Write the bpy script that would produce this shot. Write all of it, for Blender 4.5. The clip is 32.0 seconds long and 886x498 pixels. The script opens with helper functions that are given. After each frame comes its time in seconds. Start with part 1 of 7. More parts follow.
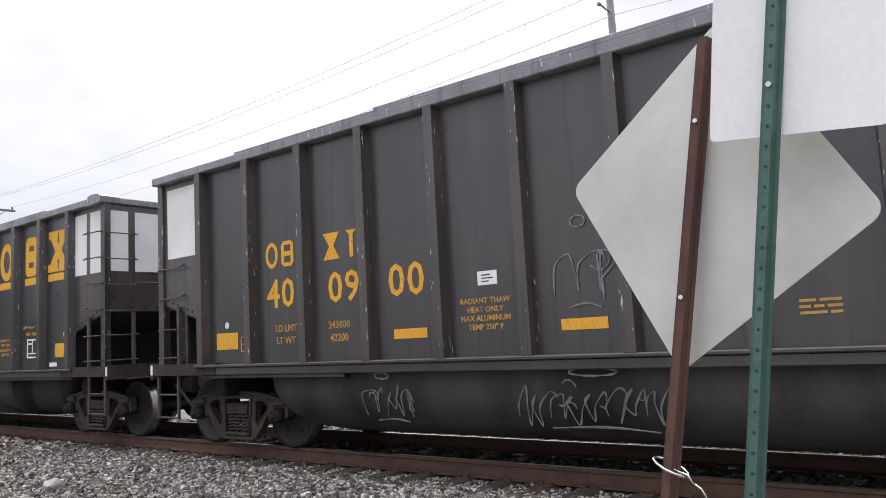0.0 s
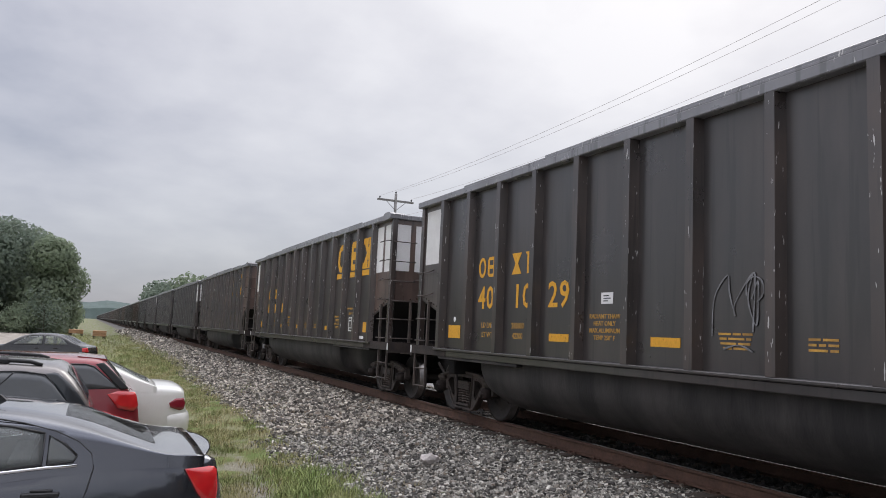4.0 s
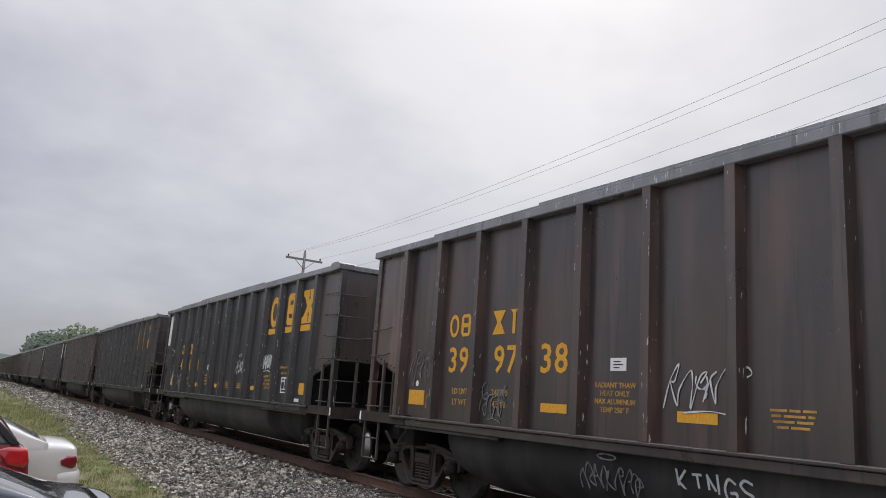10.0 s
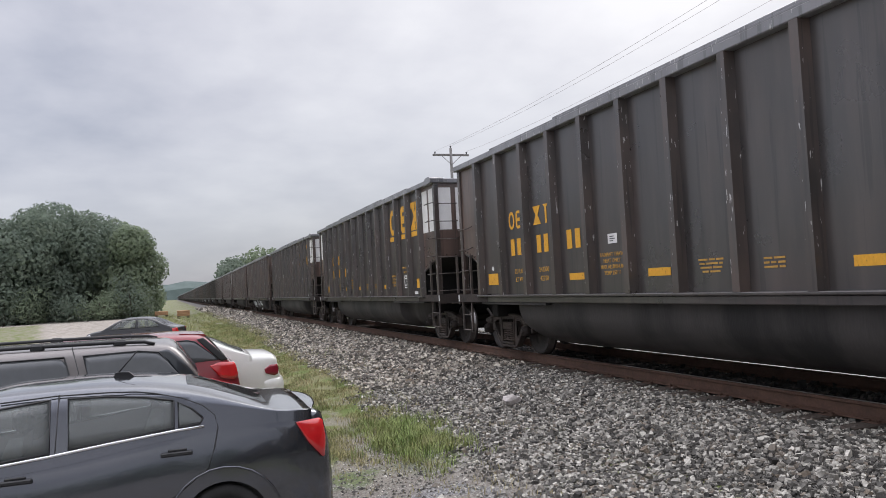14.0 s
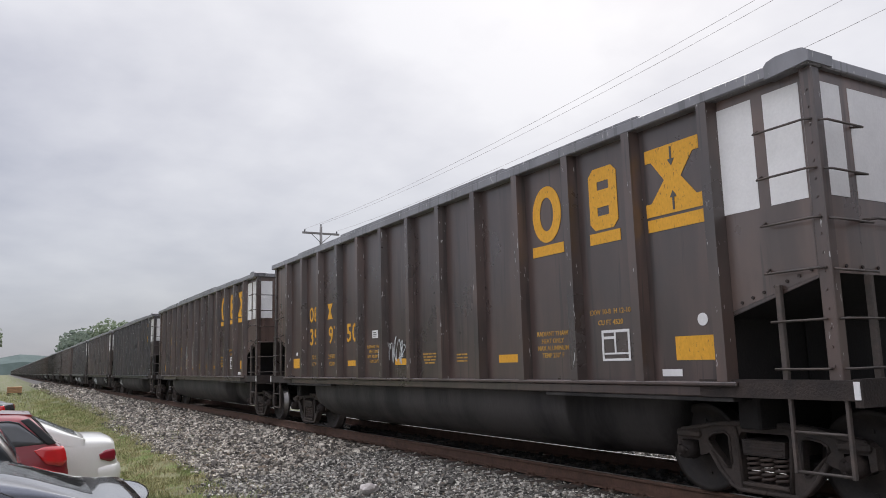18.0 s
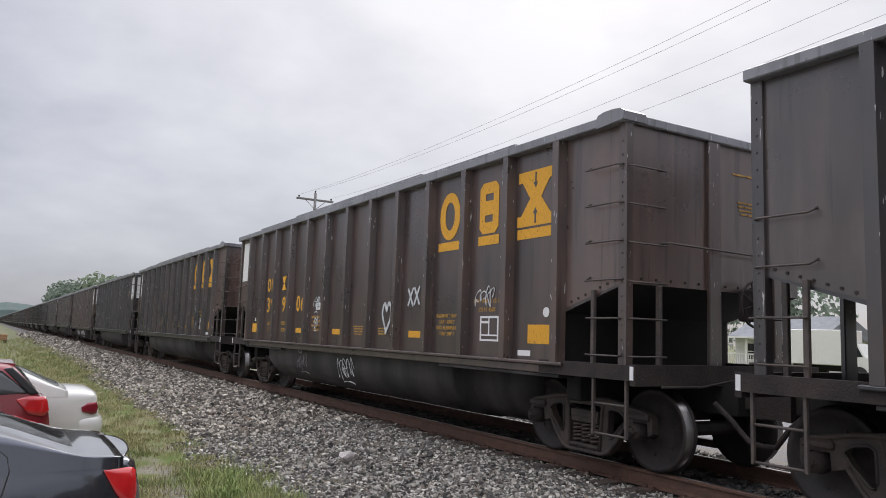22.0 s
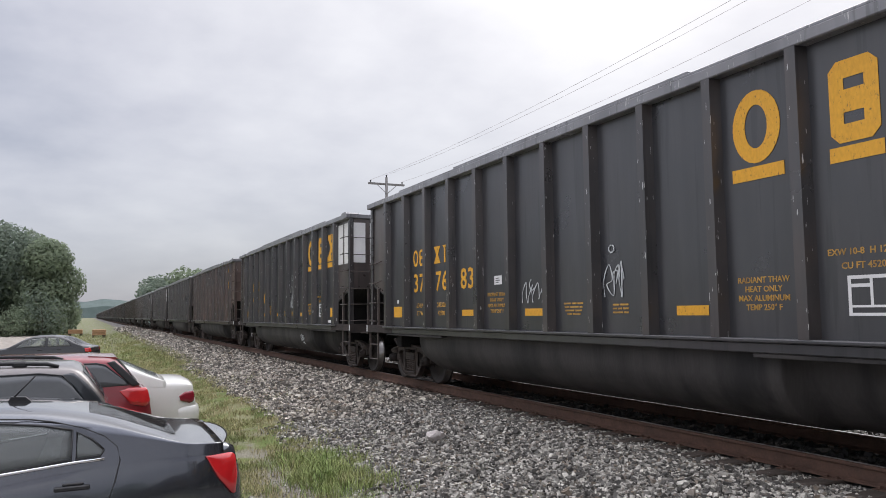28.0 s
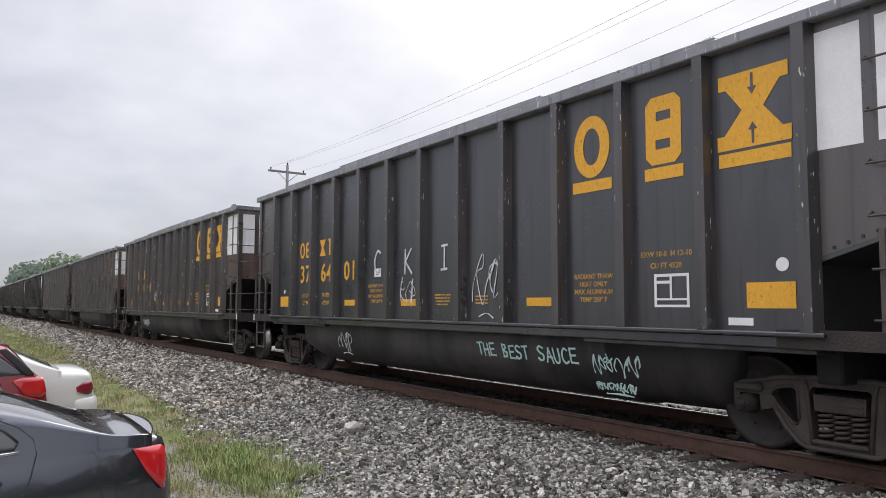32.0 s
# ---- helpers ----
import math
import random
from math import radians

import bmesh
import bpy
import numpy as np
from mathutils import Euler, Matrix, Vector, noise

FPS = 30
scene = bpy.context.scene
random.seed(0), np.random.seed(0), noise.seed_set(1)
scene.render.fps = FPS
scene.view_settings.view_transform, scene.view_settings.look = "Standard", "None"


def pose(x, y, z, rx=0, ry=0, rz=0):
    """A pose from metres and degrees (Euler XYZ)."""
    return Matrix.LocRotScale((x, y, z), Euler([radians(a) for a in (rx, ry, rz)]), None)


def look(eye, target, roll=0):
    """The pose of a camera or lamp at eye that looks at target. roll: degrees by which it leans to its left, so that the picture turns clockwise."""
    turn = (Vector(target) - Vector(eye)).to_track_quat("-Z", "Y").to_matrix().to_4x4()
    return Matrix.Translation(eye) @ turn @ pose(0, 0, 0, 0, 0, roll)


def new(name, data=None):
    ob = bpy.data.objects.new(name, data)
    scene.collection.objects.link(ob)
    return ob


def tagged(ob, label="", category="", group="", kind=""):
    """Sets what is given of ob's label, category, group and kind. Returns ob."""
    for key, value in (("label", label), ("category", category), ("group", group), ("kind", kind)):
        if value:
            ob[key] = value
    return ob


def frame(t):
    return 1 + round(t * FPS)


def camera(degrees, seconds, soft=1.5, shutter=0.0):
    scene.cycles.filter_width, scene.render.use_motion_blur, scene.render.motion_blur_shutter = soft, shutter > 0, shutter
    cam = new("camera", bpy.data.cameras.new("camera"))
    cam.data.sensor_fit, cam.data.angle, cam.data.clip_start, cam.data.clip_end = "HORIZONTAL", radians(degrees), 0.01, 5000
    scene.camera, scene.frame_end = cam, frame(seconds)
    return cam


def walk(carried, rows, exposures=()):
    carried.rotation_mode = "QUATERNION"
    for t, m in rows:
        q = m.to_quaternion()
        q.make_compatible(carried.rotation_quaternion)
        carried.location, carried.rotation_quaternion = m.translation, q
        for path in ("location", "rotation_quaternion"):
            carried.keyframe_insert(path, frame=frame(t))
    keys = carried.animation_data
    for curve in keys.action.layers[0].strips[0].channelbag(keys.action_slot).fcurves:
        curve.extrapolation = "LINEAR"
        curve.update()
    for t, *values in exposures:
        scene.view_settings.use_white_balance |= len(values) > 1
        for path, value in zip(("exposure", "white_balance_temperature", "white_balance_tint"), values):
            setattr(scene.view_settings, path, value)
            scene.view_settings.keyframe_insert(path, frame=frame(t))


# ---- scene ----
cam = camera(61.3, 32.0, soft=0.9)
PATH = [
    (0, pose(0.539, -0.237, 1.416, 96.47, 3.08, 37.90)),
    (0.3, pose(0.457, -0.243, 1.421, 96.33, 1.68, 46.51)),
    (0.5, pose(0.402, -0.227, 1.424, 95.21, 1.14, 52.46)),
    (1, pose(0.238, -0.185, 1.384, 93.41, 1.12, 55.08)),
    (1.5, pose(0.112, -0.066, 1.402, 93.25, 1.09, 56.81)),
    (2, pose(-0.020, 0.100, 1.414, 95.03, 1.47, 57.36)),
    (2.5, pose(-0.127, 0.082, 1.390, 96.98, 1.73, 59.86)),
    (3, pose(-0.241, 0.111, 1.355, 96.13, -2.60, 57.69)),
    (3.5, pose(-0.297, 0.177, 1.380, 95.77, -3.22, 59.55)),
    (4, pose(-0.344, 0.246, 1.420, 96.48, -2.66, 64.94)),
    (4.5, pose(-0.322, 0.259, 1.406, 97.16, -2.26, 69.18)),
    (6.5, pose(-0.076, 0.080, 1.387, 95.97, -3.10, 66.10)),
    (7, pose(-0.030, 0.088, 1.397, 95.76, -2.90, 67.56)),
    (7.5, pose(-0.009, 0.093, 1.405, 96.04, -2.89, 70.52)),
    (8, pose(-0.002, 0.099, 1.406, 96.53, -3.61, 71.08)),
    (8.5, pose(0.010, 0.106, 1.411, 97.34, -3.99, 68.94)),
    (9, pose(0.049, 0.098, 1.434, 98.56, -2.82, 68.21)),
    (9.5, pose(0.070, 0.051, 1.436, 99.93, -3.61, 67.76)),
    (10, pose(0.133, 0.004, 1.418, 101.60, -3.95, 57.62)),
    (10.5, pose(0.224, -0.050, 1.437, 100.56, -2.64, 44.61)),
    (11, pose(0.251, -0.156, 1.445, 98.47, -3.32, 42.70)),
    (11.3, pose(0.305, -0.125, 1.430, 98.50, -3.50, 41.79)),
    (11.5, pose(0.325, -0.118, 1.419, 98.85, -4.32, 41.25)),
    (12, pose(0.258, -0.209, 1.430, 96.80, -3.78, 44.07)),
    (12.5, pose(0.219, -0.163, 1.394, 94.83, -0.07, 53.05)),
    (12.9, pose(0.138, -0.119, 1.401, 93.97, 1.82, 64.07)),
    (13, pose(0.108, -0.119, 1.381, 93.74, 2.24, 65.49)),
    (13.5, pose(0.056, -0.028, 1.395, 92.50, 2.68, 70.51)),
    (15.5, pose(-0.070, 0.123, 1.434, 95.47, 2.87, 65.70)),
    (16, pose(-0.067, 0.147, 1.429, 95.98, 0.66, 62.73)),
    (16.5, pose(-0.071, 0.152, 1.426, 96.67, 1.36, 61.41)),
    (17, pose(-0.061, 0.136, 1.428, 98.57, 1.83, 60.59)),
    (17.5, pose(-0.059, 0.140, 1.412, 98.33, 1.72, 60.79)),
    (18, pose(-0.060, 0.140, 1.416, 98.60, 1.50, 59.94)),
    (18.5, pose(-0.042, 0.154, 1.397, 99.04, -0.14, 58.93)),
    (19, pose(-0.033, 0.184, 1.393, 98.39, 0.24, 56.96)),
    (19.5, pose(-0.033, 0.177, 1.395, 97.86, -0.11, 56.30)),
    (20, pose(-0.068, 0.151, 1.386, 97.46, 0.17, 57.40)),
    (20.5, pose(-0.068, 0.160, 1.437, 97.84, -1.56, 58.35)),
    (21, pose(-0.051, 0.163, 1.442, 97.73, -2.67, 57.18)),
    (21.5, pose(-0.040, 0.159, 1.428, 97.64, -2.42, 57.42)),
    (22, pose(-0.059, 0.146, 1.431, 96.62, -1.96, 58.91)),
    (22.5, pose(-0.056, 0.139, 1.421, 96.70, -2.05, 60.57)),
    (23, pose(-0.071, 0.148, 1.418, 97.40, -1.69, 61.59)),
    (23.5, pose(-0.071, 0.149, 1.418, 97.70, -1.35, 61.97)),
    (24, pose(-0.064, 0.153, 1.429, 97.43, -0.79, 62.97)),
    (24.5, pose(-0.067, 0.148, 1.413, 97.18, -0.35, 63.64)),
    (25, pose(-0.108, 0.104, 1.417, 96.66, 0.36, 64.36)),
    (25.5, pose(-0.126, 0.104, 1.416, 95.87, 1.29, 66.26)),
    (27.5, pose(-0.052, 0.108, 1.434, 95.27, 0.58, 63.91)),
    (28, pose(-0.090, 0.120, 1.437, 94.91, 0.58, 64.78)),
    (28.5, pose(-0.089, 0.098, 1.433, 95.35, -0.08, 64.89)),
    (28.7, pose(-0.095, 0.097, 1.423, 95.32, -0.82, 64.96)),
    (29, pose(-0.128, 0.040, 1.424, 95.19, -0.48, 65.15)),
    (29.5, pose(-0.136, -0.027, 1.385, 93.77, -0.53, 65.57)),
    (30, pose(-0.212, -0.058, 1.385, 92.64, -1.05, 65.21)),
    (30.5, pose(-0.293, -0.126, 1.358, 93.87, -1.40, 67.21)),
    (31, pose(-0.371, -0.203, 1.367, 92.65, -1.50, 62.51)),
    (31.1, pose(-0.392, -0.194, 1.360, 92.90, -1.78, 61.12)),
    (31.5, pose(-0.443, -0.185, 1.349, 92.73, -1.52, 57.93)),
    (32, pose(-0.438, -0.160, 1.381, 94.38, -0.20, 56.65)),
]
# the clip's camera opens up where the dark wagons fill its picture
EXPOSURES = [(0, 0.36), (1, 0.30), (2, 0.02), (3, 0.22), (4, 0.0), (7, 0.10), (8, 0.02), (9, -0.05), (10, -0.18), (11, 0.24), (12, 0.22), (13, 0.14), (16, 0.06), (18, 0.0),
             (19, 0.10), (21, 0.02), (25, 0.02), (28, 0.12), (29.5, 0.24), (30, 0.20), (31, 0.30), (32, 0.20)]
walk(cam, PATH, EXPOSURES)

# ---- world and light: thick bright overcast, the sun low behind the cloud beyond the train ----
SUN_AZ, SUN_EL = 45.0, 38.0


def build_world():
    w = bpy.data.worlds.new("overcast_sky")
    scene.world = w
    w.use_nodes = True
    nt = w.node_tree
    nt.nodes.clear()
    N, L = nt.nodes.new, nt.links.new
    out, bg = N("ShaderNodeOutputWorld"), N("ShaderNodeBackground")
    tc = N("ShaderNodeTexCoord")
    sky = N("ShaderNodeTexSky")
    sky.sky_type = "NISHITA"
    sky.sun_disc = False
    sky.sun_elevation = radians(SUN_EL)
    sky.sun_rotation = radians(-SUN_AZ)
    sep = N("ShaderNodeSeparateXYZ")
    L(tc.outputs["Generated"], sep.inputs[0])

    def math_node(op, a, b=None):
        m = N("ShaderNodeMath")
        m.operation = op
        for n, v in enumerate((a, b)):
            if v is None:
                continue
            if isinstance(v, (int, float)):
                m.inputs[n].default_value = v
            else:
                L(v, m.inputs[n])
        return m.outputs[0]

    # the cloud sheet as a flat layer overhead
    zz = math_node("ADD", math_node("MAXIMUM", sep.outputs["Z"], 0.0), 0.22)
    comb = N("ShaderNodeCombineXYZ")
    L(math_node("DIVIDE", sep.outputs["X"], zz), comb.inputs[0])
    L(math_node("DIVIDE", sep.outputs["Y"], zz), comb.inputs[1])
    n1 = N("ShaderNodeTexNoise")
    n1.inputs["Scale"].default_value = 0.8
    n1.inputs["Detail"].default_value = 6.0
    n1.inputs["Roughness"].default_value = 0.45
    n1.inputs["Distortion"].default_value = 0.35
    L(comb.outputs[0], n1.inputs["Vector"])
    n2 = N("ShaderNodeTexNoise")
    n2.inputs["Scale"].default_value = 3.3
    n2.inputs["Detail"].default_value = 5.0
    L(comb.outputs[0], n2.inputs["Vector"])
    cloud = math_node("ADD", math_node("MULTIPLY", n1.outputs["Fac"], 0.68), math_node("MULTIPLY", n2.outputs["Fac"], 0.32))
    # the hidden sun brightens the cloud round it
    dot = N("ShaderNodeVectorMath")
    dot.operation = "DOT_PRODUCT"
    a, e = radians(SUN_AZ), radians(SUN_EL)
    dot.inputs[1].default_value = (-math.sin(a) * math.cos(e), math.cos(a) * math.cos(e), math.sin(e))
    L(tc.outputs["Generated"], dot.inputs[0])
    glow = math_node("POWER", math_node("MAXIMUM", dot.outputs["Value"], 0.0), 5.0)
    level = math_node("ADD", math_node("MULTIPLY", math_node("SUBTRACT", cloud, 0.5), 1.9),
                      math_node("ADD", 0.49, math_node("MULTIPLY", glow, 0.46)))
    ramp = N("ShaderNodeValToRGB")
    el = ramp.color_ramp.elements
    el[0].position, el[0].color = 0.18, (0.345, 0.36, 0.435, 1)
    el[1].position, el[1].color = 1.0, (0.945, 0.93, 0.95, 1)
    mid = el.new(0.52)
    mid.color = (0.615, 0.61, 0.665, 1)
    L(level, ramp.inputs["Fac"])
    # dim haze low down
    haze = N("ShaderNodeMix")
    haze.data_type = "RGBA"
    low = math_node("POWER", math_node("SUBTRACT", 1.0, math_node("MINIMUM", math_node("MAXIMUM", sep.outputs["Z"], 0.0), 1.0)), 4.6)
    bank = N("ShaderNodeMapRange")
    bank.interpolation_type = "SMOOTHSTEP"
    bank.inputs["From Min"].default_value, bank.inputs["From Max"].default_value = 0.35, -0.80
    bank.inputs["To Min"].default_value, bank.inputs["To Max"].default_value = 0.30, 0.92
    L(sep.outputs["X"], bank.inputs["Value"])
    L(math_node("MULTIPLY", low, bank.outputs["Result"]), haze.inputs["Factor"])
    L(ramp.outputs["Color"], haze.inputs["A"])
    haze.inputs["B"].default_value = (0.285, 0.30, 0.36, 1)
    mix = N("ShaderNodeMix")
    mix.data_type = "RGBA"
    mix.inputs["Factor"].default_value = 0.985
    L(sky.outputs["Color"], mix.inputs["A"])
    L(haze.outputs["Result"], mix.inputs["B"])
    L(mix.outputs["Result"], bg.inputs["Color"])
    # overcast: the zenith is about three times as bright as the horizon
    up = N("ShaderNodeMapRange")
    up.interpolation_type = "SMOOTHSTEP"
    up.inputs["From Min"].default_value, up.inputs["From Max"].default_value = 0.46, 0.92
    up.inputs["To Min"].default_value, up.inputs["To Max"].default_value = 0.95, 3.1
    L(sep.outputs["Z"], up.inputs["Value"])
    # the unseen sky behind the viewer is brightened to light the wagon sides
    thin = N("ShaderNodeMapRange")
    thin.interpolation_type = "SMOOTHSTEP"
    thin.inputs["From Min"].default_value, thin.inputs["From Max"].default_value = 0.25, -0.85
    thin.inputs["To Min"].default_value, thin.inputs["To Max"].default_value = 1.0, 1.35
    L(sep.outputs["Y"], thin.inputs["Value"])
    L(math_node("MULTIPLY", up.outputs["Result"], thin.outputs["Result"]), bg.inputs["Strength"])
    L(bg.outputs[0], out.inputs[0])


build_world()
sun = new("sun", bpy.data.lights.new("sun", "SUN"))
sun.data.energy, sun.data.angle, sun.data.color = 0.9, radians(30), (1.0, 0.97, 0.93)
sun.matrix_world = look((0, 0, 0), (math.sin(radians(SUN_AZ)) * math.cos(radians(SUN_EL)), -math.cos(radians(SUN_AZ)) * math.cos(radians(SUN_EL)), -math.sin(radians(SUN_EL))))
sun.location = (-40, 60, 60)


# ---- materials ----
def material(name, base, second=None, scale=3.0, rough=0.7, metal=0.0, bump=0.0, bump_scale=40.0, detail=6.0, stretch=(1, 1, 1),
             fine=0.25, coat=0.0, island=0.0, spec=0.5, lo=0.35, hi=0.68, vary=0.0):
    """Two-scale mottled surface: broad patches from base to second, fine grain on top, and relief."""
    m = bpy.data.materials.new(name)
    m.use_nodes = True
    nt = m.node_tree
    N, L = nt.nodes.new, nt.links.new
    p = nt.nodes["Principled BSDF"]
    p.inputs["Roughness"].default_value = rough
    p.inputs["Metallic"].default_value = metal
    p.inputs["Coat Weight"].default_value = coat
    p.inputs["Coat Roughness"].default_value = 0.03
    p.inputs["Specular IOR Level"].default_value = spec
    second = second or tuple(c * 0.7 for c in base)
    tc, mp = N("ShaderNodeTexCoord"), N("ShaderNodeMapping")
    mp.inputs["Scale"].default_value = stretch
    L(tc.outputs["Object"], mp.inputs["Vector"])
    vec = mp.outputs["Vector"]
    if vary:
        info, add = N("ShaderNodeObjectInfo"), N("ShaderNodeVectorMath")
        add.operation = "MULTIPLY_ADD"
        add.inputs[1].default_value = (37.0, 53.0, 71.0)
        L(info.outputs["Random"], add.inputs[0])
        L(vec, add.inputs[2])
        vec = add.outputs[0]
    big = N("ShaderNodeTexNoise")
    big.inputs["Scale"].default_value = scale
    big.inputs["Detail"].default_value = detail
    big.inputs["Roughness"].default_value = 0.6
    L(vec, big.inputs["Vector"])
    ramp = N("ShaderNodeValToRGB")
    ramp.color_ramp.elements[0].position, ramp.color_ramp.elements[0].color = lo, (*base, 1)
    ramp.color_ramp.elements[1].position, ramp.color_ramp.elements[1].color = hi, (*second, 1)
    L(big.outputs["Fac"], ramp.inputs["Fac"])
    small = N("ShaderNodeTexNoise")
    small.inputs["Scale"].default_value = bump_scale
    small.inputs["Detail"].default_value = 5.0
    L(vec, small.inputs["Vector"])
    mix = N("ShaderNodeMix")
    mix.data_type, mix.blend_type = "RGBA", "MULTIPLY"
    mix.inputs["Factor"].default_value = 1.0
    lift = N("ShaderNodeMapRange")
    lift.inputs["To Min"].default_value, lift.inputs["To Max"].default_value = 1 - fine, 1 + fine
    L(small.outputs["Fac"], lift.inputs["Value"])
    L(ramp.outputs["Color"], mix.inputs["A"])
    L(lift.outputs["Result"], mix.inputs["B"])
    col = mix.outputs["Result"]
    if island:
        geo, rr = N("ShaderNodeNewGeometry"), N("ShaderNodeMapRange")
        rr.inputs["To Min"].default_value, rr.inputs["To Max"].default_value = 1 - island, 1 + island
        L(geo.outputs["Random Per Island"], rr.inputs["Value"])
        m2 = N("ShaderNodeMix")
        m2.data_type, m2.blend_type = "RGBA", "MULTIPLY"
        m2.inputs["Factor"].default_value = 1.0
        L(col, m2.inputs["A"])
        L(rr.outputs["Result"], m2.inputs["B"])
        col = m2.outputs["Result"]
    L(col, p.inputs["Base Color"])
    if bump:
        b = N("ShaderNodeBump")
        b.inputs["Strength"].default_value = bump
        b.inputs["Distance"].default_value = 0.02
        L(small.outputs["Fac"], b.inputs["Height"])
        L(b.outputs[0], p.inputs["Normal"])
    return m


def wagon_paint(name, base, rust, chips=0.0, streak=0.30):
    """Weathered wagon paint: rust patches, vertical run-off streaks, coal dust, pale scuffs where chips is set."""
    m = bpy.data.materials.new(name)
    m.use_nodes = True
    nt = m.node_tree
    N, L = nt.nodes.new, nt.links.new
    p = nt.nodes["Principled BSDF"]
    p.inputs["Specular IOR Level"].default_value = 1.0
    tc, info, add = N("ShaderNodeTexCoord"), N("ShaderNodeObjectInfo"), N("ShaderNodeVectorMath")
    add.operation = "MULTIPLY_ADD"
    add.inputs[1].default_value = (41.0, 23.0, 17.0)
    L(info.outputs["Random"], add.inputs[0])
    L(tc.outputs["Object"], add.inputs[2])

    def noise_tex(scale, stretch, detail=6.0, rough=0.6):
        mp, n = N("ShaderNodeMapping"), N("ShaderNodeTexNoise")
        mp.inputs["Scale"].default_value = stretch
        n.inputs["Scale"].default_value, n.inputs["Detail"].default_value, n.inputs["Roughness"].default_value = scale, detail, rough
        L(add.outputs[0], mp.inputs["Vector"])
        L(mp.outputs[0], n.inputs["Vector"])
        return n.outputs["Fac"]

    def mixed(fac, a, b, blend="MIX"):
        x = N("ShaderNodeMix")
        x.data_type, x.blend_type = "RGBA", blend
        for sock, v in ((x.inputs["Factor"], fac), (x.inputs["A"], a), (x.inputs["B"], b)):
            if isinstance(v, (int, float)):
                sock.default_value = v
            elif isinstance(v, tuple):
                sock.default_value = (*v, 1)
            else:
                L(v, sock)
        return x.outputs["Result"]

    def band(v, a, b, lo=0.0, hi=1.0):
        r = N("ShaderNodeMapRange")
        r.inputs["From Min"].default_value, r.inputs["From Max"].default_value = a, b
        r.inputs["To Min"].default_value, r.inputs["To Max"].default_value = lo, hi
        L(v, r.inputs["Value"])
        return r.outputs["Result"]

    patch = noise_tex(0.9, (1, 1, 1))
    runs = noise_tex(3.0, (1.5, 1.5, 0.14), 5.0, 0.5)
    grain = noise_tex(55.0, (1, 1, 1), 4.0)
    col = mixed(band(patch, 0.42, 0.72, 0.0, 0.75), base, rust)
    col = mixed(band(runs, 0.5, 0.75, 0.0, streak), col, tuple(min(1, c * 1.9 + 0.012) for c in rust))
    col = mixed(band(runs, 0.46, 0.25, 0.0, streak), col, tuple(c * 0.45 for c in base))
    col = mixed(band(grain, 0.3, 0.7, 0.0, 0.13), col, tuple(c * 0.6 for c in base))
    soot = noise_tex(1.1, (1.6, 1.6, 0.45), 4.0, 0.55)
    col = mixed(band(soot, 0.52, 0.70, 0.0, 0.62), col, tuple(c * 0.42 for c in base))
    col = mixed(band(soot, 0.44, 0.28, 0.0, 0.35), col, tuple(min(1, c * 1.25 + 0.010) for c in base))
    drips = noise_tex(5.0, (2.2, 2.2, 0.10), 3.0, 0.55)
    col = mixed(band(drips, 0.585, 0.64, 0.0, 0.62), col, tuple(c * 0.38 for c in base))
    if chips:
        scuff = noise_tex(8.0, (4.5, 4.5, 0.75), 3.0, 0.5)
        col = mixed(band(scuff, 0.715 - chips, 0.73 - chips, 0.0, 0.9), col, (0.52, 0.51, 0.50))
    L(col, p.inputs["Base Color"])
    L(band(patch, 0.3, 0.7, 0.24, 0.40), p.inputs["Roughness"])
    b = N("ShaderNodeBump")
    b.inputs["Strength"].default_value, b.inputs["Distance"].default_value = 0.25, 0.01
    L(runs, b.inputs["Height"])
    L(b.outputs[0], p.inputs["Normal"])
    return m


PAINTS = [
    (wagon_paint("paint_black", (0.0240, 0.0242, 0.0280), (0.038, 0.0350, 0.0365)), wagon_paint("post_black", (0.034, 0.031, 0.032), (0.066, 0.048, 0.042), 0.03)),
    (wagon_paint("paint_soot_brown", (0.037, 0.032, 0.031), (0.062, 0.045, 0.039)), wagon_paint("post_soot_brown", (0.049, 0.040, 0.037), (0.098, 0.063, 0.050), 0.035)),
    (wagon_paint("paint_brown", (0.052, 0.036, 0.032), (0.092, 0.053, 0.042)), wagon_paint("post_brown", (0.060, 0.044, 0.039), (0.118, 0.068, 0.052), 0.03)),
    (wagon_paint("paint_rusty", (0.030, 0.0215, 0.0195), (0.085, 0.044, 0.034), streak=0.35), wagon_paint("post_rusty", (0.044, 0.031, 0.028), (0.115, 0.060, 0.045), 0.035)),
    (wagon_paint("paint_jet_black", (0.0135, 0.0140, 0.0170), (0.024, 0.0225, 0.0240)), wagon_paint("post_jet_black", (0.020, 0.019, 0.021), (0.044, 0.033, 0.031), 0.03)),
    (wagon_paint("paint_brown_black", (0.0240, 0.0205, 0.0195), (0.044, 0.0335, 0.0300)), wagon_paint("post_brown_black", (0.036, 0.029, 0.027), (0.080, 0.054, 0.044), 0.035)),
]
M_ENDRUST = wagon_paint("end_sheet_rust", (0.098, 0.068, 0.058), (0.160, 0.098, 0.075), streak=0.35)
M_ENDDARK = wagon_paint("end_sheet_soot", (0.060, 0.050, 0.047), (0.098, 0.070, 0.060), streak=0.35)
# worn steel; the sky's reflection is put into the pale blue-grey
M_RIM = wagon_paint("rim_steel_sky_sheen", (0.21, 0.21, 0.225), (0.13, 0.125, 0.13), 0.05)
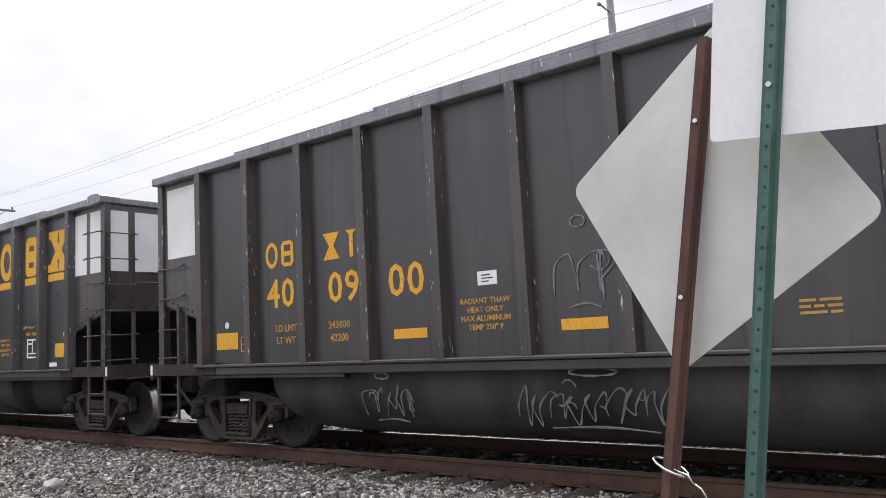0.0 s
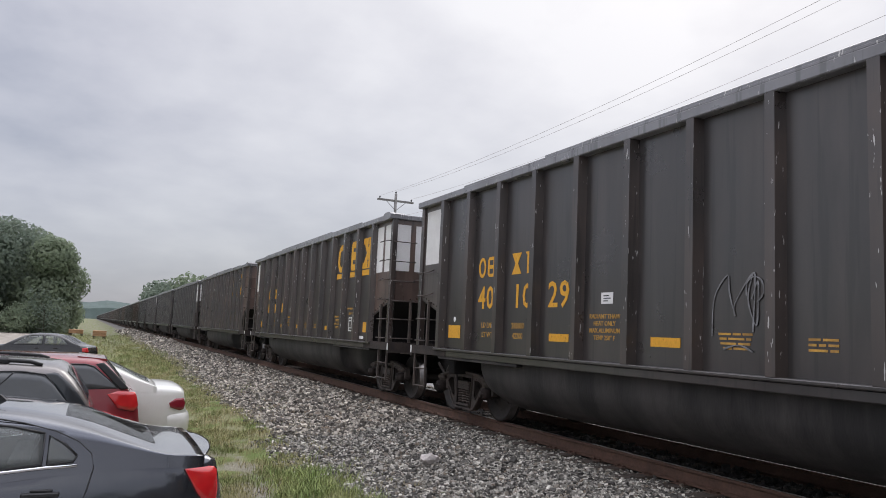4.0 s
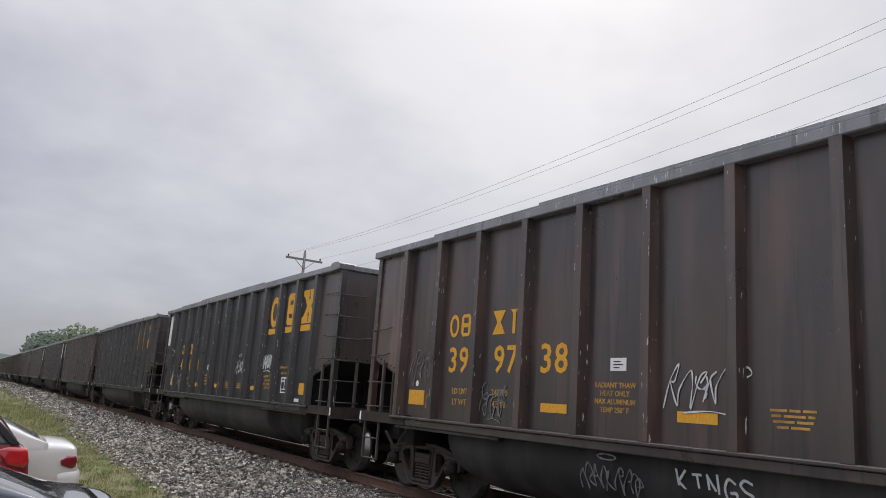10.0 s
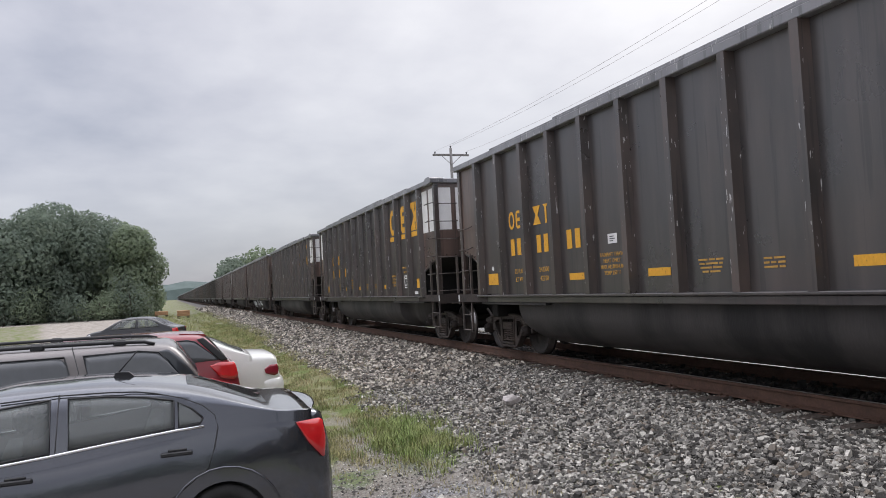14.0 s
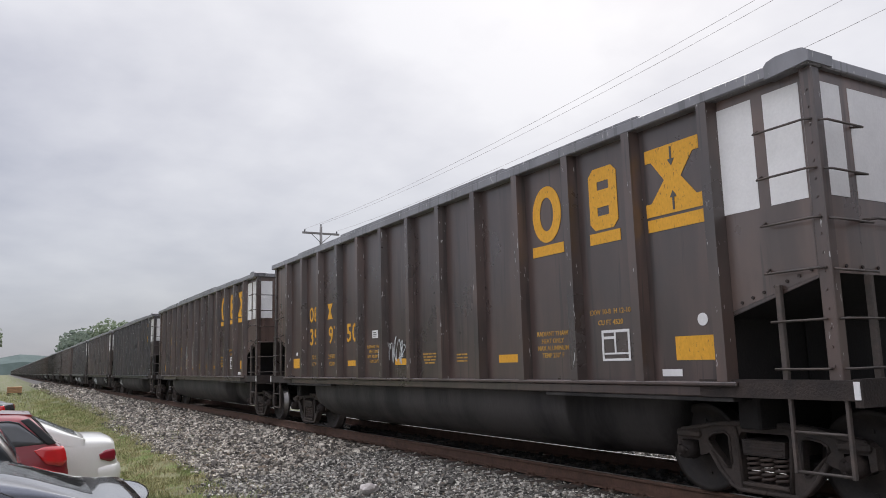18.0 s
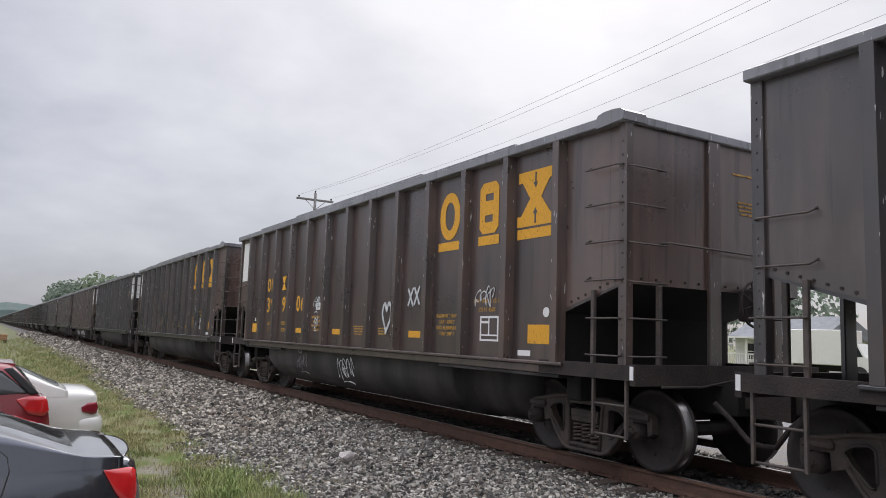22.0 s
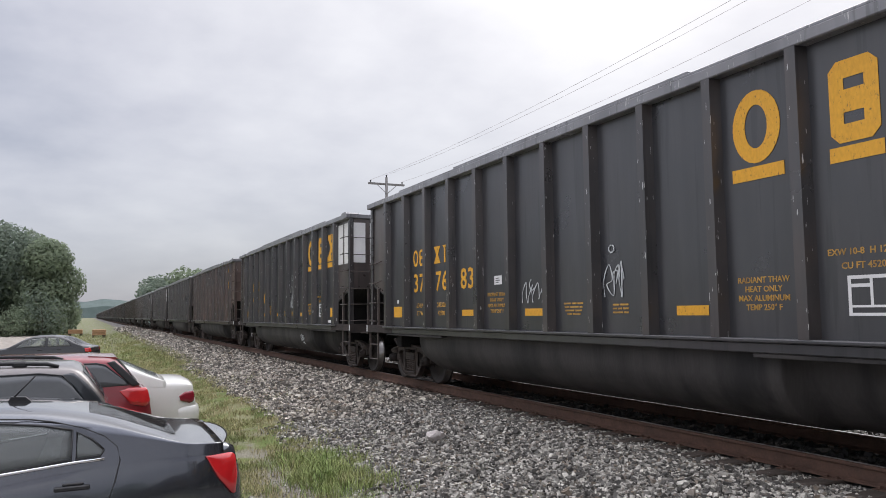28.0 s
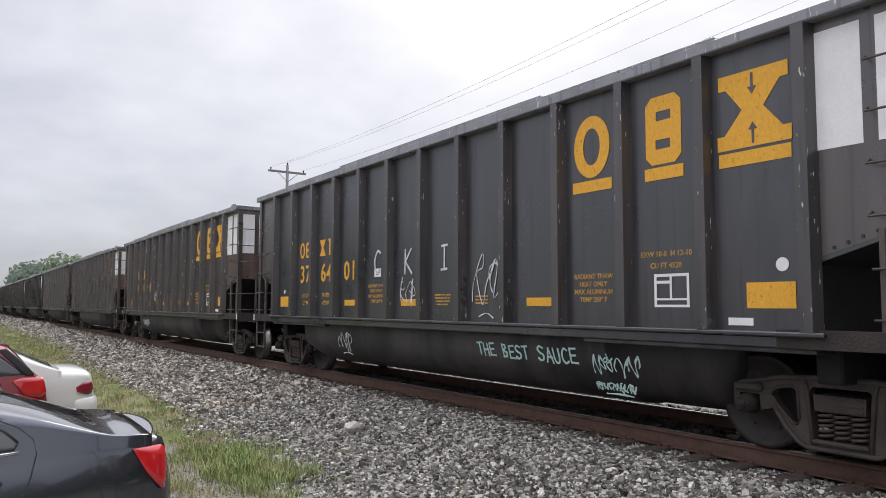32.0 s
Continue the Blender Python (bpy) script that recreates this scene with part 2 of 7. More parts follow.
M_TUB = material("tub_dull_grey", (0.046, 0.041, 0.039), (0.013, 0.012, 0.012), 1.0, 0.7, bump=0.2, bump_scale=30, stretch=(1.3, 1.3, 0.25), vary=1, lo=0.42, hi=0.6)
# near-black: coal grime plus the shade under the wagons, both in the colour
M_UNDER = material("grime_and_shade", (0.010, 0.009, 0.009), (0.019, 0.016, 0.015), 2.0, 0.9, bump=0.3)
M_TRUCK = material("cast_steel_rust", (0.019, 0.015, 0.0135), (0.044, 0.031, 0.026), 4.0, 0.8, bump=0.4, vary=1)
M_FRAME = material("side_frame_casting", (0.040, 0.033, 0.030), (0.078, 0.058, 0.048), 3.5, 0.75, bump=0.4, vary=1)
M_IRON = material("worn_ladder_iron", (0.060, 0.052, 0.048), (0.105, 0.080, 0.068), 6.0, 0.6, bump=0.2, vary=1)
M_WHEEL = material("wheel_steel", (0.016, 0.014, 0.013), (0.036, 0.027, 0.023), 5.0, 0.65, bump=0.2)
M_TREAD = material("polished_tread", (0.26, 0.25, 0.245), (0.12, 0.11, 0.105), 5.0, 0.30, metal=1.0)
M_SPRING = material("spring_steel", (0.058, 0.046, 0.040), (0.095, 0.066, 0.054), 9.0, 0.7, bump=0.3)
M_YELLOW = material("marking_yellow", (0.72, 0.36, 0.030), (0.060, 0.044, 0.036), 42.0, 0.6, fine=0.2, vary=1, lo=0.60, hi=0.74, stretch=(1, 1, 0.5))
M_STENCIL = material("stencil_yellow", (0.55, 0.31, 0.06), (0.30, 0.17, 0.05), 6.0, 0.7, fine=0.3, vary=1)
M_WHITE = material("reflective_white", (0.80, 0.79, 0.78), (0.68, 0.67, 0.66), 1.4, 0.65, fine=0.08, vary=1)
M_CREAM = material("aged_cream_panel", (0.78, 0.70, 0.56), (0.70, 0.62, 0.50), 1.4, 0.65, fine=0.08)
M_CHALK = material("spray_white", (0.66, 0.68, 0.68), (0.44, 0.46, 0.46), 9.0, 0.8, fine=0.15)
M_FAINT = material("worn_spray", (0.23, 0.23, 0.24), (0.11, 0.11, 0.11), 6.0, 0.8, fine=0.3)
M_AQUA = material("spray_pale_green", (0.38, 0.62, 0.56), (0.50, 0.58, 0.55), 6.0, 0.8)
M_SPRAYBLACK = material("spray_black", (0.03, 0.03, 0.032), (0.06, 0.06, 0.06), 6.0, 0.7)


def stone_mix(name, dust=(1, 1, 1)):
    """Crushed stone: each piece takes one tone, from dark trap rock over grey and tan to near white, times the colour
    factor dust.
    """
    m = bpy.data.materials.new(name)
    m.use_nodes = True
    nt = m.node_tree
    N, L = nt.nodes.new, nt.links.new
    p = nt.nodes["Principled BSDF"]
    p.inputs["Roughness"].default_value = 0.82
    p.inputs["Specular IOR Level"].default_value = 0.35
    geo, ramp, tc, grain, mix, lift = (N("ShaderNode" + k) for k in ("NewGeometry", "ValToRGB", "TexCoord", "TexNoise", "Mix", "MapRange"))
    tones = ((0.0, (0.044, 0.043, 0.043)), (0.14, (0.076, 0.073, 0.071)), (0.33, (0.110, 0.108, 0.106)), (0.50, (0.180, 0.176, 0.170)), (0.57, (0.195, 0.165, 0.138)), (0.66, (0.262, 0.258, 0.250)), (0.86, (0.420, 0.413, 0.398)), (1.0, (0.600, 0.592, 0.572)))
    el = ramp.color_ramp.elements
    el[0].position, el[0].color = tones[0][0], (*(v * d for v, d in zip(tones[0][1], dust)), 1)
    el[1].position, el[1].color = tones[-1][0], (*(v * d for v, d in zip(tones[-1][1], dust)), 1)
    for at, c in tones[1:-1]:
        el.new(at).color = (*(v * d for v, d in zip(c, dust)), 1)
    L(geo.outputs["Random Per Island"], ramp.inputs["Fac"])
    grain.inputs["Scale"].default_value, grain.inputs["Detail"].default_value = 34.0, 4.0
    L(tc.outputs["Object"], grain.inputs["Vector"])
    lift.inputs["From Min"].default_value, lift.inputs["From Max"].default_value = 0.3, 0.7
    lift.inputs["To Min"].default_value, lift.inputs["To Max"].default_value = 0.72, 1.18
    L(grain.outputs["Fac"], lift.inputs["Value"])
    mix.data_type, mix.blend_type = "RGBA", "MULTIPLY"
    mix.inputs["Factor"].default_value = 1.0
    L(ramp.outputs["Color"], mix.inputs["A"])
    L(lift.outputs["Result"], mix.inputs["B"])
    L(mix.outputs["Result"], p.inputs["Base Color"])
    return m


M_BALLAST = stone_mix("ballast_stone", (1.06, 1.02, 0.94))
# the far stones: warmer and paler than the near ones
M_BALLASTPALE = stone_mix("pale_ballast_stone", (1.24, 1.15, 1.02))
# darker stone for the strip between the rails
M_BALLASTDARK = material("dark_stone", (0.060, 0.056, 0.054), (0.028, 0.027, 0.027), 5.0, 0.95, bump=0.3, bump_scale=60, island=0.5)
M_BALLASTBED = material("ballast_bed", (0.085, 0.079, 0.072), (0.036, 0.034, 0.032), 18.0, 0.95, bump=0.9, bump_scale=30, fine=0.5)
# paler bed for the ballast past x -13
M_BALLASTFAR = material("pale_ballast_bed", (0.225, 0.210, 0.190), (0.085, 0.080, 0.075), 16.0, 0.95, bump=0.9, bump_scale=24, fine=0.5)
M_RAIL = material("rusty_rail", (0.085, 0.048, 0.034), (0.13, 0.070, 0.048), 5.0, 0.8, bump=0.3)
M_RAILTOP = material("rail_running_top", (0.40, 0.38, 0.37), (0.28, 0.25, 0.24), 5.0, 0.35, metal=1.0)
M_TIE = material("creosoted_timber", (0.055, 0.042, 0.034), (0.095, 0.075, 0.062), 2.0, 0.9, bump=0.6, bump_scale=22, stretch=(6, 1, 6), vary=1)
# leaf greens lightened and blued, so that the colour holds the air's haze
M_LEAF = material("leaf_green_hazed", (0.225, 0.275, 0.190), (0.255, 0.300, 0.200), 0.6, 0.7, island=0.2, spec=0.2)
M_LEAFDARK = material("leaf_deep_green_hazed", (0.180, 0.225, 0.180), (0.212, 0.250, 0.190), 0.6, 0.7, island=0.2, spec=0.2)


def let_through(m, share):
    """Leaves pass on part of the light that falls on their far side."""
    nt = m.node_tree
    p, out = nt.nodes["Principled BSDF"], nt.nodes["Material Output"]
    tr, mix = nt.nodes.new("ShaderNodeBsdfTranslucent"), nt.nodes.new("ShaderNodeMixShader")
    nt.links.new(p.inputs["Base Color"].links[0].from_socket, tr.inputs["Color"])
    mix.inputs[0].default_value = share
    nt.links.new(p.outputs[0], mix.inputs[1])
    nt.links.new(tr.outputs[0], mix.inputs[2])
    nt.links.new(mix.outputs[0], out.inputs["Surface"])


let_through(M_LEAF, 0.5)
let_through(M_LEAFDARK, 0.5)
M_BARK = material("bark", (0.10, 0.08, 0.06), (0.06, 0.05, 0.04), 6.0, 0.95, bump=0.8)
M_GRASS = material("grass_blade", (0.180, 0.225, 0.080), (0.33, 0.300, 0.150), 0.9, 0.75, island=0.45, lo=0.38, hi=0.60, spec=0.2)
M_WEED = material("weed_leaf", (0.195, 0.270, 0.085), (0.30, 0.310, 0.130), 2.2, 0.7, island=0.45, spec=0.25)
M_STRAW = material("dry_grass", (0.40, 0.34, 0.20), (0.30, 0.27, 0.14), 0.7, 0.85, island=0.35, spec=0.2)
M_POLE = material("weathered_pole_wood", (0.25, 0.24, 0.235), (0.16, 0.152, 0.148), 3.0, 0.9, bump=0.4, stretch=(4, 4, 0.5))
M_WIRE = material("wire", (0.42, 0.38, 0.38), (0.36, 0.33, 0.33), 3.0, 0.6)
M_SIGNBACK = material("bare_aluminium_sheet", (0.66, 0.65, 0.60), (0.52, 0.51, 0.465), 2.2, 0.55, metal=0.25, bump=0.05, bump_scale=8, fine=0.06)
M_POSTRUST = material("rusted_channel_post", (0.075, 0.037, 0.029), (0.120, 0.060, 0.045), 5.0, 0.8, bump=0.3, stretch=(1, 1, 0.4))
M_POSTGREEN = material("green_channel_post", (0.045, 0.105, 0.085), (0.065, 0.13, 0.11), 5.0, 0.5, bump=0.1)
M_CARBLACK = material("charcoal_metallic_paint", (0.100, 0.106, 0.122), (0.092, 0.098, 0.113), 3.0, 0.15, metal=0.8, fine=0.05, coat=1.0)
M_CARGREY = material("warm_grey_paint", (0.185, 0.168, 0.160), (0.165, 0.150, 0.145), 3.0, 0.38, metal=0.5, fine=0.05, coat=0.8)
M_CARRED = material("red_paint", (0.25, 0.016, 0.024), (0.21, 0.014, 0.021), 3.0, 0.35, metal=0.2, fine=0.05, coat=1.0)
M_CARWHITE = material("white_paint", (0.74, 0.73, 0.68), (0.70, 0.69, 0.64), 3.0, 0.35, fine=0.03, coat=0.8)
M_CARNIGHT = material("black_car_paint", (0.012, 0.012, 0.014), (0.016, 0.016, 0.018), 3.0, 0.25, fine=0.05, coat=0.7)
M_CARDARK = material("dark_teal_paint", (0.035, 0.040, 0.046), (0.03, 0.035, 0.04), 3.0, 0.35, metal=0.4, fine=0.05, coat=1.0)
M_GLASS = material("tinted_glass", (0.030, 0.033, 0.036), (0.022, 0.025, 0.027), 2.0, 0.04, fine=0.02, coat=0.3, spec=0.5)
M_GLASSMID = material("grey_tinted_glass", (0.105, 0.11, 0.115), (0.075, 0.08, 0.084), 2.0, 0.05, fine=0.02, coat=0.4, spec=0.5)
# opaque pane; its pale colour stands for bright light seen through it
M_GLASSLIGHT = material("glass_painted_see_through", (0.36, 0.39, 0.38), (0.20, 0.22, 0.22), 1.2, 0.05, fine=0.03, coat=0.6, spec=0.6)


def clear_glass(name, tint):
    """A thin dusty pane: lets tinted light through, mirrors more the flatter it is seen, and is brightened by a pale
    layer.
    """
    m = bpy.data.materials.new(name)
    m.use_nodes = True
    nt = m.node_tree
    nt.nodes.remove(nt.nodes["Principled BSDF"])
    tr, gl, fr, mix = (nt.nodes.new("ShaderNode" + k) for k in ("BsdfTransparent", "BsdfGlossy", "Fresnel", "MixShader"))
    tr.inputs["Color"].default_value = (*tint, 1)
    gl.inputs["Roughness"].default_value = 0.02
    fr.inputs["IOR"].default_value = 1.62
    nt.links.new(fr.outputs[0], mix.inputs[0])
    nt.links.new(tr.outputs[0], mix.inputs[1])
    nt.links.new(gl.outputs[0], mix.inputs[2])
    # dusty layer, pale enough to stand in for the cabin's missing light too
    pale_film, dust = nt.nodes.new("ShaderNodeBsdfDiffuse"), nt.nodes.new("ShaderNodeMixShader")
    pale_film.inputs["Color"].default_value = (0.62, 0.66, 0.65, 1)
    dust.inputs[0].default_value = 0.20
    nt.links.new(mix.outputs[0], dust.inputs[1])
    nt.links.new(pale_film.outputs[0], dust.inputs[2])
    nt.links.new(dust.outputs[0], nt.nodes["Material Output"].inputs["Surface"])
    return m


M_PANE = clear_glass("clear_pane", (0.66, 0.70, 0.69))
M_CLOTH = material("grey_seat_cloth", (0.22, 0.22, 0.225), (0.28, 0.28, 0.285), 30.0, 0.9, bump=0.2, bump_scale=90)
M_RUBBER = material("rubber", (0.018, 0.018, 0.018), (0.028, 0.027, 0.026), 8.0, 0.85)
M_PLASTIC = material("black_trim", (0.015, 0.015, 0.016), (0.022, 0.022, 0.023), 8.0, 0.5)
M_CHROME = material("chrome", (0.80, 0.80, 0.82), (0.72, 0.72, 0.74), 3.0, 0.12, metal=1.0, fine=0.02)
M_ALLOY = material("alloy_rim", (0.10, 0.10, 0.105), (0.07, 0.07, 0.075), 3.0, 0.35, metal=0.9)
M_TAILRED = material("red_lens", (0.62, 0.020, 0.022), (0.45, 0.012, 0.015), 5.0, 0.12, fine=0.1, coat=1.0)
M_TAILDARK = material("dark_red_lens", (0.30, 0.022, 0.036), (0.20, 0.015, 0.026), 5.0, 0.12, fine=0.1, coat=1.0)
M_LENS = material("clear_lens", (0.65, 0.66, 0.68), (0.5, 0.5, 0.52), 9.0, 0.1, coat=1.0)
M_ORANGE = material("faded_orange_boards", (0.42, 0.25, 0.13), (0.34, 0.19, 0.11), 3.0, 0.85)
M_SIDING = material("white_siding", (0.66, 0.66, 0.64), (0.58, 0.58, 0.56), 1.0, 0.7, stretch=(1, 1, 8))
M_REDROOF = material("red_roofing", (0.30, 0.09, 0.08), (0.22, 0.07, 0.06), 1.0, 0.8)
M_GREYROOF = material("grey_shingle", (0.24, 0.25, 0.26), (0.17, 0.18, 0.19), 2.0, 0.9, bump=0.4)
M_FLAGRED = material("flag_red", (0.45, 0.04, 0.05), (0.40, 0.04, 0.05), 3.0, 0.9)
M_FLAGBLUE = material("flag_blue", (0.04, 0.06, 0.20), (0.04, 0.05, 0.17), 3.0, 0.9)
# blue-green, with the haze of distance put into the colour
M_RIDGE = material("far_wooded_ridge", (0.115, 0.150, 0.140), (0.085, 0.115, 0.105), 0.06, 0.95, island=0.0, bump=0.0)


# ---- mesh helpers ----
def mesh_of(name, bm, mat, smooth=False):
    me = bpy.data.meshes.new(name)
    bm.to_mesh(me)
    bm.free()
    for m in (mat if isinstance(mat, (list, tuple)) else [mat]):
        me.materials.append(m)
    if smooth:
        me.polygons.foreach_set("use_smooth", [True] * len(me.polygons))
    return me


def link_part(name, me, parent, m=None, label=""):
    ob = new(name, me)
    ob.parent = parent
    if m is not None:
        ob.matrix_basis = m
    if label:
        ob["label"] = label
    return ob


def part(name, bm, mat, parent, label="", smooth=False, m=None):
    return link_part(name, mesh_of(name, bm, mat, smooth), parent, m, label)


def raw_mesh(name, verts, faces, mat, smooth=False):
    me = bpy.data.meshes.new(name)
    me.from_pydata(verts, [], faces)
    for mm in (mat if isinstance(mat, (list, tuple)) else [mat]):
        me.materials.append(mm)
    if smooth:
        me.polygons.foreach_set("use_smooth", [True] * len(me.polygons))
    me.update()
    return me


def box(bm, x0, x1, y0, y1, z0, z1, bevel=0.0, mat=0):
    r = bmesh.ops.create_cube(bm, size=1.0, matrix=Matrix.LocRotScale(((x0 + x1) / 2, (y0 + y1) / 2, (z0 + z1) / 2), None, (abs(x1 - x0), abs(y1 - y0), abs(z1 - z0))))
    for f in {f for v in r["verts"] for f in v.link_faces}:
        f.material_index = mat
    if bevel:
        bmesh.ops.bevel(bm, geom=list({e for v in r["verts"] for e in v.link_edges}), offset=bevel, segments=1, affect="EDGES")
    return bm


def tube(bm, points, r, n=6, mat=0):
    """A round bar through the points."""
    pts = [Vector(p) for p in points]
    rings = []
    for i, p in enumerate(pts):
        d = (pts[min(i + 1, len(pts) - 1)] - pts[max(i - 1, 0)]).normalized()
        a = d.cross(Vector((0, 0, 1)) if abs(d.z) < 0.9 else Vector((1, 0, 0))).normalized()
        b = d.cross(a)
        rr = r[i] if isinstance(r, (list, tuple)) else r
        rings.append([bm.verts.new(p + rr * (math.cos(t) * a + math.sin(t) * b)) for t in [2 * math.pi * k / n for k in range(n)]])
    for a, b in zip(rings, rings[1:]):
        for k in range(n):
            f = bm.faces.new((a[k], a[(k + 1) % n], b[(k + 1) % n], b[k]))
            f.material_index, f.smooth = mat, True
    for ring in (rings[0][::-1], rings[-1]):
        bm.faces.new(ring).material_index = mat
    return bm


def disc(bm, c, axis, r, depth, n=24, mat=0, r2=None):
    """A short cylinder, centred on c, along a unit axis."""
    a = Vector(axis)
    rot = Vector((0, 0, 1)).rotation_difference(a).to_matrix().to_4x4()
    res = bmesh.ops.create_cone(bm, cap_ends=True, segments=n, radius1=r, radius2=r if r2 is None else r2, depth=depth, matrix=Matrix.Translation(c) @ rot)
    for f in {f for v in res["verts"] for f in v.link_faces}:
        f.material_index = mat
    return bm


def prism(bm, outline, y0, y1, mat=0, holes=()):
    """Extrudes an outline in x and z from y0 to y1; holes are outlines too."""
    loops = [list(outline)] + [list(h) for h in holes]
    for y, flip in ((y0, False), (y1, True)):
        edges = []
        for lp in loops:
            vs = [bm.verts.new((x, y, z)) for x, z in lp]
            edges += [bm.edges.new((vs[i], vs[(i + 1) % len(vs)])) for i in range(len(vs))]
        res = bmesh.ops.triangle_fill(bm, use_beauty=True, use_dissolve=False, edges=edges)
        for f in res["geom"]:
            if isinstance(f, bmesh.types.BMFace):
                f.material_index = mat
    for lp in loops:
        a = [bm.verts.new((x, y0, z)) for x, z in lp]
        b = [bm.verts.new((x, y1, z)) for x, z in lp]
        for i in range(len(lp)):
            j = (i + 1) % len(lp)
            bm.faces.new((a[i], a[j], b[j], b[i])).material_index = mat
    bmesh.ops.remove_doubles(bm, verts=bm.verts, dist=1e-5)
    bmesh.ops.recalc_face_normals(bm, faces=bm.faces)
    return bm


def thing(name, m, label, category, group="", kind=""):
    ob = new(name)
    ob.matrix_basis = m
    return tagged(ob, label, category, group, kind)


GLYPHS = {}


def glyphs(text, size, mat, bold=0.014, depth=0.004):
    """Built-in letters as a thin mesh that stands on x, reads along x and faces -y."""
    key = (text, size, mat.name)
    if key not in GLYPHS:
        cu = bpy.data.curves.new("lettering", "FONT")
        cu.body, cu.size, cu.extrude = text, size, depth / 2
        cu.align_x, cu.resolution_u, cu.offset = "CENTER", 2, size * bold
        ob = new("lettering", cu)
        me = bpy.data.meshes.new_from_object(ob.evaluated_get(bpy.context.evaluated_depsgraph_get()))
        bpy.data.objects.remove(ob)
        bpy.data.curves.remove(cu)
        me.transform(pose(0, 0, 0, 90))
        me.materials.clear()
        me.materials.append(mat)
        GLYPHS[key] = me
    return GLYPHS[key]



# ---- the plan: rail tops are z 0, the track runs along x ----
YC = 7.447            # track centre line
PITCH = 16.227        # wagon to wagon
LEN = 14.716          # wagon body over the top rim
TOP = 3.935           # rim height over the rail
GROUND = -0.58        # the parking ground


# small surges of the train, metres ahead of its even run, by seconds
SURGE = [(0, 0.08), (1, -0.04), (2, -0.07), (3, -0.22), (4, 0.29), (7, 0.20), (9, 0.11), (10, 0.07), (11, -0.18), (12, -0.32), (13, 0.22), (16, -0.03), (17, -0.04), (18, -0.23),
         (19, -0.31), (20, -0.21), (21, 0.36), (22, 0.26), (23, 0.19), (24, 0.09), (25, 0.10), (28, -0.20), (29, -0.14), (31, -0.27), (32, 0.22)]


def train_x(t):
    """Where the rear rim corner of wagon 0 is at t seconds."""
    u = (t - 16) / 16
    return -5.60 + 19.520 * (t - 16) + 2.957 * (u * u - 1) - 0.021 * (u ** 3 - u) + float(np.interp(t, [r[0] for r in SURGE], [r[1] for r in SURGE]))


def smooth_step(a, b, v):
    t = min(1.0, max(0.0, (v - a) / (b - a)))
    return t * t * (3 - 2 * t)


# ---- ground, ballast, track ----
def ground_material():
    """Short dry grass, packed gravel and bare dirt, by place and broken up by noise."""
    m = bpy.data.materials.new("ground_grass_and_gravel")
    m.use_nodes = True
    nt = m.node_tree
    N, L = nt.nodes.new, nt.links.new
    p = nt.nodes["Principled BSDF"]
    p.inputs["Roughness"].default_value = 0.95
    p.inputs["Specular IOR Level"].default_value = 0.2
    tc = N("ShaderNodeTexCoord")
    sep = N("ShaderNodeSeparateXYZ")
    L(tc.outputs["Object"], sep.inputs[0])

    def noise_tex(scale, detail=6.0):
        n = N("ShaderNodeTexNoise")
        n.inputs["Scale"].default_value, n.inputs["Detail"].default_value = scale, detail
        L(tc.outputs["Object"], n.inputs["Vector"])
        return n.outputs["Fac"]

    def op(kind, a, b):
        x = N("ShaderNodeMath")
        x.operation = kind
        for n, v in enumerate((a, b)):
            if isinstance(v, (int, float)):
                x.inputs[n].default_value = v
            else:
                L(v, x.inputs[n])
        return x.outputs[0]

    def band(v, a, b, lo=0.0, hi=1.0):
        r = N("ShaderNodeMapRange")
        r.interpolation_type = "SMOOTHSTEP"
        r.inputs["From Min"].default_value, r.inputs["From Max"].default_value = a, b
        r.inputs["To Min"].default_value, r.inputs["To Max"].default_value = lo, hi
        L(v, r.inputs["Value"])
        return r.outputs["Result"]

    def mixed(fac, a, b):
        x = N("ShaderNodeMix")
        x.data_type = "RGBA"
        for sock, v in ((x.inputs["Factor"], fac), (x.inputs["A"], a), (x.inputs["B"], b)):
            if isinstance(v, tuple):
                sock.default_value = (*v, 1)
            else:
                L(v, sock)
        return x.outputs["Result"]

    wide, mid, fine, pebble = noise_tex(0.35), noise_tex(1.6), noise_tex(14.0), noise_tex(45.0, 3.0)
    grass = mixed(band(mid, 0.35, 0.65), (0.125, 0.165, 0.050), (0.225, 0.220, 0.095))
    grass = mixed(band(fine, 0.45, 0.75), grass, (0.15, 0.165, 0.065))
    gravel = mixed(band(pebble, 0.4, 0.62), (0.15, 0.145, 0.145), (0.33, 0.325, 0.32))
    dirt = mixed(band(fine, 0.35, 0.65), (0.42, 0.375, 0.335), (0.35, 0.315, 0.28))
    # parking gravel near the road, a verge of grass beside the track, a pale dirt lot beyond the cars
    y = op("ADD", sep.outputs["Y"], op("MULTIPLY", op("SUBTRACT", mid, 0.5), 2.4))
    x = op("ADD", sep.outputs["X"], op("MULTIPLY", op("SUBTRACT", wide, 0.5), 9.0))
    near = op("MULTIPLY", band(x, -9.2, -7.2), band(op("ADD", y, op("MULTIPLY", op("ADD", x, 9.0), 0.25)), 4.2, 3.4))
    edge = op("SUBTRACT", y, op("MULTIPLY", x, 0.055))
    lawn = op("MULTIPLY", band(op("SUBTRACT", y, op("MULTIPLY", x, 0.148)), 0.4, -0.6), band(x, -88.0, -84.0))
    lot = op("MULTIPLY", band(edge, 0.7, -0.6), op("SUBTRACT", 1.0, lawn))
    under = op("MULTIPLY", band(y, 1.3, 0.6), band(x, -18.0, -15.0))
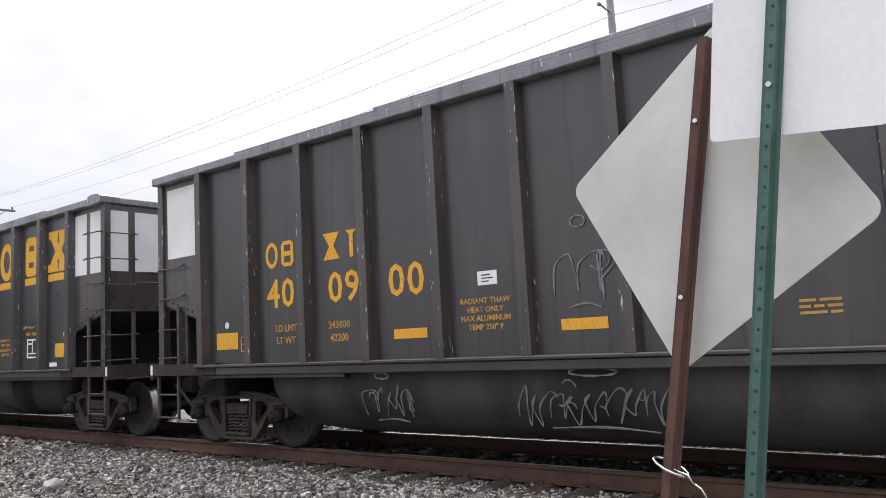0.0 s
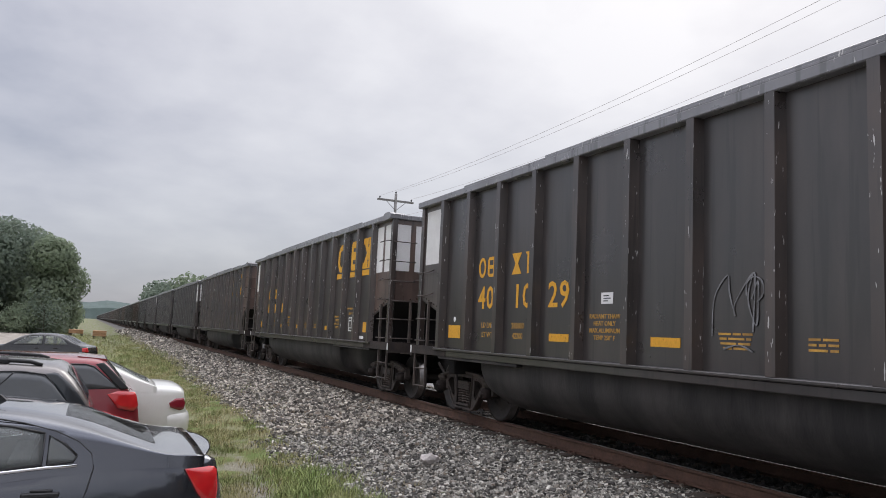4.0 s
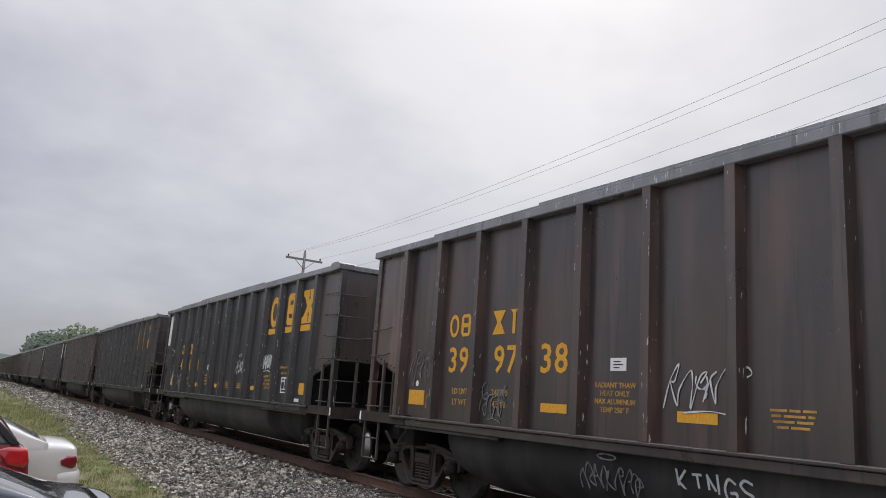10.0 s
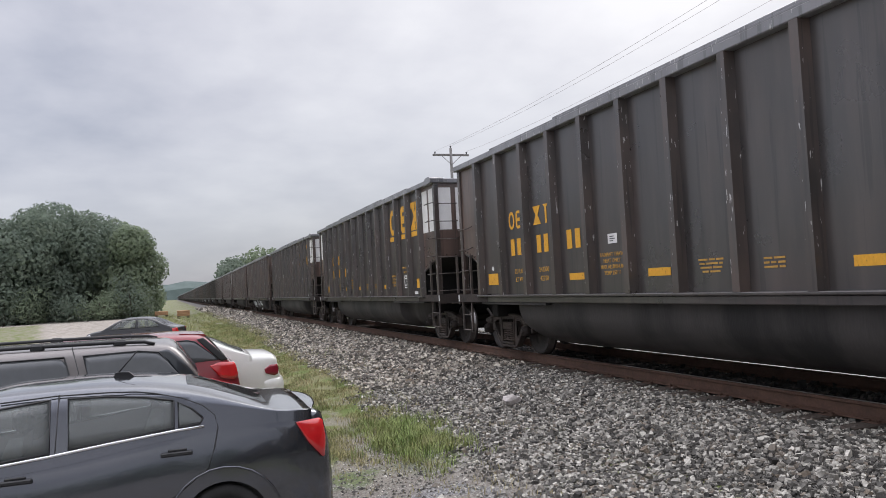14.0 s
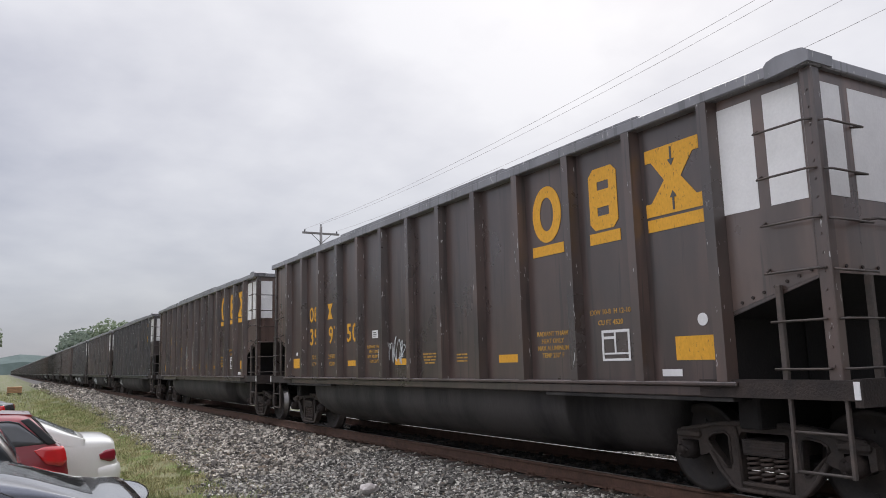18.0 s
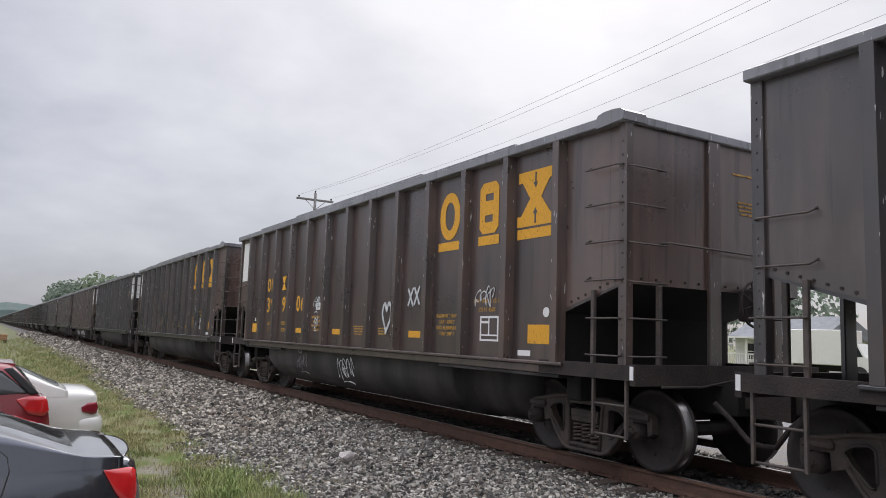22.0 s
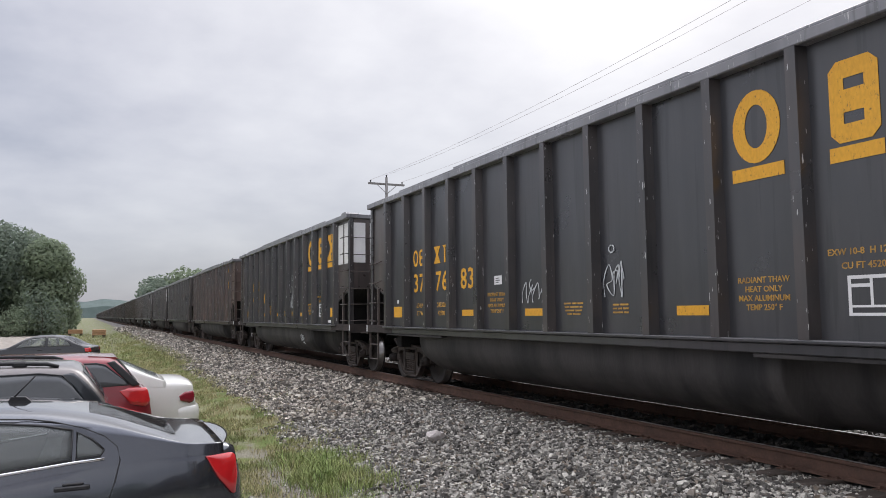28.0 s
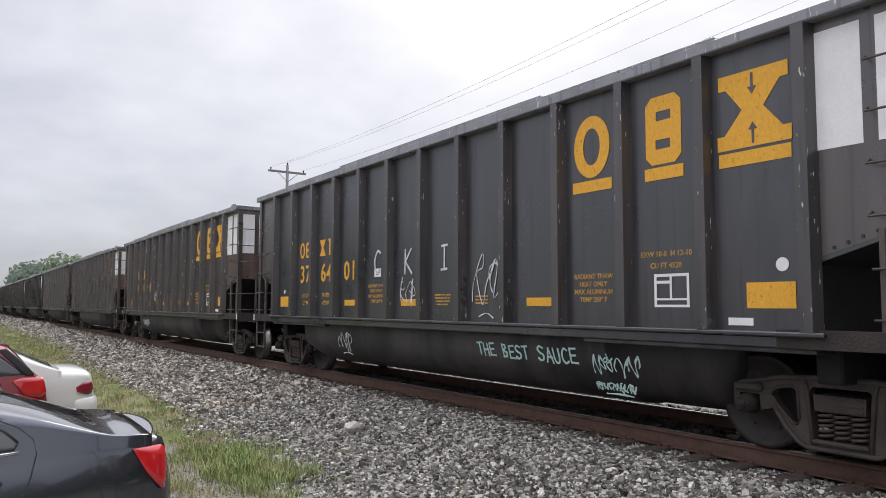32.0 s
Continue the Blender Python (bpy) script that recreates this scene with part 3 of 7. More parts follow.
    yard = op("MULTIPLY", band(sep.outputs["Y"], 10.5, 11.5), band(sep.outputs["Y"], 27.0, 22.0))
    col = mixed(lot, grass, dirt)
    col = mixed(yard, col, gravel)
    col = mixed(under, col, gravel)
    col = mixed(near, col, gravel)
    patches = op("MULTIPLY", band(mid, 0.44, 0.55), op("ADD", band(x, -15.0, -8.0, 0.22, 0.9), band(x, -38.0, -62.0, 0.0, 0.6)))
    col = mixed(patches, col, mixed(band(pebble, 0.4, 0.62), (0.195, 0.175, 0.150), (0.30, 0.275, 0.240)))
    L(col, p.inputs["Base Color"])
    b = N("ShaderNodeBump")
    b.inputs["Strength"].default_value, b.inputs["Distance"].default_value = 0.7, 0.03
    L(pebble, b.inputs["Height"])
    L(b.outputs[0], p.inputs["Normal"])
    return m


def ground_z(x, y):
    """Flat, with a low rise to the ballast and small unevenness near by."""
    z = GROUND + 0.16 * smooth_step(1.6, 3.6, y)
    if y > 9:
        z = GROUND + 0.16
    if -60 < x < 12 and -12 < y < 6:
        z += 0.025 * noise.noise((x * 0.7, y * 0.7, 0)) + 0.012 * noise.noise((x * 2.3, y * 2.3, 4))
    return z


def build_ground():
    xs = [-4000, -2000, -1000, -600, -350, -220, -150, -110, -85] + [-70 + 2 * i for i in range(15)] + [-40 + i for i in range(20)] + [-20 + 0.4 * i for i in range(70)] + [8 + 2 * i for i in range(8)] + [30, 50, 90, 200, 600, 2000]
    ys = [-3000, -1000, -400, -150, -80, -45, -28, -20] + [-15 + i for i in range(13)] + [-2 + 0.3 * i for i in range(31)] + [7.5, 9, 11, 14, 20, 30, 45, 80, 200, 600, 3000]
    verts = [(x, y, ground_z(x, y)) for x in xs for y in ys]
    n = len(ys)
    faces = [(i * n + j, (i + 1) * n + j, (i + 1) * n + j + 1, i * n + j + 1) for i in range(len(xs) - 1) for j in range(n - 1)]
    ob = new("ground", raw_mesh("ground", verts, faces, ground_material(), True))
    return tagged(ob, "dry grass and packed gravel ground beside the railway", "ground", kind="structure")


def bed_z(y):
    """The ballast's cross-section: flat between the rails, a shoulder, a slope on either side."""
    d = abs(y - YC)
    if d < 1.95:
        return -0.215
    return -0.215 - 0.40 * smooth_step(1.8, 4.3, d)


def build_ballast():
    xs = [-2500, -1200, -600, -300, -150, -100, -75] + [-60 + i for i in range(40)] + [-20 + 0.3 * i for i in range(100)] + [12, 20, 40, 100, 400]
    ys = [YC + d for d in (-4.3, -4.0, -3.7, -3.4, -3.1, -2.8, -2.5, -2.2, -1.95, -1.6, -1.3, -0.9, -0.4, 0.4, 0.9, 1.3, 1.95, 2.3, 2.8, 3.3, 4.3)]
    verts = [(x, y, bed_z(y) + (0.03 * noise.noise((x * 3, y * 3, 0)) if -60 < x < 12 else 0)) for x in xs for y in ys]
    n = len(ys)
    faces = [(i * n + j, (i + 1) * n + j, (i + 1) * n + j + 1, i * n + j + 1) for i in range(len(xs) - 1) for j in range(n - 1)]
    me = raw_mesh("ballast_bed", verts, faces, [M_BALLASTBED, M_BALLASTDARK, M_BALLASTFAR], True)
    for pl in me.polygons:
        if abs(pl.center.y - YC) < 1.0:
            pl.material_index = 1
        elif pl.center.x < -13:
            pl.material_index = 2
    ob = new("ballast_bed", me)
    tagged(ob, "grey crushed stone ballast bed under the track", "ballast", kind="structure")
    # loose stones, each a small faceted lump
    rng = np.random.default_rng(5)
    rock = np.array([(x, y, z) for x in (-1, 1) for y in (-1, 1) for z in (-1, 1)], float) * 0.72
    rockf = np.array([(0, 1, 3), (0, 3, 2), (4, 6, 7), (4, 7, 5), (0, 4, 5), (0, 5, 1), (2, 3, 7), (2, 7, 6), (0, 2, 6), (0, 6, 4), (1, 5, 7), (1, 7, 3)])
    octa = np.array([(1, 0, 0), (-1, 0, 0), (0, 1, 0), (0, -1, 0), (0, 0, 1), (0, 0, -1)], float)
    octf = np.array([(0, 2, 4), (2, 1, 4), (1, 3, 4), (3, 0, 4), (2, 0, 5), (1, 2, 5), (3, 1, 5), (0, 3, 5)])

    def heap(name, x0, x1, y0, y1, per, size, base, faces_of, edge=0.0, mat=M_BALLAST):
        n = int((x1 - x0) * (y1 - y0) * per)
        px, py = rng.uniform(x0, x1, n), rng.uniform(y0, y1, n)
        if edge:
            keep = rng.uniform(0, 1, n) < np.clip((py - y0) / edge, 0.04, 1)
            px, py = px[keep], py[keep]
            n = len(px)
        bz = np.array([max(bed_z(y), ground_z(x, y) - 0.01 if y < YC else -9) for x, y in zip(px, py)])
        s = size * rng.lognormal(0, 0.26, n)
        sc = s[:, None] * rng.uniform(0.6, 1.35, (n, 3)) * np.array([1, 1, 0.85])
        v = base[None] * (1 + rng.uniform(-0.40, 0.30, (n, len(base), 3))) * sc[:, None, :]
        ang, tip = rng.uniform(0, 2 * np.pi, n), rng.uniform(-1.2, 1.2, n)
        c, sn, ct, st = np.cos(ang)[:, None], np.sin(ang)[:, None], np.cos(tip)[:, None], np.sin(tip)[:, None]
        x, y, z = v[..., 0], v[..., 1], v[..., 2]
        y, z = y * ct - z * st, y * st + z * ct
        x, y = x * c - y * sn, x * sn + y * c
        v = np.stack([x + px[:, None], y + py[:, None], z + (bz + s * rng.uniform(0.15, 0.9, n))[:, None]], -1)
        f = (faces_of[None] + len(base) * np.arange(n)[:, None, None]).reshape(-1, 3)
        ob = new(name, raw_mesh(name, v.reshape(-1, 3).tolist(), f.tolist(), mat))
        return tagged(ob, "loose grey and white crushed stones of the track ballast", "stones", kind="stuff")

    heap("ballast_stones", -13.0, 1.5, 2.70, 6.30, 1450, 0.0192, rock, rockf, 0.7)
    heap("ballast_stones", -13.0, 1.5, 6.30, 6.62, 1100, 0.0140, rock, rockf)
    heap("ballast_stones", -30.0, -13.0, 3.1, 6.45, 560, 0.0275, rock, rockf, 0.5, M_BALLASTPALE)
    heap("ballast_stones", -62.0, -30.0, 3.4, 6.4, 210, 0.046, octa, octf, 0.5, M_BALLASTPALE)
    heap("ballast_stones", -130.0, -62.0, 3.4, 6.4, 70, 0.085, octa, octf, 0.5, M_BALLASTPALE)
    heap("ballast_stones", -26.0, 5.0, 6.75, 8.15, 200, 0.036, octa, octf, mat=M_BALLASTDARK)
    heap("ballast_stones", -26.0, 5.0, 8.25, 11.0, 120, 0.036, octa, octf)
    return ob


def build_track():
    track = thing("track", pose(0, YC, 0), "railway track of rusty rails on dark timber sleepers", "track", kind="structure")
    prof = [(-0.07, -0.18), (0.07, -0.18), (0.07, -0.165), (0.012, -0.145), (0.010, -0.045), (0.036, -0.035), (0.036, -0.008), (0.026, 0.0), (-0.026, 0.0), (-0.036, -0.008), (-0.036, -0.035), (-0.010, -0.045), (-0.012, -0.145), (-0.07, -0.165)]
    for side in (-1, 1):
        xs = (-2500, -400, -60, 12, 400)
        verts = [(x, side * 0.7525 + a, b) for x in xs for a, b in prof]
        n = len(prof)
        faces = [(i * n + j, i * n + (j + 1) % n, (i + 1) * n + (j + 1) % n, (i + 1) * n + j) for i in range(len(xs) - 1) for j in range(n)]
        me = raw_mesh("rail", verts, faces, [M_RAIL, M_RAILTOP])
        for pl in me.polygons:
            if pl.index % n == 7:
                pl.material_index = 1
        link_part("rail", me, track)
    bm = bmesh.new()
    box(bm, -0.11, 0.11, -1.30, 1.30, -0.36, -0.178, 0.012)
    tie = mesh_of("sleeper", bm, M_TIE)
    bm = bmesh.new()
    box(bm, -0.09, 0.09, -0.17, 0.17, -0.182, -0.172, 0.003)
    for sx in (-0.055, 0.055):
        for sy in (-0.1, 0.1):
            box(bm, sx - 0.012, sx + 0.012, sy - 0.018, sy + 0.018, -0.18, -0.150, 0.003)
    plate = mesh_of("tie_plate", bm, M_RAIL)
    rng = random.Random(3)
    for i in range(150):
        x = 6 - 0.53 * i + rng.uniform(-0.03, 0.03)
        link_part("sleeper", tie, track, pose(x, rng.uniform(-0.05, 0.05), rng.uniform(-0.008, 0.006), 0, rng.uniform(-1.5, 1.5), rng.uniform(-1.2, 1.2)))
        if i < 60:
            link_part("tie_plate", plate, track, pose(x, -0.7525, 0))
    verts, faces = [], []
    for i in range(150, 700):
        x, b = 6 - 0.53 * i, len(verts)
        verts += [(x + sx, sy, -0.186) for sx, sy in ((-0.11, -1.3), (0.11, -1.3), (0.11, 1.3), (-0.11, 1.3))] + [(x + sx, sy, -0.36) for sx, sy in ((-0.11, -1.3), (0.11, -1.3), (0.11, 1.3), (-0.11, 1.3))]
        faces += [(b, b + 1, b + 2, b + 3), (b, b + 4, b + 5, b + 1), (b + 1, b + 5, b + 6, b + 2), (b + 3, b + 7, b + 4, b)]
    far = link_part("far_sleepers", raw_mesh("far_sleepers", verts, faces, M_TIE), track)
    tagged(far, kind="stuff")
    return track


# ---- the coal wagons ----
POSTS = [LEN / 2 + 1.038 * i for i in range(-6, 7)]
BAY = [(POSTS[i] + POSTS[i + 1]) / 2 for i in range(12)]
SIDE, RIMY = 1.50, 1.626
SILL0, SILL1 = 1.03, 1.17
WHEEL_R = 0.457
TRUCKS = (1.18, LEN - 1.18)
W = {}


def wagon_meshes():
    # the shell: side sheets, end sheets that lean in below, and the floor, 12 mm thick sheets with the hollow open at the top
    x0, x1 = 0.06, LEN - 0.06
    slope_z, hop_z = 2.06, 1.74
    b0, b1 = POSTS[0], POSTS[-1]
    bm = bmesh.new()
    prism(bm, [(b0, SILL1 - 0.02), (b1, SILL1 - 0.02), (b1, hop_z), (x1, slope_z), (x1, TOP - 0.1), (x0, TOP - 0.1), (x0, slope_z), (b0, hop_z)], -SIDE, -SIDE + 0.02)
    W["sheet"] = mesh_of("side_sheet", bm, PAINTS[0][0])
    # end: upright sheet, sloping end floor, inner bulkhead above the bolster, one bent plate
    bm = bmesh.new()
    box(bm, x1 - 0.02, x1, -SIDE + 0.021, SIDE - 0.021, slope_z, TOP - 0.1)
    W["end_sheet"] = mesh_of("end_sheet", bm, PAINTS[0][0])
    # slope and bulkhead; the shade below them is put into the dark colour
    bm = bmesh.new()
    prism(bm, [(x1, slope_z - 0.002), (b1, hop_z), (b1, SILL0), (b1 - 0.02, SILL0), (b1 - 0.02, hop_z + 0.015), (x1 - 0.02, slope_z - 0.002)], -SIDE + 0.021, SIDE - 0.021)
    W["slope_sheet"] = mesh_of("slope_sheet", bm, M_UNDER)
    # bolts along the lower edge of the end and corner sheets
    bm = bmesh.new()
    for i in range(7):
        t = (i + 0.5) / 7
        disc(bm, (b1 + 0.14 + (x1 - b1 - 0.24) * t, -SIDE - 0.006, hop_z + 0.12 + (slope_z - hop_z - 0.06) * t), (0, -1, 0), 0.016, 0.014, 6)
    for i in range(12):
        disc(bm, (x1 + 0.006, -1.28 + 0.23 * i, slope_z + 0.06), (1, 0, 0), 0.016, 0.014, 6)
    W["riveted_seam"] = mesh_of("riveted_seam", bm, M_TRUCK)
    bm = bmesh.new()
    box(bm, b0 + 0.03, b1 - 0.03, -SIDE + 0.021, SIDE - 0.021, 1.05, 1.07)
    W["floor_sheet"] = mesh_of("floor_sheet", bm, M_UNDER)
    bm = bmesh.new()
    xc = b1 + 0.092
    prism(bm, [(xc, hop_z + 0.07), (x1 - 0.08, slope_z), (x1 - 0.08, TOP - 0.116), (xc, TOP - 0.116)], -SIDE - 0.003, -SIDE + 0.001)
    W["corner_sheet"] = mesh_of("corner_sheet", bm, M_ENDRUST)
    # side post: a shallow tapering hat section
    bm = bmesh.new()
    for z0, z1 in ((SILL1, TOP - 0.105),):
        prof = [(-0.088, 0.0), (-0.058, -0.122), (0.058, -0.122), (0.088, 0.0)]
        lo = [bm.verts.new((a, b * 1.0, z0)) for a, b in prof]
        hi = [bm.verts.new((a, b * 1.0, z1)) for a, b in prof]
        for i in range(3):
            bm.faces.new((lo[i], lo[i + 1], hi[i + 1], hi[i]))
        bm.faces.new(lo[::-1])
        bm.faces.new(hi)
    bmesh.ops.recalc_face_normals(bm, faces=bm.faces)
    W["post"] = mesh_of("side_post", bm, PAINTS[0][1])
    bm = bmesh.new()
    for x in POSTS:
        prism(bm, [(x - 0.075, SILL1), (x + 0.075, SILL1), (x + 0.075, TOP - 0.105), (x - 0.075, TOP - 0.105)], -SIDE - 0.122, -SIDE)
    W["far_posts"] = mesh_of("side_posts", bm, PAINTS[0][1])
    # top rim on all four sides, doubled along the middle
    bm = bmesh.new()
    for s in (-1, 1):
        box(bm, 0, LEN, s * RIMY, s * (SIDE - 0.08), TOP - 0.115, TOP, 0.012)
        box(bm, 1.97, LEN - 1.97, s * (RIMY - 0.008), s * (SIDE - 0.06), TOP - 0.004, TOP + 0.028, 0.005)
        box(bm, 4.50, LEN - 4.50, s * (RIMY - 0.014), s * (SIDE - 0.05), TOP + 0.024, TOP + 0.060, 0.006)
    for a in (0, LEN - 0.13):
        box(bm, a, a + 0.13, -SIDE + 0.1, SIDE - 0.1, TOP - 0.11, TOP - 0.005, 0.012)
    W["rim"] = mesh_of("top_rim", bm, M_RIM)
    bm = bmesh.new()
    prism(bm, [(0.0, TOP - 0.13), (0.42, TOP - 0.10), (0.43, TOP - 0.01), (0.38, TOP + 0.025), (0.28, TOP + 0.04), (0.12, TOP + 0.04), (0.03, TOP + 0.02), (0.0, TOP - 0.01)], -RIMY - 0.012, -SIDE + 0.2)
    W["cap"] = mesh_of("corner_cap", bm, M_RIM)
    # side sill: a rolled channel with a lip
    bm = bmesh.new()
    box(bm, POSTS[0] - 0.15, POSTS[-1] + 0.15, -RIMY, -SIDE + 0.1, SILL0 + 0.10, SILL1, 0.01)
    box(bm, POSTS[0] - 0.15, POSTS[-1] + 0.15, -RIMY + 0.05, -SIDE + 0.1, SILL0, SILL0 + 0.10, 0.01)
    W["sill"] = mesh_of("side_sill", bm, PAINTS[0][0])
    # the low round tub between the trucks
    bm = bmesh.new()
    sec = [(-1.46, SILL0)] + [(-1.46 * math.cos(a) ** 0.55, SILL0 - 0.10 - 0.69 * math.sin(a) ** 0.85) for a in [radians(9 * i) for i in range(1, 10)]] + [(-0.25, 0.24)]
    sec = sec + [(-y, z) for y, z in sec[::-1]]
    stations = [(2.25, 0.0, 0.80), (2.3, 0.55, 0.91), (2.5, 0.8, 0.96), (2.85, 0.95, 0.99), (3.3, 1.0, 1.0), (5.0, 1.0, 1.0), (7.3, 1.0, 1.0), (9.5, 1.0, 1.0), (11.08, 1.0, 1.0), (11.10, 0.99, 0.97),
                (11.12, 0.985, 0.80), (11.6, 0.985, 0.79), (12.2, 0.975, 0.77), (12.28, 0.93, 0.74), (12.42, 0.5, 0.68), (12.50, 0.0, 0.62)]
    rings = [[bm.verts.new((x, y * wy, SILL0 - (SILL0 - z) * (0.25 + 0.75 * k))) for y, z in sec] for x, k, wy in stations]
    for a, b in zip(rings, rings[1:]):
        for i in range(len(sec) - 1):
            bm.faces.new((a[i], a[i + 1], b[i + 1], b[i])).smooth = True
    for r in (rings[0], rings[-1]):
        bm.faces.new(r)
    bmesh.ops.recalc_face_normals(bm, faces=bm.faces)
    W["tub"] = mesh_of("tub", bm, M_TUB)
    # end platform, stub sill, corner posts, ladder, grab irons, all for the forward end; mirrored for the rear
    bm = bmesh.new()
    cut = [(-1.58, 1.03), (-1.46, 1.03), (-1.46, 1.05), (1.46, 1.05), (1.46, 1.03), (1.58, 1.03), (1.58, 1.19), (1.46, 1.19), (1.46, 1.09), (-1.46, 1.09), (-1.46, 1.19), (-1.58, 1.19)]
    beam = [(-1.58, 0.98), (-1.46, 0.98), (-1.30, 0.98), (1.30, 0.98), (1.46, 0.98), (1.58, 0.98), (1.58, 1.20), (1.46, 1.20), (1.30, 1.20), (-1.30, 1.20), (-1.46, 1.20), (-1.58, 1.20)]
    rings = [[bm.verts.new((x, y, z)) for y, z in ring] for x, ring in ((b1 - 0.3, cut), (LEN + 0.08, cut), (LEN + 0.08, beam), (LEN + 0.15, beam))]
    for p, q in zip(rings, rings[1:]):
        for i in range(12):
            bm.faces.new((p[i], p[(i + 1) % 12], q[(i + 1) % 12], q[i]))
    for r in (rings[0], rings[-1]):
        bm.faces.new(r)
    bmesh.ops.recalc_face_normals(bm, faces=bm.faces)
    W["deck"] = mesh_of("end_platform", bm, M_TRUCK)
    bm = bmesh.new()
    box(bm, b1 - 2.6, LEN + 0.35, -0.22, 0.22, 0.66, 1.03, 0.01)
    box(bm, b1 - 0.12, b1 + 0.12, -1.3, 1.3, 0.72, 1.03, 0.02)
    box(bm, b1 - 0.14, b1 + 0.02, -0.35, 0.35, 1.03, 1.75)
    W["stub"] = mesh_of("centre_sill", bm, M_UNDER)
    bm = bmesh.new()
    box(bm, LEN - 0.14, LEN - 0.02, -1.545, -1.43, 1.04, TOP - 0.1, 0.01)
    for i in range(16):
        disc(bm, (LEN - 0.08, -1.548, 1.3 + 0.155 * i), (0, -1, 0), 0.012, 0.012, 6)
    W["corner"] = mesh_of("corner_post", bm, PAINTS[0][1])
    bm = bmesh.new()
    box(bm, LEN - 0.55, LEN - 0.50, -1.56, -1.51, 1.05, 2.0, 0.006)
    for z in (1.28, 1.68):
        tube(bm, [(LEN - 0.52, -1.55, z), (LEN - 0.58, -1.60, z), (LEN - 0.10, -1.60, z), (LEN - 0.10, -1.545, z)], 0.011, 5)
    W["ladder"] = mesh_of("side_ladder", bm, M_IRON)
    bm = bmesh.new()
    box(bm, LEN - 0.55, LEN - 0.50, -1.56, -1.51, 1.05, 2.0, 0.006)
    for z in (1.28, 1.68):
        tube(bm, [(LEN - 0.52, -1.55, z), (LEN - 0.58, -1.60, z), (LEN - 0.10, -1.60, z), (LEN - 0.10, -1.545, z)], 0.011, 5)
    W["rear_ladder"] = mesh_of("side_ladder", bm, M_IRON)
    bm = bmesh.new()
    tube(bm, [(LEN - 0.62, -1.495, 0.05), (LEN - 0.60, -1.60, 0), (LEN - 0.10, -1.60, 0), (LEN - 0.06, -1.545, 0)], 0.011, 5)
    W["grab"] = mesh_of("grab_iron", bm, M_IRON)
    bm = bmesh.new()
    box(bm, LEN - 0.04, LEN + 0.02, -1.08, -1.03, 1.05, 2.05, 0.006)
    for z in (1.28, 1.68):
        tube(bm, [(LEN - 0.05, -1.50, z), (LEN + 0.05, -1.50, z), (LEN + 0.05, -1.0, z), (LEN + 0.0, -1.05, z)], 0.011, 5)
    W["end_ladder"] = mesh_of("end_ladder", bm, M_IRON)
    bm = bmesh.new()
    tube(bm, [(LEN - 0.07, -1.50, 0), (LEN + 0.05, -1.50, -0.03), (LEN + 0.05, -1.0, -0.03), (LEN - 0.07, -1.0, 0)], 0.011, 5)
    W["end_grab"] = mesh_of("grab_iron", bm, M_IRON)
    bm = bmesh.new()
    tube(bm, [(LEN - 0.05, -0.98, 2.53), (LEN + 0.06, -0.95, 2.53), (LEN + 0.06, 1.2, 2.50), (LEN - 0.05, 1.25, 2.50)], 0.013, 5)
    W["hand_rail"] = mesh_of("hand_rail", bm, M_IRON)
    bm = bmesh.new()
    box(bm, LEN - 0.065, LEN - 0.01, -0.22, -0.02, 1.06, TOP - 0.11, 0.01)
    box(bm, LEN - 0.065, LEN - 0.01, 0.95, 1.10, 1.06, TOP - 0.11, 0.01)
    W["end_stake"] = mesh_of("end_stake", bm, PAINTS[0][1])
    # steps below the platform
    bm = bmesh.new()
    for x in (LEN - 0.52, LEN - 0.02):
        box(bm, x, x + 0.03, -1.56, -1.52, 0.42, 1.05, 0.004)
    for z in (0.44, 0.76):
        tube(bm, [(LEN - 0.52, -1.54, z), (LEN, -1.54, z)], 0.014, 5)
    W["step"] = mesh_of("step", bm, M_IRON)
    # coupler, cut lever, hose
    bm = bmesh.new()
    box(bm, LEN + 0.25, LEN + 0.60, -0.10, 0.10, 0.73, 0.95, 0.02)
    prism(bm, [(LEN + 0.55, 0.66), (LEN + 0.79, 0.68), (LEN + 0.79, 1.0), (LEN + 0.55, 1.02)], -0.19, 0.17)
    tube(bm, [(LEN + 0.30, -1.35, 0.98), (LEN + 0.34, -0.8, 0.98), (LEN + 0.40, -0.3, 1.06)], 0.014, 5)
    tube(bm, [(LEN + 0.2, -0.42, 0.8), (LEN + 0.42, -0.40, 0.62), (LEN + 0.6, -0.36, 0.42), (LEN + 0.77, -0.32, 0.40)], 0.03, 7)
    W["coupler"] = mesh_of("coupler", bm, M_TRUCK)
    # brake wheel and its gear box on the end
    bm = bmesh.new()
    r = 0.27
    ring = [(LEN + 0.12, 0.42 + r * math.cos(a), 1.92 + r * math.sin(a)) for a in [2 * math.pi * i / 18 for i in range(19)]]
    tube(bm, ring, 0.016, 5)
    for i in range(4):
        a = math.pi * i / 4 + 0.3
        tube(bm, [(LEN + 0.12, 0.42 - r * math.cos(a), 1.92 - r * math.sin(a)), (LEN + 0.12, 0.42 + r * math.cos(a), 1.92 + r * math.sin(a))], 0.010, 5)
    box(bm, LEN - 0.05, LEN + 0.10, 0.30, 0.54, 1.72, 2.10, 0.02)
    W["brake_wheel"] = mesh_of("brake_wheel", bm, M_TRUCK)
    # under plates by the trucks
    bm = bmesh.new()
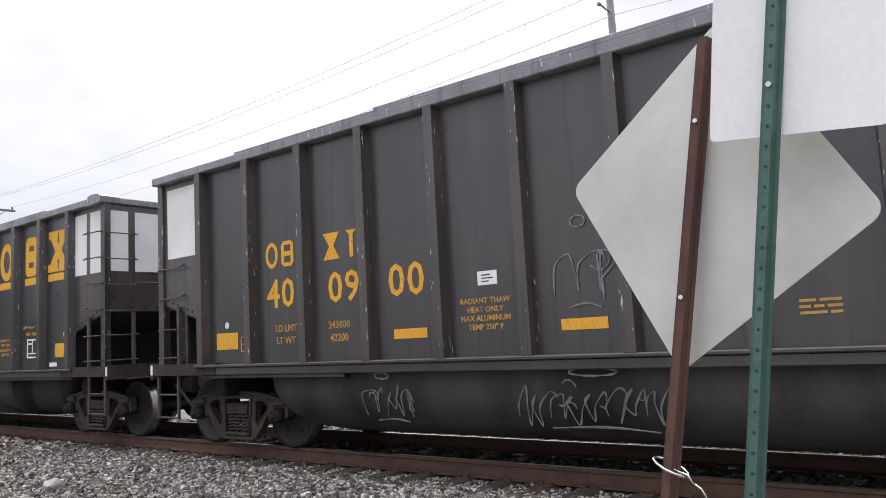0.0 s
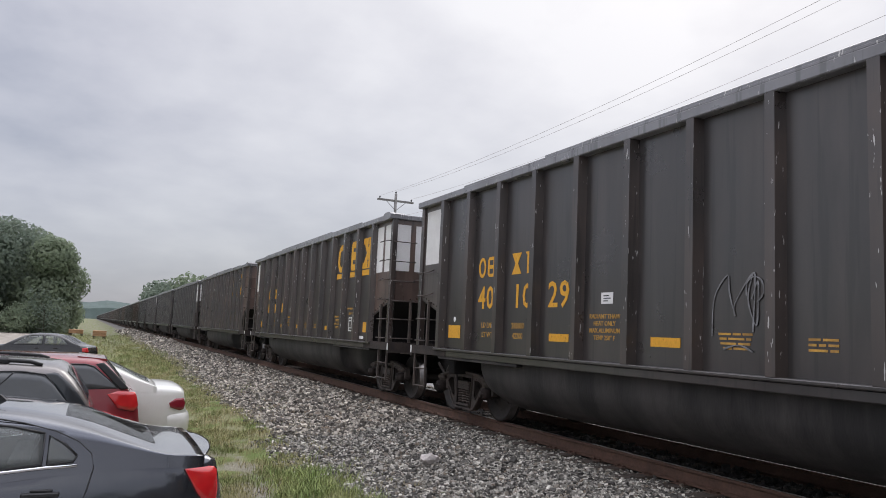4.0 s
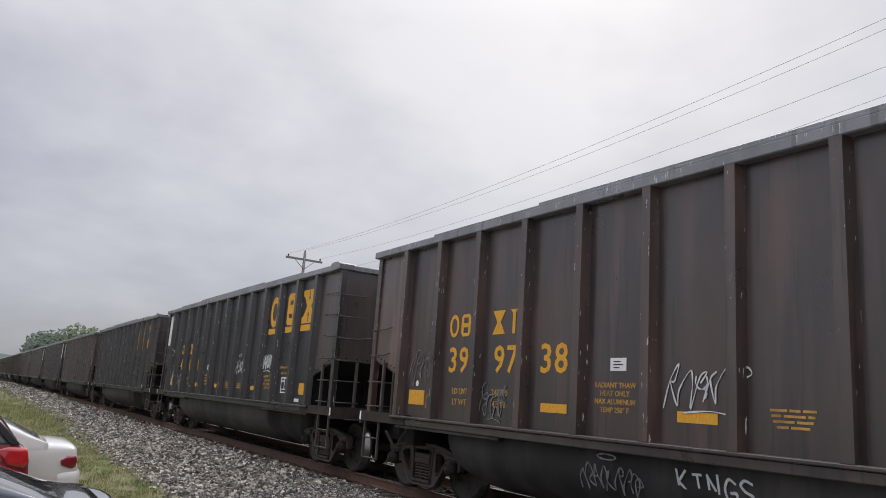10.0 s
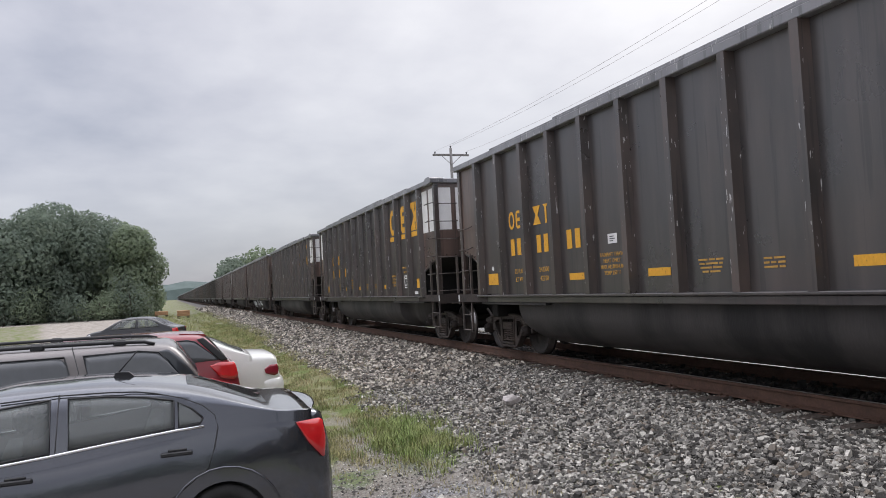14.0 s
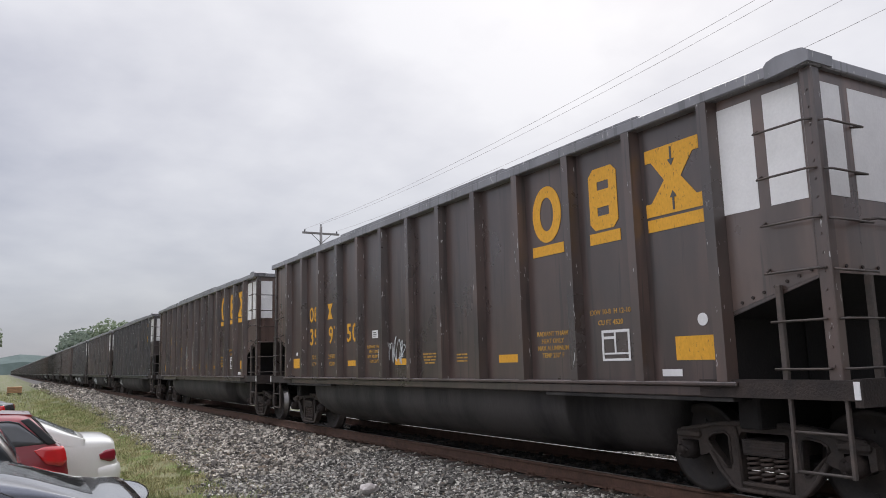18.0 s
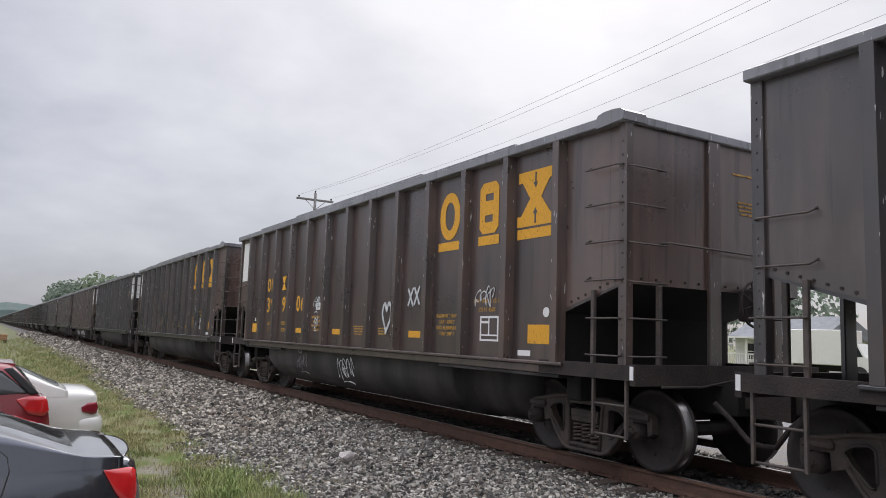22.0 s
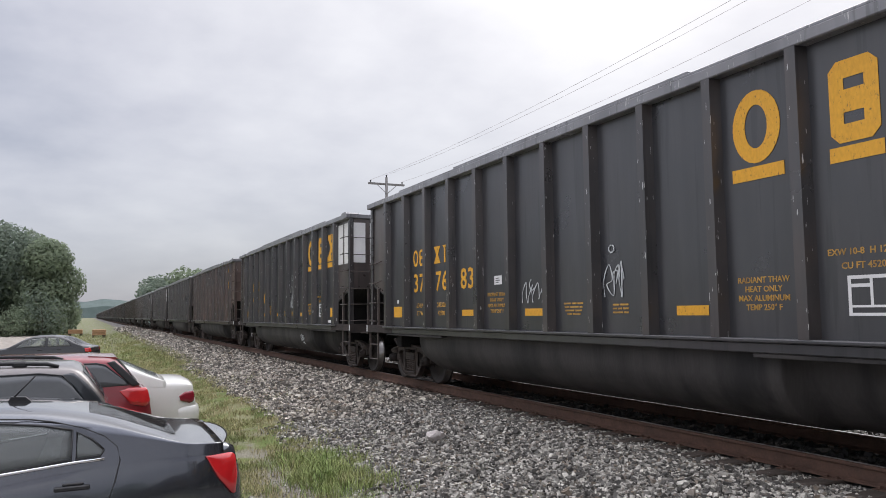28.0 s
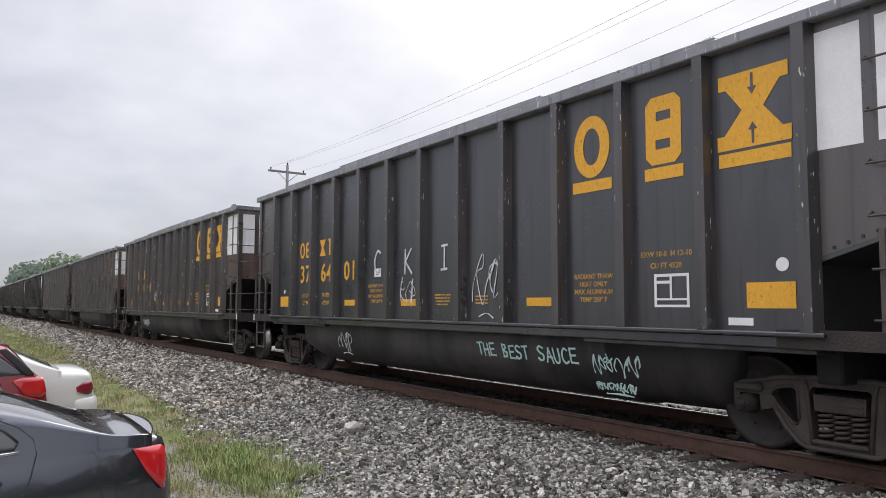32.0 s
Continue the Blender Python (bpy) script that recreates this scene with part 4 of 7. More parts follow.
    box(bm, POSTS[-1] - 2.7, POSTS[-1] + 0.05, -1.56, -1.10, 0.985, 1.028, 0.006)
    W["flange"] = mesh_of("sill_flange", bm, M_TUB)
    bm = bmesh.new()
    box(bm, LEN + 0.085, LEN + 0.135, -1.588, -1.582, 1.04, 1.18)
    W["corner_plate"] = mesh_of("corner_plate", bm, M_WHITE)
    # markings
    bm = bmesh.new()
    n = 30
    arc = [2 * math.pi * i / n for i in range(n)]
    prism(bm, [(0.285 * math.cos(a), 0.36 * math.sin(a)) for a in arc], -0.004, 0, holes=[[(0.135 * math.cos(a), 0.215 * math.sin(a)) for a in arc]])
    W["ring"] = mesh_of("emblem_ring", bm, M_YELLOW)
    bm = bmesh.new()
    out = [(-0.15, -0.36), (0.15, -0.36), (0.23, -0.28), (0.23, 0.28), (0.15, 0.36), (-0.15, 0.36), (-0.23, 0.28), (-0.23, -0.28)]
    prism(bm, out, -0.004, 0, holes=[[(-0.09, 0.10), (0.10, 0.10), (0.10, 0.20), (-0.09, 0.20)], [(-0.10, -0.20), (0.09, -0.20), (0.09, -0.10), (-0.10, -0.10)]])
    W["block"] = mesh_of("emblem_block", bm, M_YELLOW)
    bm = bmesh.new()
    prism(bm, [(-0.38, -0.36), (0.38, -0.36), (0.38, -0.22), (0.30, -0.22), (0.11, 0.0), (0.28, 0.22), (0.36, 0.22), (0.36, 0.36), (-0.36, 0.36), (-0.36, 0.22), (-0.28, 0.22), (-0.11, 0.0), (-0.30, -0.22), (-0.38, -0.22)], -0.004, 0)
    W["waist"] = mesh_of("emblem_hourglass", bm, M_YELLOW)
    bm = bmesh.new()
    for s in (-1, 1):
        prism(bm, [(-0.012, s * 0.33), (0.012, s * 0.33), (0.012, s * 0.20), (0.045, s * 0.20), (0.0, s * 0.13), (-0.045, s * 0.20), (-0.012, s * 0.20)], -0.008, -0.004)
    W["arrows"] = mesh_of("emblem_arrows", bm, PAINTS[0][0])
    for key, w, hh, mat in (("bar_c", 0.62, 0.13, M_YELLOW), ("bar_s", 0.50, 0.13, M_YELLOW), ("bar_x", 0.74, 0.13, M_YELLOW), ("plate", 0.47, 0.105, M_YELLOW), ("plate_end", 0.48, 0.235, M_YELLOW),
                           ("plate_rear", 0.46, 0.22, M_YELLOW), ("tag", 0.235, 0.14, M_WHITE), ("small_tag", 0.26, 0.07, M_WHITE), ("digit_bar", 0.15, 0.30, M_YELLOW), ("white_rear", 0.80, 1.02, M_WHITE), ("white_a", 0.42, 1.02, M_WHITE), ("white_b", 0.36, 1.02, M_WHITE)):
        bm = bmesh.new()
        box(bm, -w / 2, w / 2, -0.004, 0, -hh / 2, hh / 2)
        W[key] = mesh_of(key, bm, mat)
    for key, w, mat in (("end_white_a", 0.38, M_WHITE), ("end_white_b", 0.74, M_WHITE), ("end_white_c", 0.80, M_WHITE)):
        bm = bmesh.new()
        box(bm, 0, 0.004, -w / 2, w / 2, -0.5, 0.5)
        W[key] = mesh_of(key, bm, mat)
    bm = bmesh.new()
    disc(bm, (0, -0.002, 0), (0, 1, 0), 0.062, 0.004, 20)
    W["dot"] = mesh_of("reflector_disc", bm, M_WHITE)
    # consolidated stencil: a white frame with cells
    bm = bmesh.new()
    prism(bm, [(-0.22, -0.16), (0.22, -0.16), (0.22, 0.18), (-0.22, 0.18)], -0.004, 0, holes=[[(-0.19, -0.135), (0.19, -0.135), (0.19, -0.09), (-0.19, -0.09)], [(-0.19, -0.07), (-0.02, -0.07), (-0.02, 0.08), (-0.19, 0.08)], [(-0.19, 0.11), (-0.02, 0.11), (-0.02, 0.15), (-0.19, 0.15)], [(0.005, -0.07), (0.19, -0.07), (0.19, 0.15), (0.005, 0.15)]])
    W["stencil_box"] = mesh_of("stencil_box", bm, M_WHITE)
    # small stencilled lines: a bar for each word
    for key, rows in (("lines3", ((0.16, 0.10, 0.12), (0.09, 0.20, 0.06), (0.20, 0.15), (0.11, 0.17))), ("lines2", ((0.12, 0.15), (0.08, 0.07, 0.10), (0.19, 0.08))), ("lines4", ((0.24, 0.34),))):
        bm = bmesh.new()
        for i, words in enumerate(rows):
            x = -(sum(words) + 0.024 * (len(words) - 1)) / 2
            for w in words:
                box(bm, x, x + w, -0.004, 0, -0.047 * i - 0.011, -0.047 * i + 0.011)
                x += w + 0.024
        W[key] = mesh_of(key, bm, M_STENCIL)
    bm = bmesh.new()
    for i, w in enumerate((0.11, 0.14, 0.09)):
        box(bm, -0.07, -0.07 + w, -0.0015, 0, -0.032 * i - 0.006, -0.032 * i + 0.006)
    W["card_print"] = mesh_of("card_print", bm, M_SPRAYBLACK)
    # small mark shapes beside the number
    arc = [2 * math.pi * i / 20 for i in range(20)]
    for key, out, hole in (("mark_ring", [(0.12 * math.cos(a), 0.165 * math.sin(a)) for a in arc], [[(0.070 * math.cos(a), 0.112 * math.sin(a)) for a in arc]]),
                           ("mark_block", [(-0.07, -0.16), (0.07, -0.16), (0.115, -0.11), (0.115, 0.11), (0.07, 0.16), (-0.07, 0.16), (-0.115, 0.11), (-0.115, -0.11)], [[(-0.06, 0.03), (0.06, 0.03), (0.06, 0.11), (-0.06, 0.11)], [(-0.06, -0.11), (0.06, -0.11), (0.06, -0.03), (-0.06, -0.03)]]),
                           ("mark_waist", [(-0.14, -0.16), (0.14, -0.16), (0.035, 0.0), (0.14, 0.16), (-0.14, 0.16), (-0.035, 0.0)], []),
                           ("mark_bar", [(-0.03, -0.16), (0.03, -0.16), (0.03, 0.11), (0.09, 0.16), (-0.09, 0.16), (-0.03, 0.11)], [])):
        bm = bmesh.new()
        prism(bm, out, -0.004, 0, holes=hole)
        W[key] = mesh_of(key, bm, M_YELLOW)
    # trucks
    bm = bmesh.new()
    wb = 0.89
    half = [(0.0, 0.775), (0.30, 0.77), (0.55, 0.745), (wb - 0.12, 0.700), (wb + 0.10, 0.665), (wb + 0.175, 0.61), (wb + 0.175, 0.44), (wb + 0.115, 0.41), (wb + 0.105, 0.55), (wb - 0.105, 0.55),
            (wb - 0.115, 0.40), (wb - 0.20, 0.42), (wb - 0.26, 0.44), (0.52, 0.27), (0.40, 0.145), (0.31, 0.105), (0.0, 0.10)]
    out = half + [(-x, z) for x, z in half[-2:0:-1]]
    window = [(-0.245, 0.19), (0.245, 0.19), (0.285, 0.62), (0.25, 0.665), (-0.25, 0.665), (-0.285, 0.62)]
    hole = [(0.385, 0.36), (0.405, 0.315), (0.45, 0.32), (0.60, 0.475), (0.655, 0.555), (0.64, 0.60), (0.58, 0.635), (0.45, 0.655), (0.395, 0.62)]
    holes = [window, hole, [(-x, z) for x, z in hole]]
    prism(bm, out, -1.05, -0.95, holes=holes)
    # flanges cast along the edges of the frame and round its openings
    tube(bm, [(x, -1.055, z - 0.016) for x, z in ((-wb - 0.10, 0.665), (-wb + 0.12, 0.70), (-0.55, 0.745), (0.0, 0.775), (0.55, 0.745), (wb - 0.12, 0.70), (wb + 0.10, 0.665))], 0.026, 6)
    for side in (-1, 1):
        tube(bm, [(side * x, -1.055, z + 0.014) for x, z in ((0.0, 0.105), (0.31, 0.105), (0.40, 0.145), (0.52, 0.27), (0.63, 0.44))], 0.024, 6)
        tube(bm, [(side * x, -1.052, z) for x, z in hole + hole[:1]], 0.015, 5)
        tube(bm, [(side * x, -1.055, z) for x, z in ((0.258, 0.15), (0.300, 0.64), (0.33, 0.74))], 0.022, 6)
        box(bm, side * wb - 0.15, side * wb + 0.15, -1.10, -0.94, 0.575, 0.655, 0.02)
    W["side_frame"] = mesh_of("side_frame", bm, M_FRAME)
    bm = bmesh.new()
    prism(bm, [(-0.225, 0.455), (0.225, 0.455), (0.235, 0.60), (-0.235, 0.60)], -1.07, 1.07)
    for z in (0.475, 0.525, 0.58):
        box(bm, -0.21, 0.21, -1.085, -1.0, z - 0.008, z + 0.012, 0.004)
    box(bm, -0.25, 0.25, -1.09, -0.91, 0.165, 0.205, 0.01)
    W["truck_bolster"] = mesh_of("truck_bolster", bm, M_FRAME)
    bm = bmesh.new()
    helix = [(0.068 * math.cos(a), 0.068 * math.sin(a), 0.21 + 0.245 * a / (2 * math.pi * 5.5)) for a in [2 * math.pi * 5.5 * i / 50 for i in range(51)]]
    tube(bm, helix, 0.015, 5)
    W["spring"] = mesh_of("spring", bm, M_SPRING)
    bm = bmesh.new()
    disc(bm, (0, -1.09, 0), (0, -1, 0), 0.105, 0.16, 16, r2=0.085)
    disc(bm, (0, -1.175, 0), (0, -1, 0), 0.045, 0.03, 8)
    for i in range(3):
        disc(bm, (0.06 * math.cos(2.1 * i), -1.172, 0.06 * math.sin(2.1 * i)), (0, -1, 0), 0.016, 0.03, 6)
    W["bearing_cap"] = mesh_of("bearing_cap", bm, M_TRUCK, True)
    bm = bmesh.new()
    for s in (-1, 1):
        n = 36
        pr = [(0.09, 0.10), (0.20, 0.03), (0.38, 0.035), (0.405, 0.075), (WHEEL_R, 0.075), (WHEEL_R, -0.045), (WHEEL_R + 0.026, -0.06), (WHEEL_R + 0.012, -0.085), (0.38, -0.07), (0.20, -0.02), (0.09, -0.08)]
        rings = [[bm.verts.new((r * math.cos(2 * math.pi * i / n), s * (0.7525 + y), r * math.sin(2 * math.pi * i / n))) for i in range(n)] for r, y in pr]
        for j, (a, b) in enumerate(zip(rings, rings[1:])):
            for i in range(n):
                f = bm.faces.new((a[i], a[(i + 1) % n], b[(i + 1) % n], b[i]))
                f.material_index = 1 if j == 4 else 0
                f.smooth = True
    disc(bm, (0, 0, 0), (0, 1, 0), 0.085, 2.1, 14)
    for i in range(6):
        a = 2 * math.pi * i / 6
        disc(bm, (0.27 * math.cos(a), -0.79, 0.27 * math.sin(a)), (0, -1, 0), 0.02, 0.012, 6)
    bmesh.ops.recalc_face_normals(bm, faces=bm.faces)
    W["wheelset"] = mesh_of("wheelset", bm, [M_WHEEL, M_TREAD])
    bm = bmesh.new()
    for xx in (-wb, wb):
        box(bm, xx - 0.10 + (0.55 if xx < 0 else -0.55), xx + 0.10 + (0.55 if xx < 0 else -0.55), -0.9, 0.9, 0.30, 0.42, 0.01)
    W["brake_beam"] = mesh_of("brake_beam", bm, M_UNDER)


def card_frame_mesh():
    bm = bmesh.new()
    for a in ((-0.15, 0.15, 0.085, 0.10), (-0.15, 0.15, -0.10, -0.085), (-0.15, -0.135, -0.085, 0.085), (0.135, 0.15, -0.085, 0.085), (-0.135, 0.135, -0.006, 0.006)):
        box(bm, a[0], a[1], -0.012, 0.0, a[2], a[3])
    W["card_frame"] = mesh_of("card_frame", bm, M_STENCIL)


def scribble(seed, w, h, mat, thick=0.016):
    """Flowing sprayed loops that say nothing, w wide and h high."""
    rng = random.Random(seed)
    bm = bmesh.new()
    strokes = []
    # overlapping runs of slanting loops of uneven height, a cap stroke and now and then an underline
    start = -w / 2
    while start < w / 2 - 0.05 * w:
        run = min(rng.uniform(0.7, 1.5) * h, w / 2 - start)
        loops = max(2, int(round(run / (0.36 * h))))
        slant, base = rng.uniform(-0.1, 0.35), rng.uniform(-0.10, 0.08) * h
        pts = []
        for i in range(loops):
            x0, x1 = start + run * i / loops, start + run * (i + 1) / loops
            tall, foot, swing = rng.uniform(0.45, 1.0) * 0.5 * h, rng.uniform(0.4, 1.0) * 0.5 * h, rng.choice((0.0, 0.06, 0.14, 0.22, -0.10)) * h
            mid = x0 + (x1 - x0) * rng.uniform(0.3, 0.7)
            for x, z in ((x0, -foot), (x0 - 0.4 * swing, rng.uniform(-0.1, 0.2) * h), (mid, tall), (mid + swing, rng.uniform(-0.1, 0.25) * h)):
                pts.append((x + slant * z, z + base))
            if rng.random() < 0.4:
                pts.append((mid - 0.08 * h, rng.uniform(-0.15, 0.1) * h + base))
        strokes.append(pts)
        start += run * rng.uniform(0.82, 1.02)
    for i in range(max(1, int(w / h))):
        x, z, r = rng.uniform(-0.45, 0.45) * w, rng.uniform(-0.2, 0.35) * h, rng.uniform(0.10, 0.22) * h
        a0, turn = rng.uniform(0, 6.28), rng.choice((-1, 1)) * rng.uniform(2.0, 5.4)
        strokes.append([(x + r * math.cos(a0 + turn * j / 5), z + 1.15 * r * math.sin(a0 + turn * j / 5)) for j in range(6)])
    if rng.random() < 0.3:
        rw, x = 0.15 * w, rng.uniform(-0.15, 0.1) * w
        strokes.append([(x + rw * math.cos(0.7 * j), 0.72 * h + 0.09 * h * math.sin(0.7 * j)) for j in range(10)])
    if rng.random() < 0.45:
        strokes.append([(-0.3 * w, -0.60 * h), (0.05 * w, -0.54 * h), (0.36 * w, -0.62 * h)])
    for layer, pts in enumerate(strokes):
        fine = []
        for i in range(len(pts) - 1):
            p0, p1, p2, p3 = pts[max(i - 1, 0)], pts[i], pts[i + 1], pts[min(i + 2, len(pts) - 1)]
            for j in range(5):
                t = j / 5
                fine.append(tuple(0.5 * (2 * b + (c - a) * t + (2 * a - 5 * b + 4 * c - d) * t * t + (3 * b - a - 3 * c + d) * t ** 3) for a, b, c, d in zip(p0, p1, p2, p3)))
        fine.append(pts[-1])
        rows = []
        for i, (x, z) in enumerate(fine):
            ax, az = fine[max(i - 1, 0)]
            bx, bz = fine[min(i + 1, len(fine) - 1)]
            d = math.hypot(bx - ax, bz - az) or 1
            half = thick * (0.55 + 0.25 * math.sin(i * 0.9 + seed)) / 1.3
            nx, nz, y = -(bz - az) / d * half, (bx - ax) / d * half, -0.002 - 0.0012 * layer - 0.00004 * i
            rows.append([bm.verts.new((x + nx, y, z + nz)), bm.verts.new((x - nx, y, z - nz)), bm.verts.new((x - nx, 0, z - nz)), bm.verts.new((x + nx, 0, z + nz))])
        for a, b in zip(rows, rows[1:]):
            for i in range(4):
                bm.faces.new((a[i], a[(i + 1) % 4], b[(i + 1) % 4], b[i]))
        bm.faces.new(rows[0])
        bm.faces.new(rows[-1])
    bmesh.ops.recalc_face_normals(bm, faces=bm.faces)
    return mesh_of("graffiti", bm, mat)


def sprayed(words, h, thick, mat):
    """Hand-sprayed letters of strokes, centred on their origin."""
    bm = bmesh.new()
    rng = random.Random(len(words) * 7 + ord(words[0]))
    step = 0.80 * h
    for n, c in enumerate(words):
        lift = 0.0
        x0, tip = (n - len(words) / 2) * step + 0.1 * h, rng.uniform(-0.08, 0.08) * h
        for stroke in STROKES[c]:
            pts = [(x0 + a * h, (b - 0.5) * h + tip) for a, b in stroke]
            if c in "DCSOGU&":
                ends = [pts[0]] + pts + [pts[-1]]
                pts = [tuple(0.5 * (2 * q1 + (q2 - q0) * t + (2 * q0 - 5 * q1 + 4 * q2 - q3) * t * t + (3 * q1 - q0 - 3 * q2 + q3) * t ** 3) for q0, q1, q2, q3 in zip(*ends[i:i + 4]))
                       for i in range(len(ends) - 3) for t in (0, 0.25, 0.5, 0.75)] + [pts[-1]]
            for (xa, za), (xb, zb) in zip(pts, pts[1:]):
                lift += 0.0004 if c in "DCSOGU&" else 0.0012
                d = math.hypot(xb - xa, zb - za) or 1
                ux, uz = (xb - xa) / d * thick * 0.45, (zb - za) / d * thick * 0.45
                nx, nz = -(zb - za) / d * thick / 2, (xb - xa) / d * thick / 2
                xa2, za2, xb2, zb2 = xa - ux, za - uz, xb + ux, zb + uz
                va = [bm.verts.new((x, y, z)) for y in (-0.001 - lift, 0.0) for x, z in ((xa2 + nx, za2 + nz), (xa2 - nx, za2 - nz), (xb2 - nx, zb2 - nz), (xb2 + nx, zb2 + nz))]
                bm.faces.new(va[:4])
                for i in range(4):
                    bm.faces.new((va[i], va[(i + 1) % 4], va[4 + (i + 1) % 4], va[4 + i]))
    bmesh.ops.recalc_face_normals(bm, faces=bm.faces)
    return mesh_of("graffiti", bm, mat)


# number, rear white panel, forward white panels, paint tone, graffiti (x, z, width, height, colour; z under 1 is on the tub)
WAGONS = {
    -20: ("", 1, 1, 1, ()), -19: ("400900", 1, 0, 5, ((4.4, 0.72, 0.7, 0.40, 3), (6.9, 0.72, 1.6, 0.42, 3), (6.9, 1.95, 0.5, 0.6, 3))),
    -18: ("376155", 0, 1, 0, ((6.0, 1.75, 0.5, 0.6, 0), (7.9, 1.75, 0.7, 0.7, 0))), -17: ("400148", 0, 1, 1, ((1.7, 1.9, 0.6, 0.5, 0),)),
    -16: ("400511", 0, 1, 1, ((9.8, 1.9, 0.25, 0.7, 0),)), -15: ("376283", 1, 0, 0, ()), -14: ("401029", 1, 0, 5, ((7.9, 1.85, 0.55, 0.75, 3),)),
    -13: ("", 1, 1, 1, ()), -12: ("", 0, 0, 1, ()), -11: ("376361", 0, 1, 0, ((8.8, 2.0, 0.4, 0.6, 0),)), -10: ("377629", 1, 0, 0, ()),
    -9: ("376964", 0, 1, 0, ()), -8: ("377269", 0, 1, 4, ((4.6, 0.7, 0.7, 0.3, 0),)), -7: ("399738", 0, 1, 3, ((1.65, 1.95, 0.55, 0.6, 3), (3.6, 1.5, 0.5, 0.45, 3), (7.0, 1.75, 0.9, 0.45, 0), (5.7, 0.74, 0.9, 0.34, 3), (7.15, 0.50, 0.8, 0.26, 0), (8.7, 0.70, 0.7, 0.42, 0), (9.3, 2.0, 0.5, 1.0, 0))),
    -6: ("400914", 1, 0, 0, ((1.25, 1.75, 0.8, 0.95, 0), (2.0, 1.6, 0.6, 0.8, 0), (2.85, 1.55, 0.55, 0.7, 0), (8.75, 1.95, 0.6, 0.4, 0), (10.85, 2.05, 0.7, 0.35, 0))), -5: ("376076", 1, 0, 0, ((2.7, 1.75, 0.45, 0.6, 0),)),
    -4: ("399449", 1, 0, 2, ()), -3: ("377538", 0, 1, 0, ((12.9, 2.15, 0.45, 0.5, 0), (11.9, 1.75, 0.6, 0.5, 3), (6.95, 1.7, 0.4, 0.7, 3), (7.75, 1.75, 0.5, 0.6, 3))),
    -2: ("", 0, 1, 1, ()), -1: ("", 1, 1, 1, ()), 0: ("400333", 0, 1, 1, ()), 1: ("400004", 1, 0, 2, ((0.62, 3.22, 0.62, 0.42, 2), (0.66, 2.92, 0.3, 0.12, 2), (5.0, 0.74, 1.9, 0.44, 0), (9.4, 0.40, 0.7, 0.16, 0), (12.55, 1.72, 0.42, 0.7, 3), (13.15, 2.0, 0.4, 0.22, 3))), 2: ("399206", 0, 0, 2, ()), 3: ("399750", 0, 1, 2, ((6.5, 1.6, 1.0, 0.5, 0),)),
    4: ("399433", 0, 1, 2, ((1.6, 1.8, 0.5, 0.6, 3), (3.75, 1.62, 0.3, 0.6, 0), (8.9, 1.75, 0.5, 0.6, 3))),
    5: ("376729", 0, 1, 0, ((4.75, 1.66, 0.5, 0.3, 3), (3.5, 0.75, 0.8, 0.4, 0))), 6: ("400947", 0, 1, 1, ((0.58, 3.05, 0.52, 0.5, 0), (5.4, 0.75, 1.7, 0.44, 0), (12.0, 0.78, 1.2, 0.35, 0), (7.6, 2.0, 0.4, 0.9, 0))),
    7: ("376053", 0, 1, 0, ((4.1, 0.76, 1.7, 0.34, 0), (7.4, 0.72, 1.5, 0.46, 0), (8.8, 0.66, 1.1, 0.5, 0), (11.3, 0.72, 0.22, 0.4, 3), (9.95, 1.78, 0.26, 0.5, 3), (12.80, 1.85, 0.42, 0.7, 3))), 8: ("399806", 1, 0, 2, ((5.75, 2.0, 0.26, 0.3, 0), (5.75, 1.62, 0.2, 0.3, 0), (12.0, 2.0, 0.45, 0.3, 0), (5.0, 0.75, 0.7, 0.36, 3), (7.3, 0.75, 0.8, 0.46, 0))),
    9: ("400194", 1, 0, 1, ()), 10: ("400706", 1, 1, 0, ()), 11: ("399628", 0, 1, 2, ((5.6, 0.72, 1.5, 0.42, 0), (8.6, 0.75, 2.4, 0.5, 0))), 12: ("", 1, 0, 1, ()), 13: ("", 1, 1, 1, ()),
    14: ("377258", 0, 1, 0, ()), 15: ("377683", 0, 1, 0, ((6.9, 1.72, 0.6, 0.35, 0), (8.75, 1.85, 0.35, 0.5, 0))), 16: ("400504", 0, 1, 0, ((8.85, 1.95, 0.55, 0.9, 0), (9.9, 0.75, 0.4, 0.3, 0))),
    17: ("399342", 1, 0, 3, ((8.95, 1.95, 0.3, 0.6, 0),)), 18: ("377242", 1, 0, 0, ((1.7, 1.8, 0.6, 0.6, 0), (7.88, 1.75, 0.6, 0.55, 0), (9.95, 1.9, 0.5, 0.8, 0), (10.99, 1.75, 0.55, 0.8, 0), (12.0, 2.35, 0.6, 0.5, 0))), 19: ("377317", 0, 1, 0, ((2.3, 1.55, 0.3, 0.5, 0),)),
    20: ("376401", 0, 1, 0, ((6.84, 1.60, 0.42, 0.5, 0), (8.95, 1.72, 0.5, 0.8, 0), (4.5, 0.74, 0.55, 0.42, 0), (11.3, 0.74, 0.75, 0.26, 1), (11.3, 0.50, 0.6, 0.14, 1))),
    21: ("", 0, 1, 1, ((5.5, 1.7, 0.4, 0.4, 0), (4.0, 0.75, 1.0, 0.3, 0))), 22: ("", 1, 1, 1, ()), 23: ("", 1, 0, 1, ()),
}
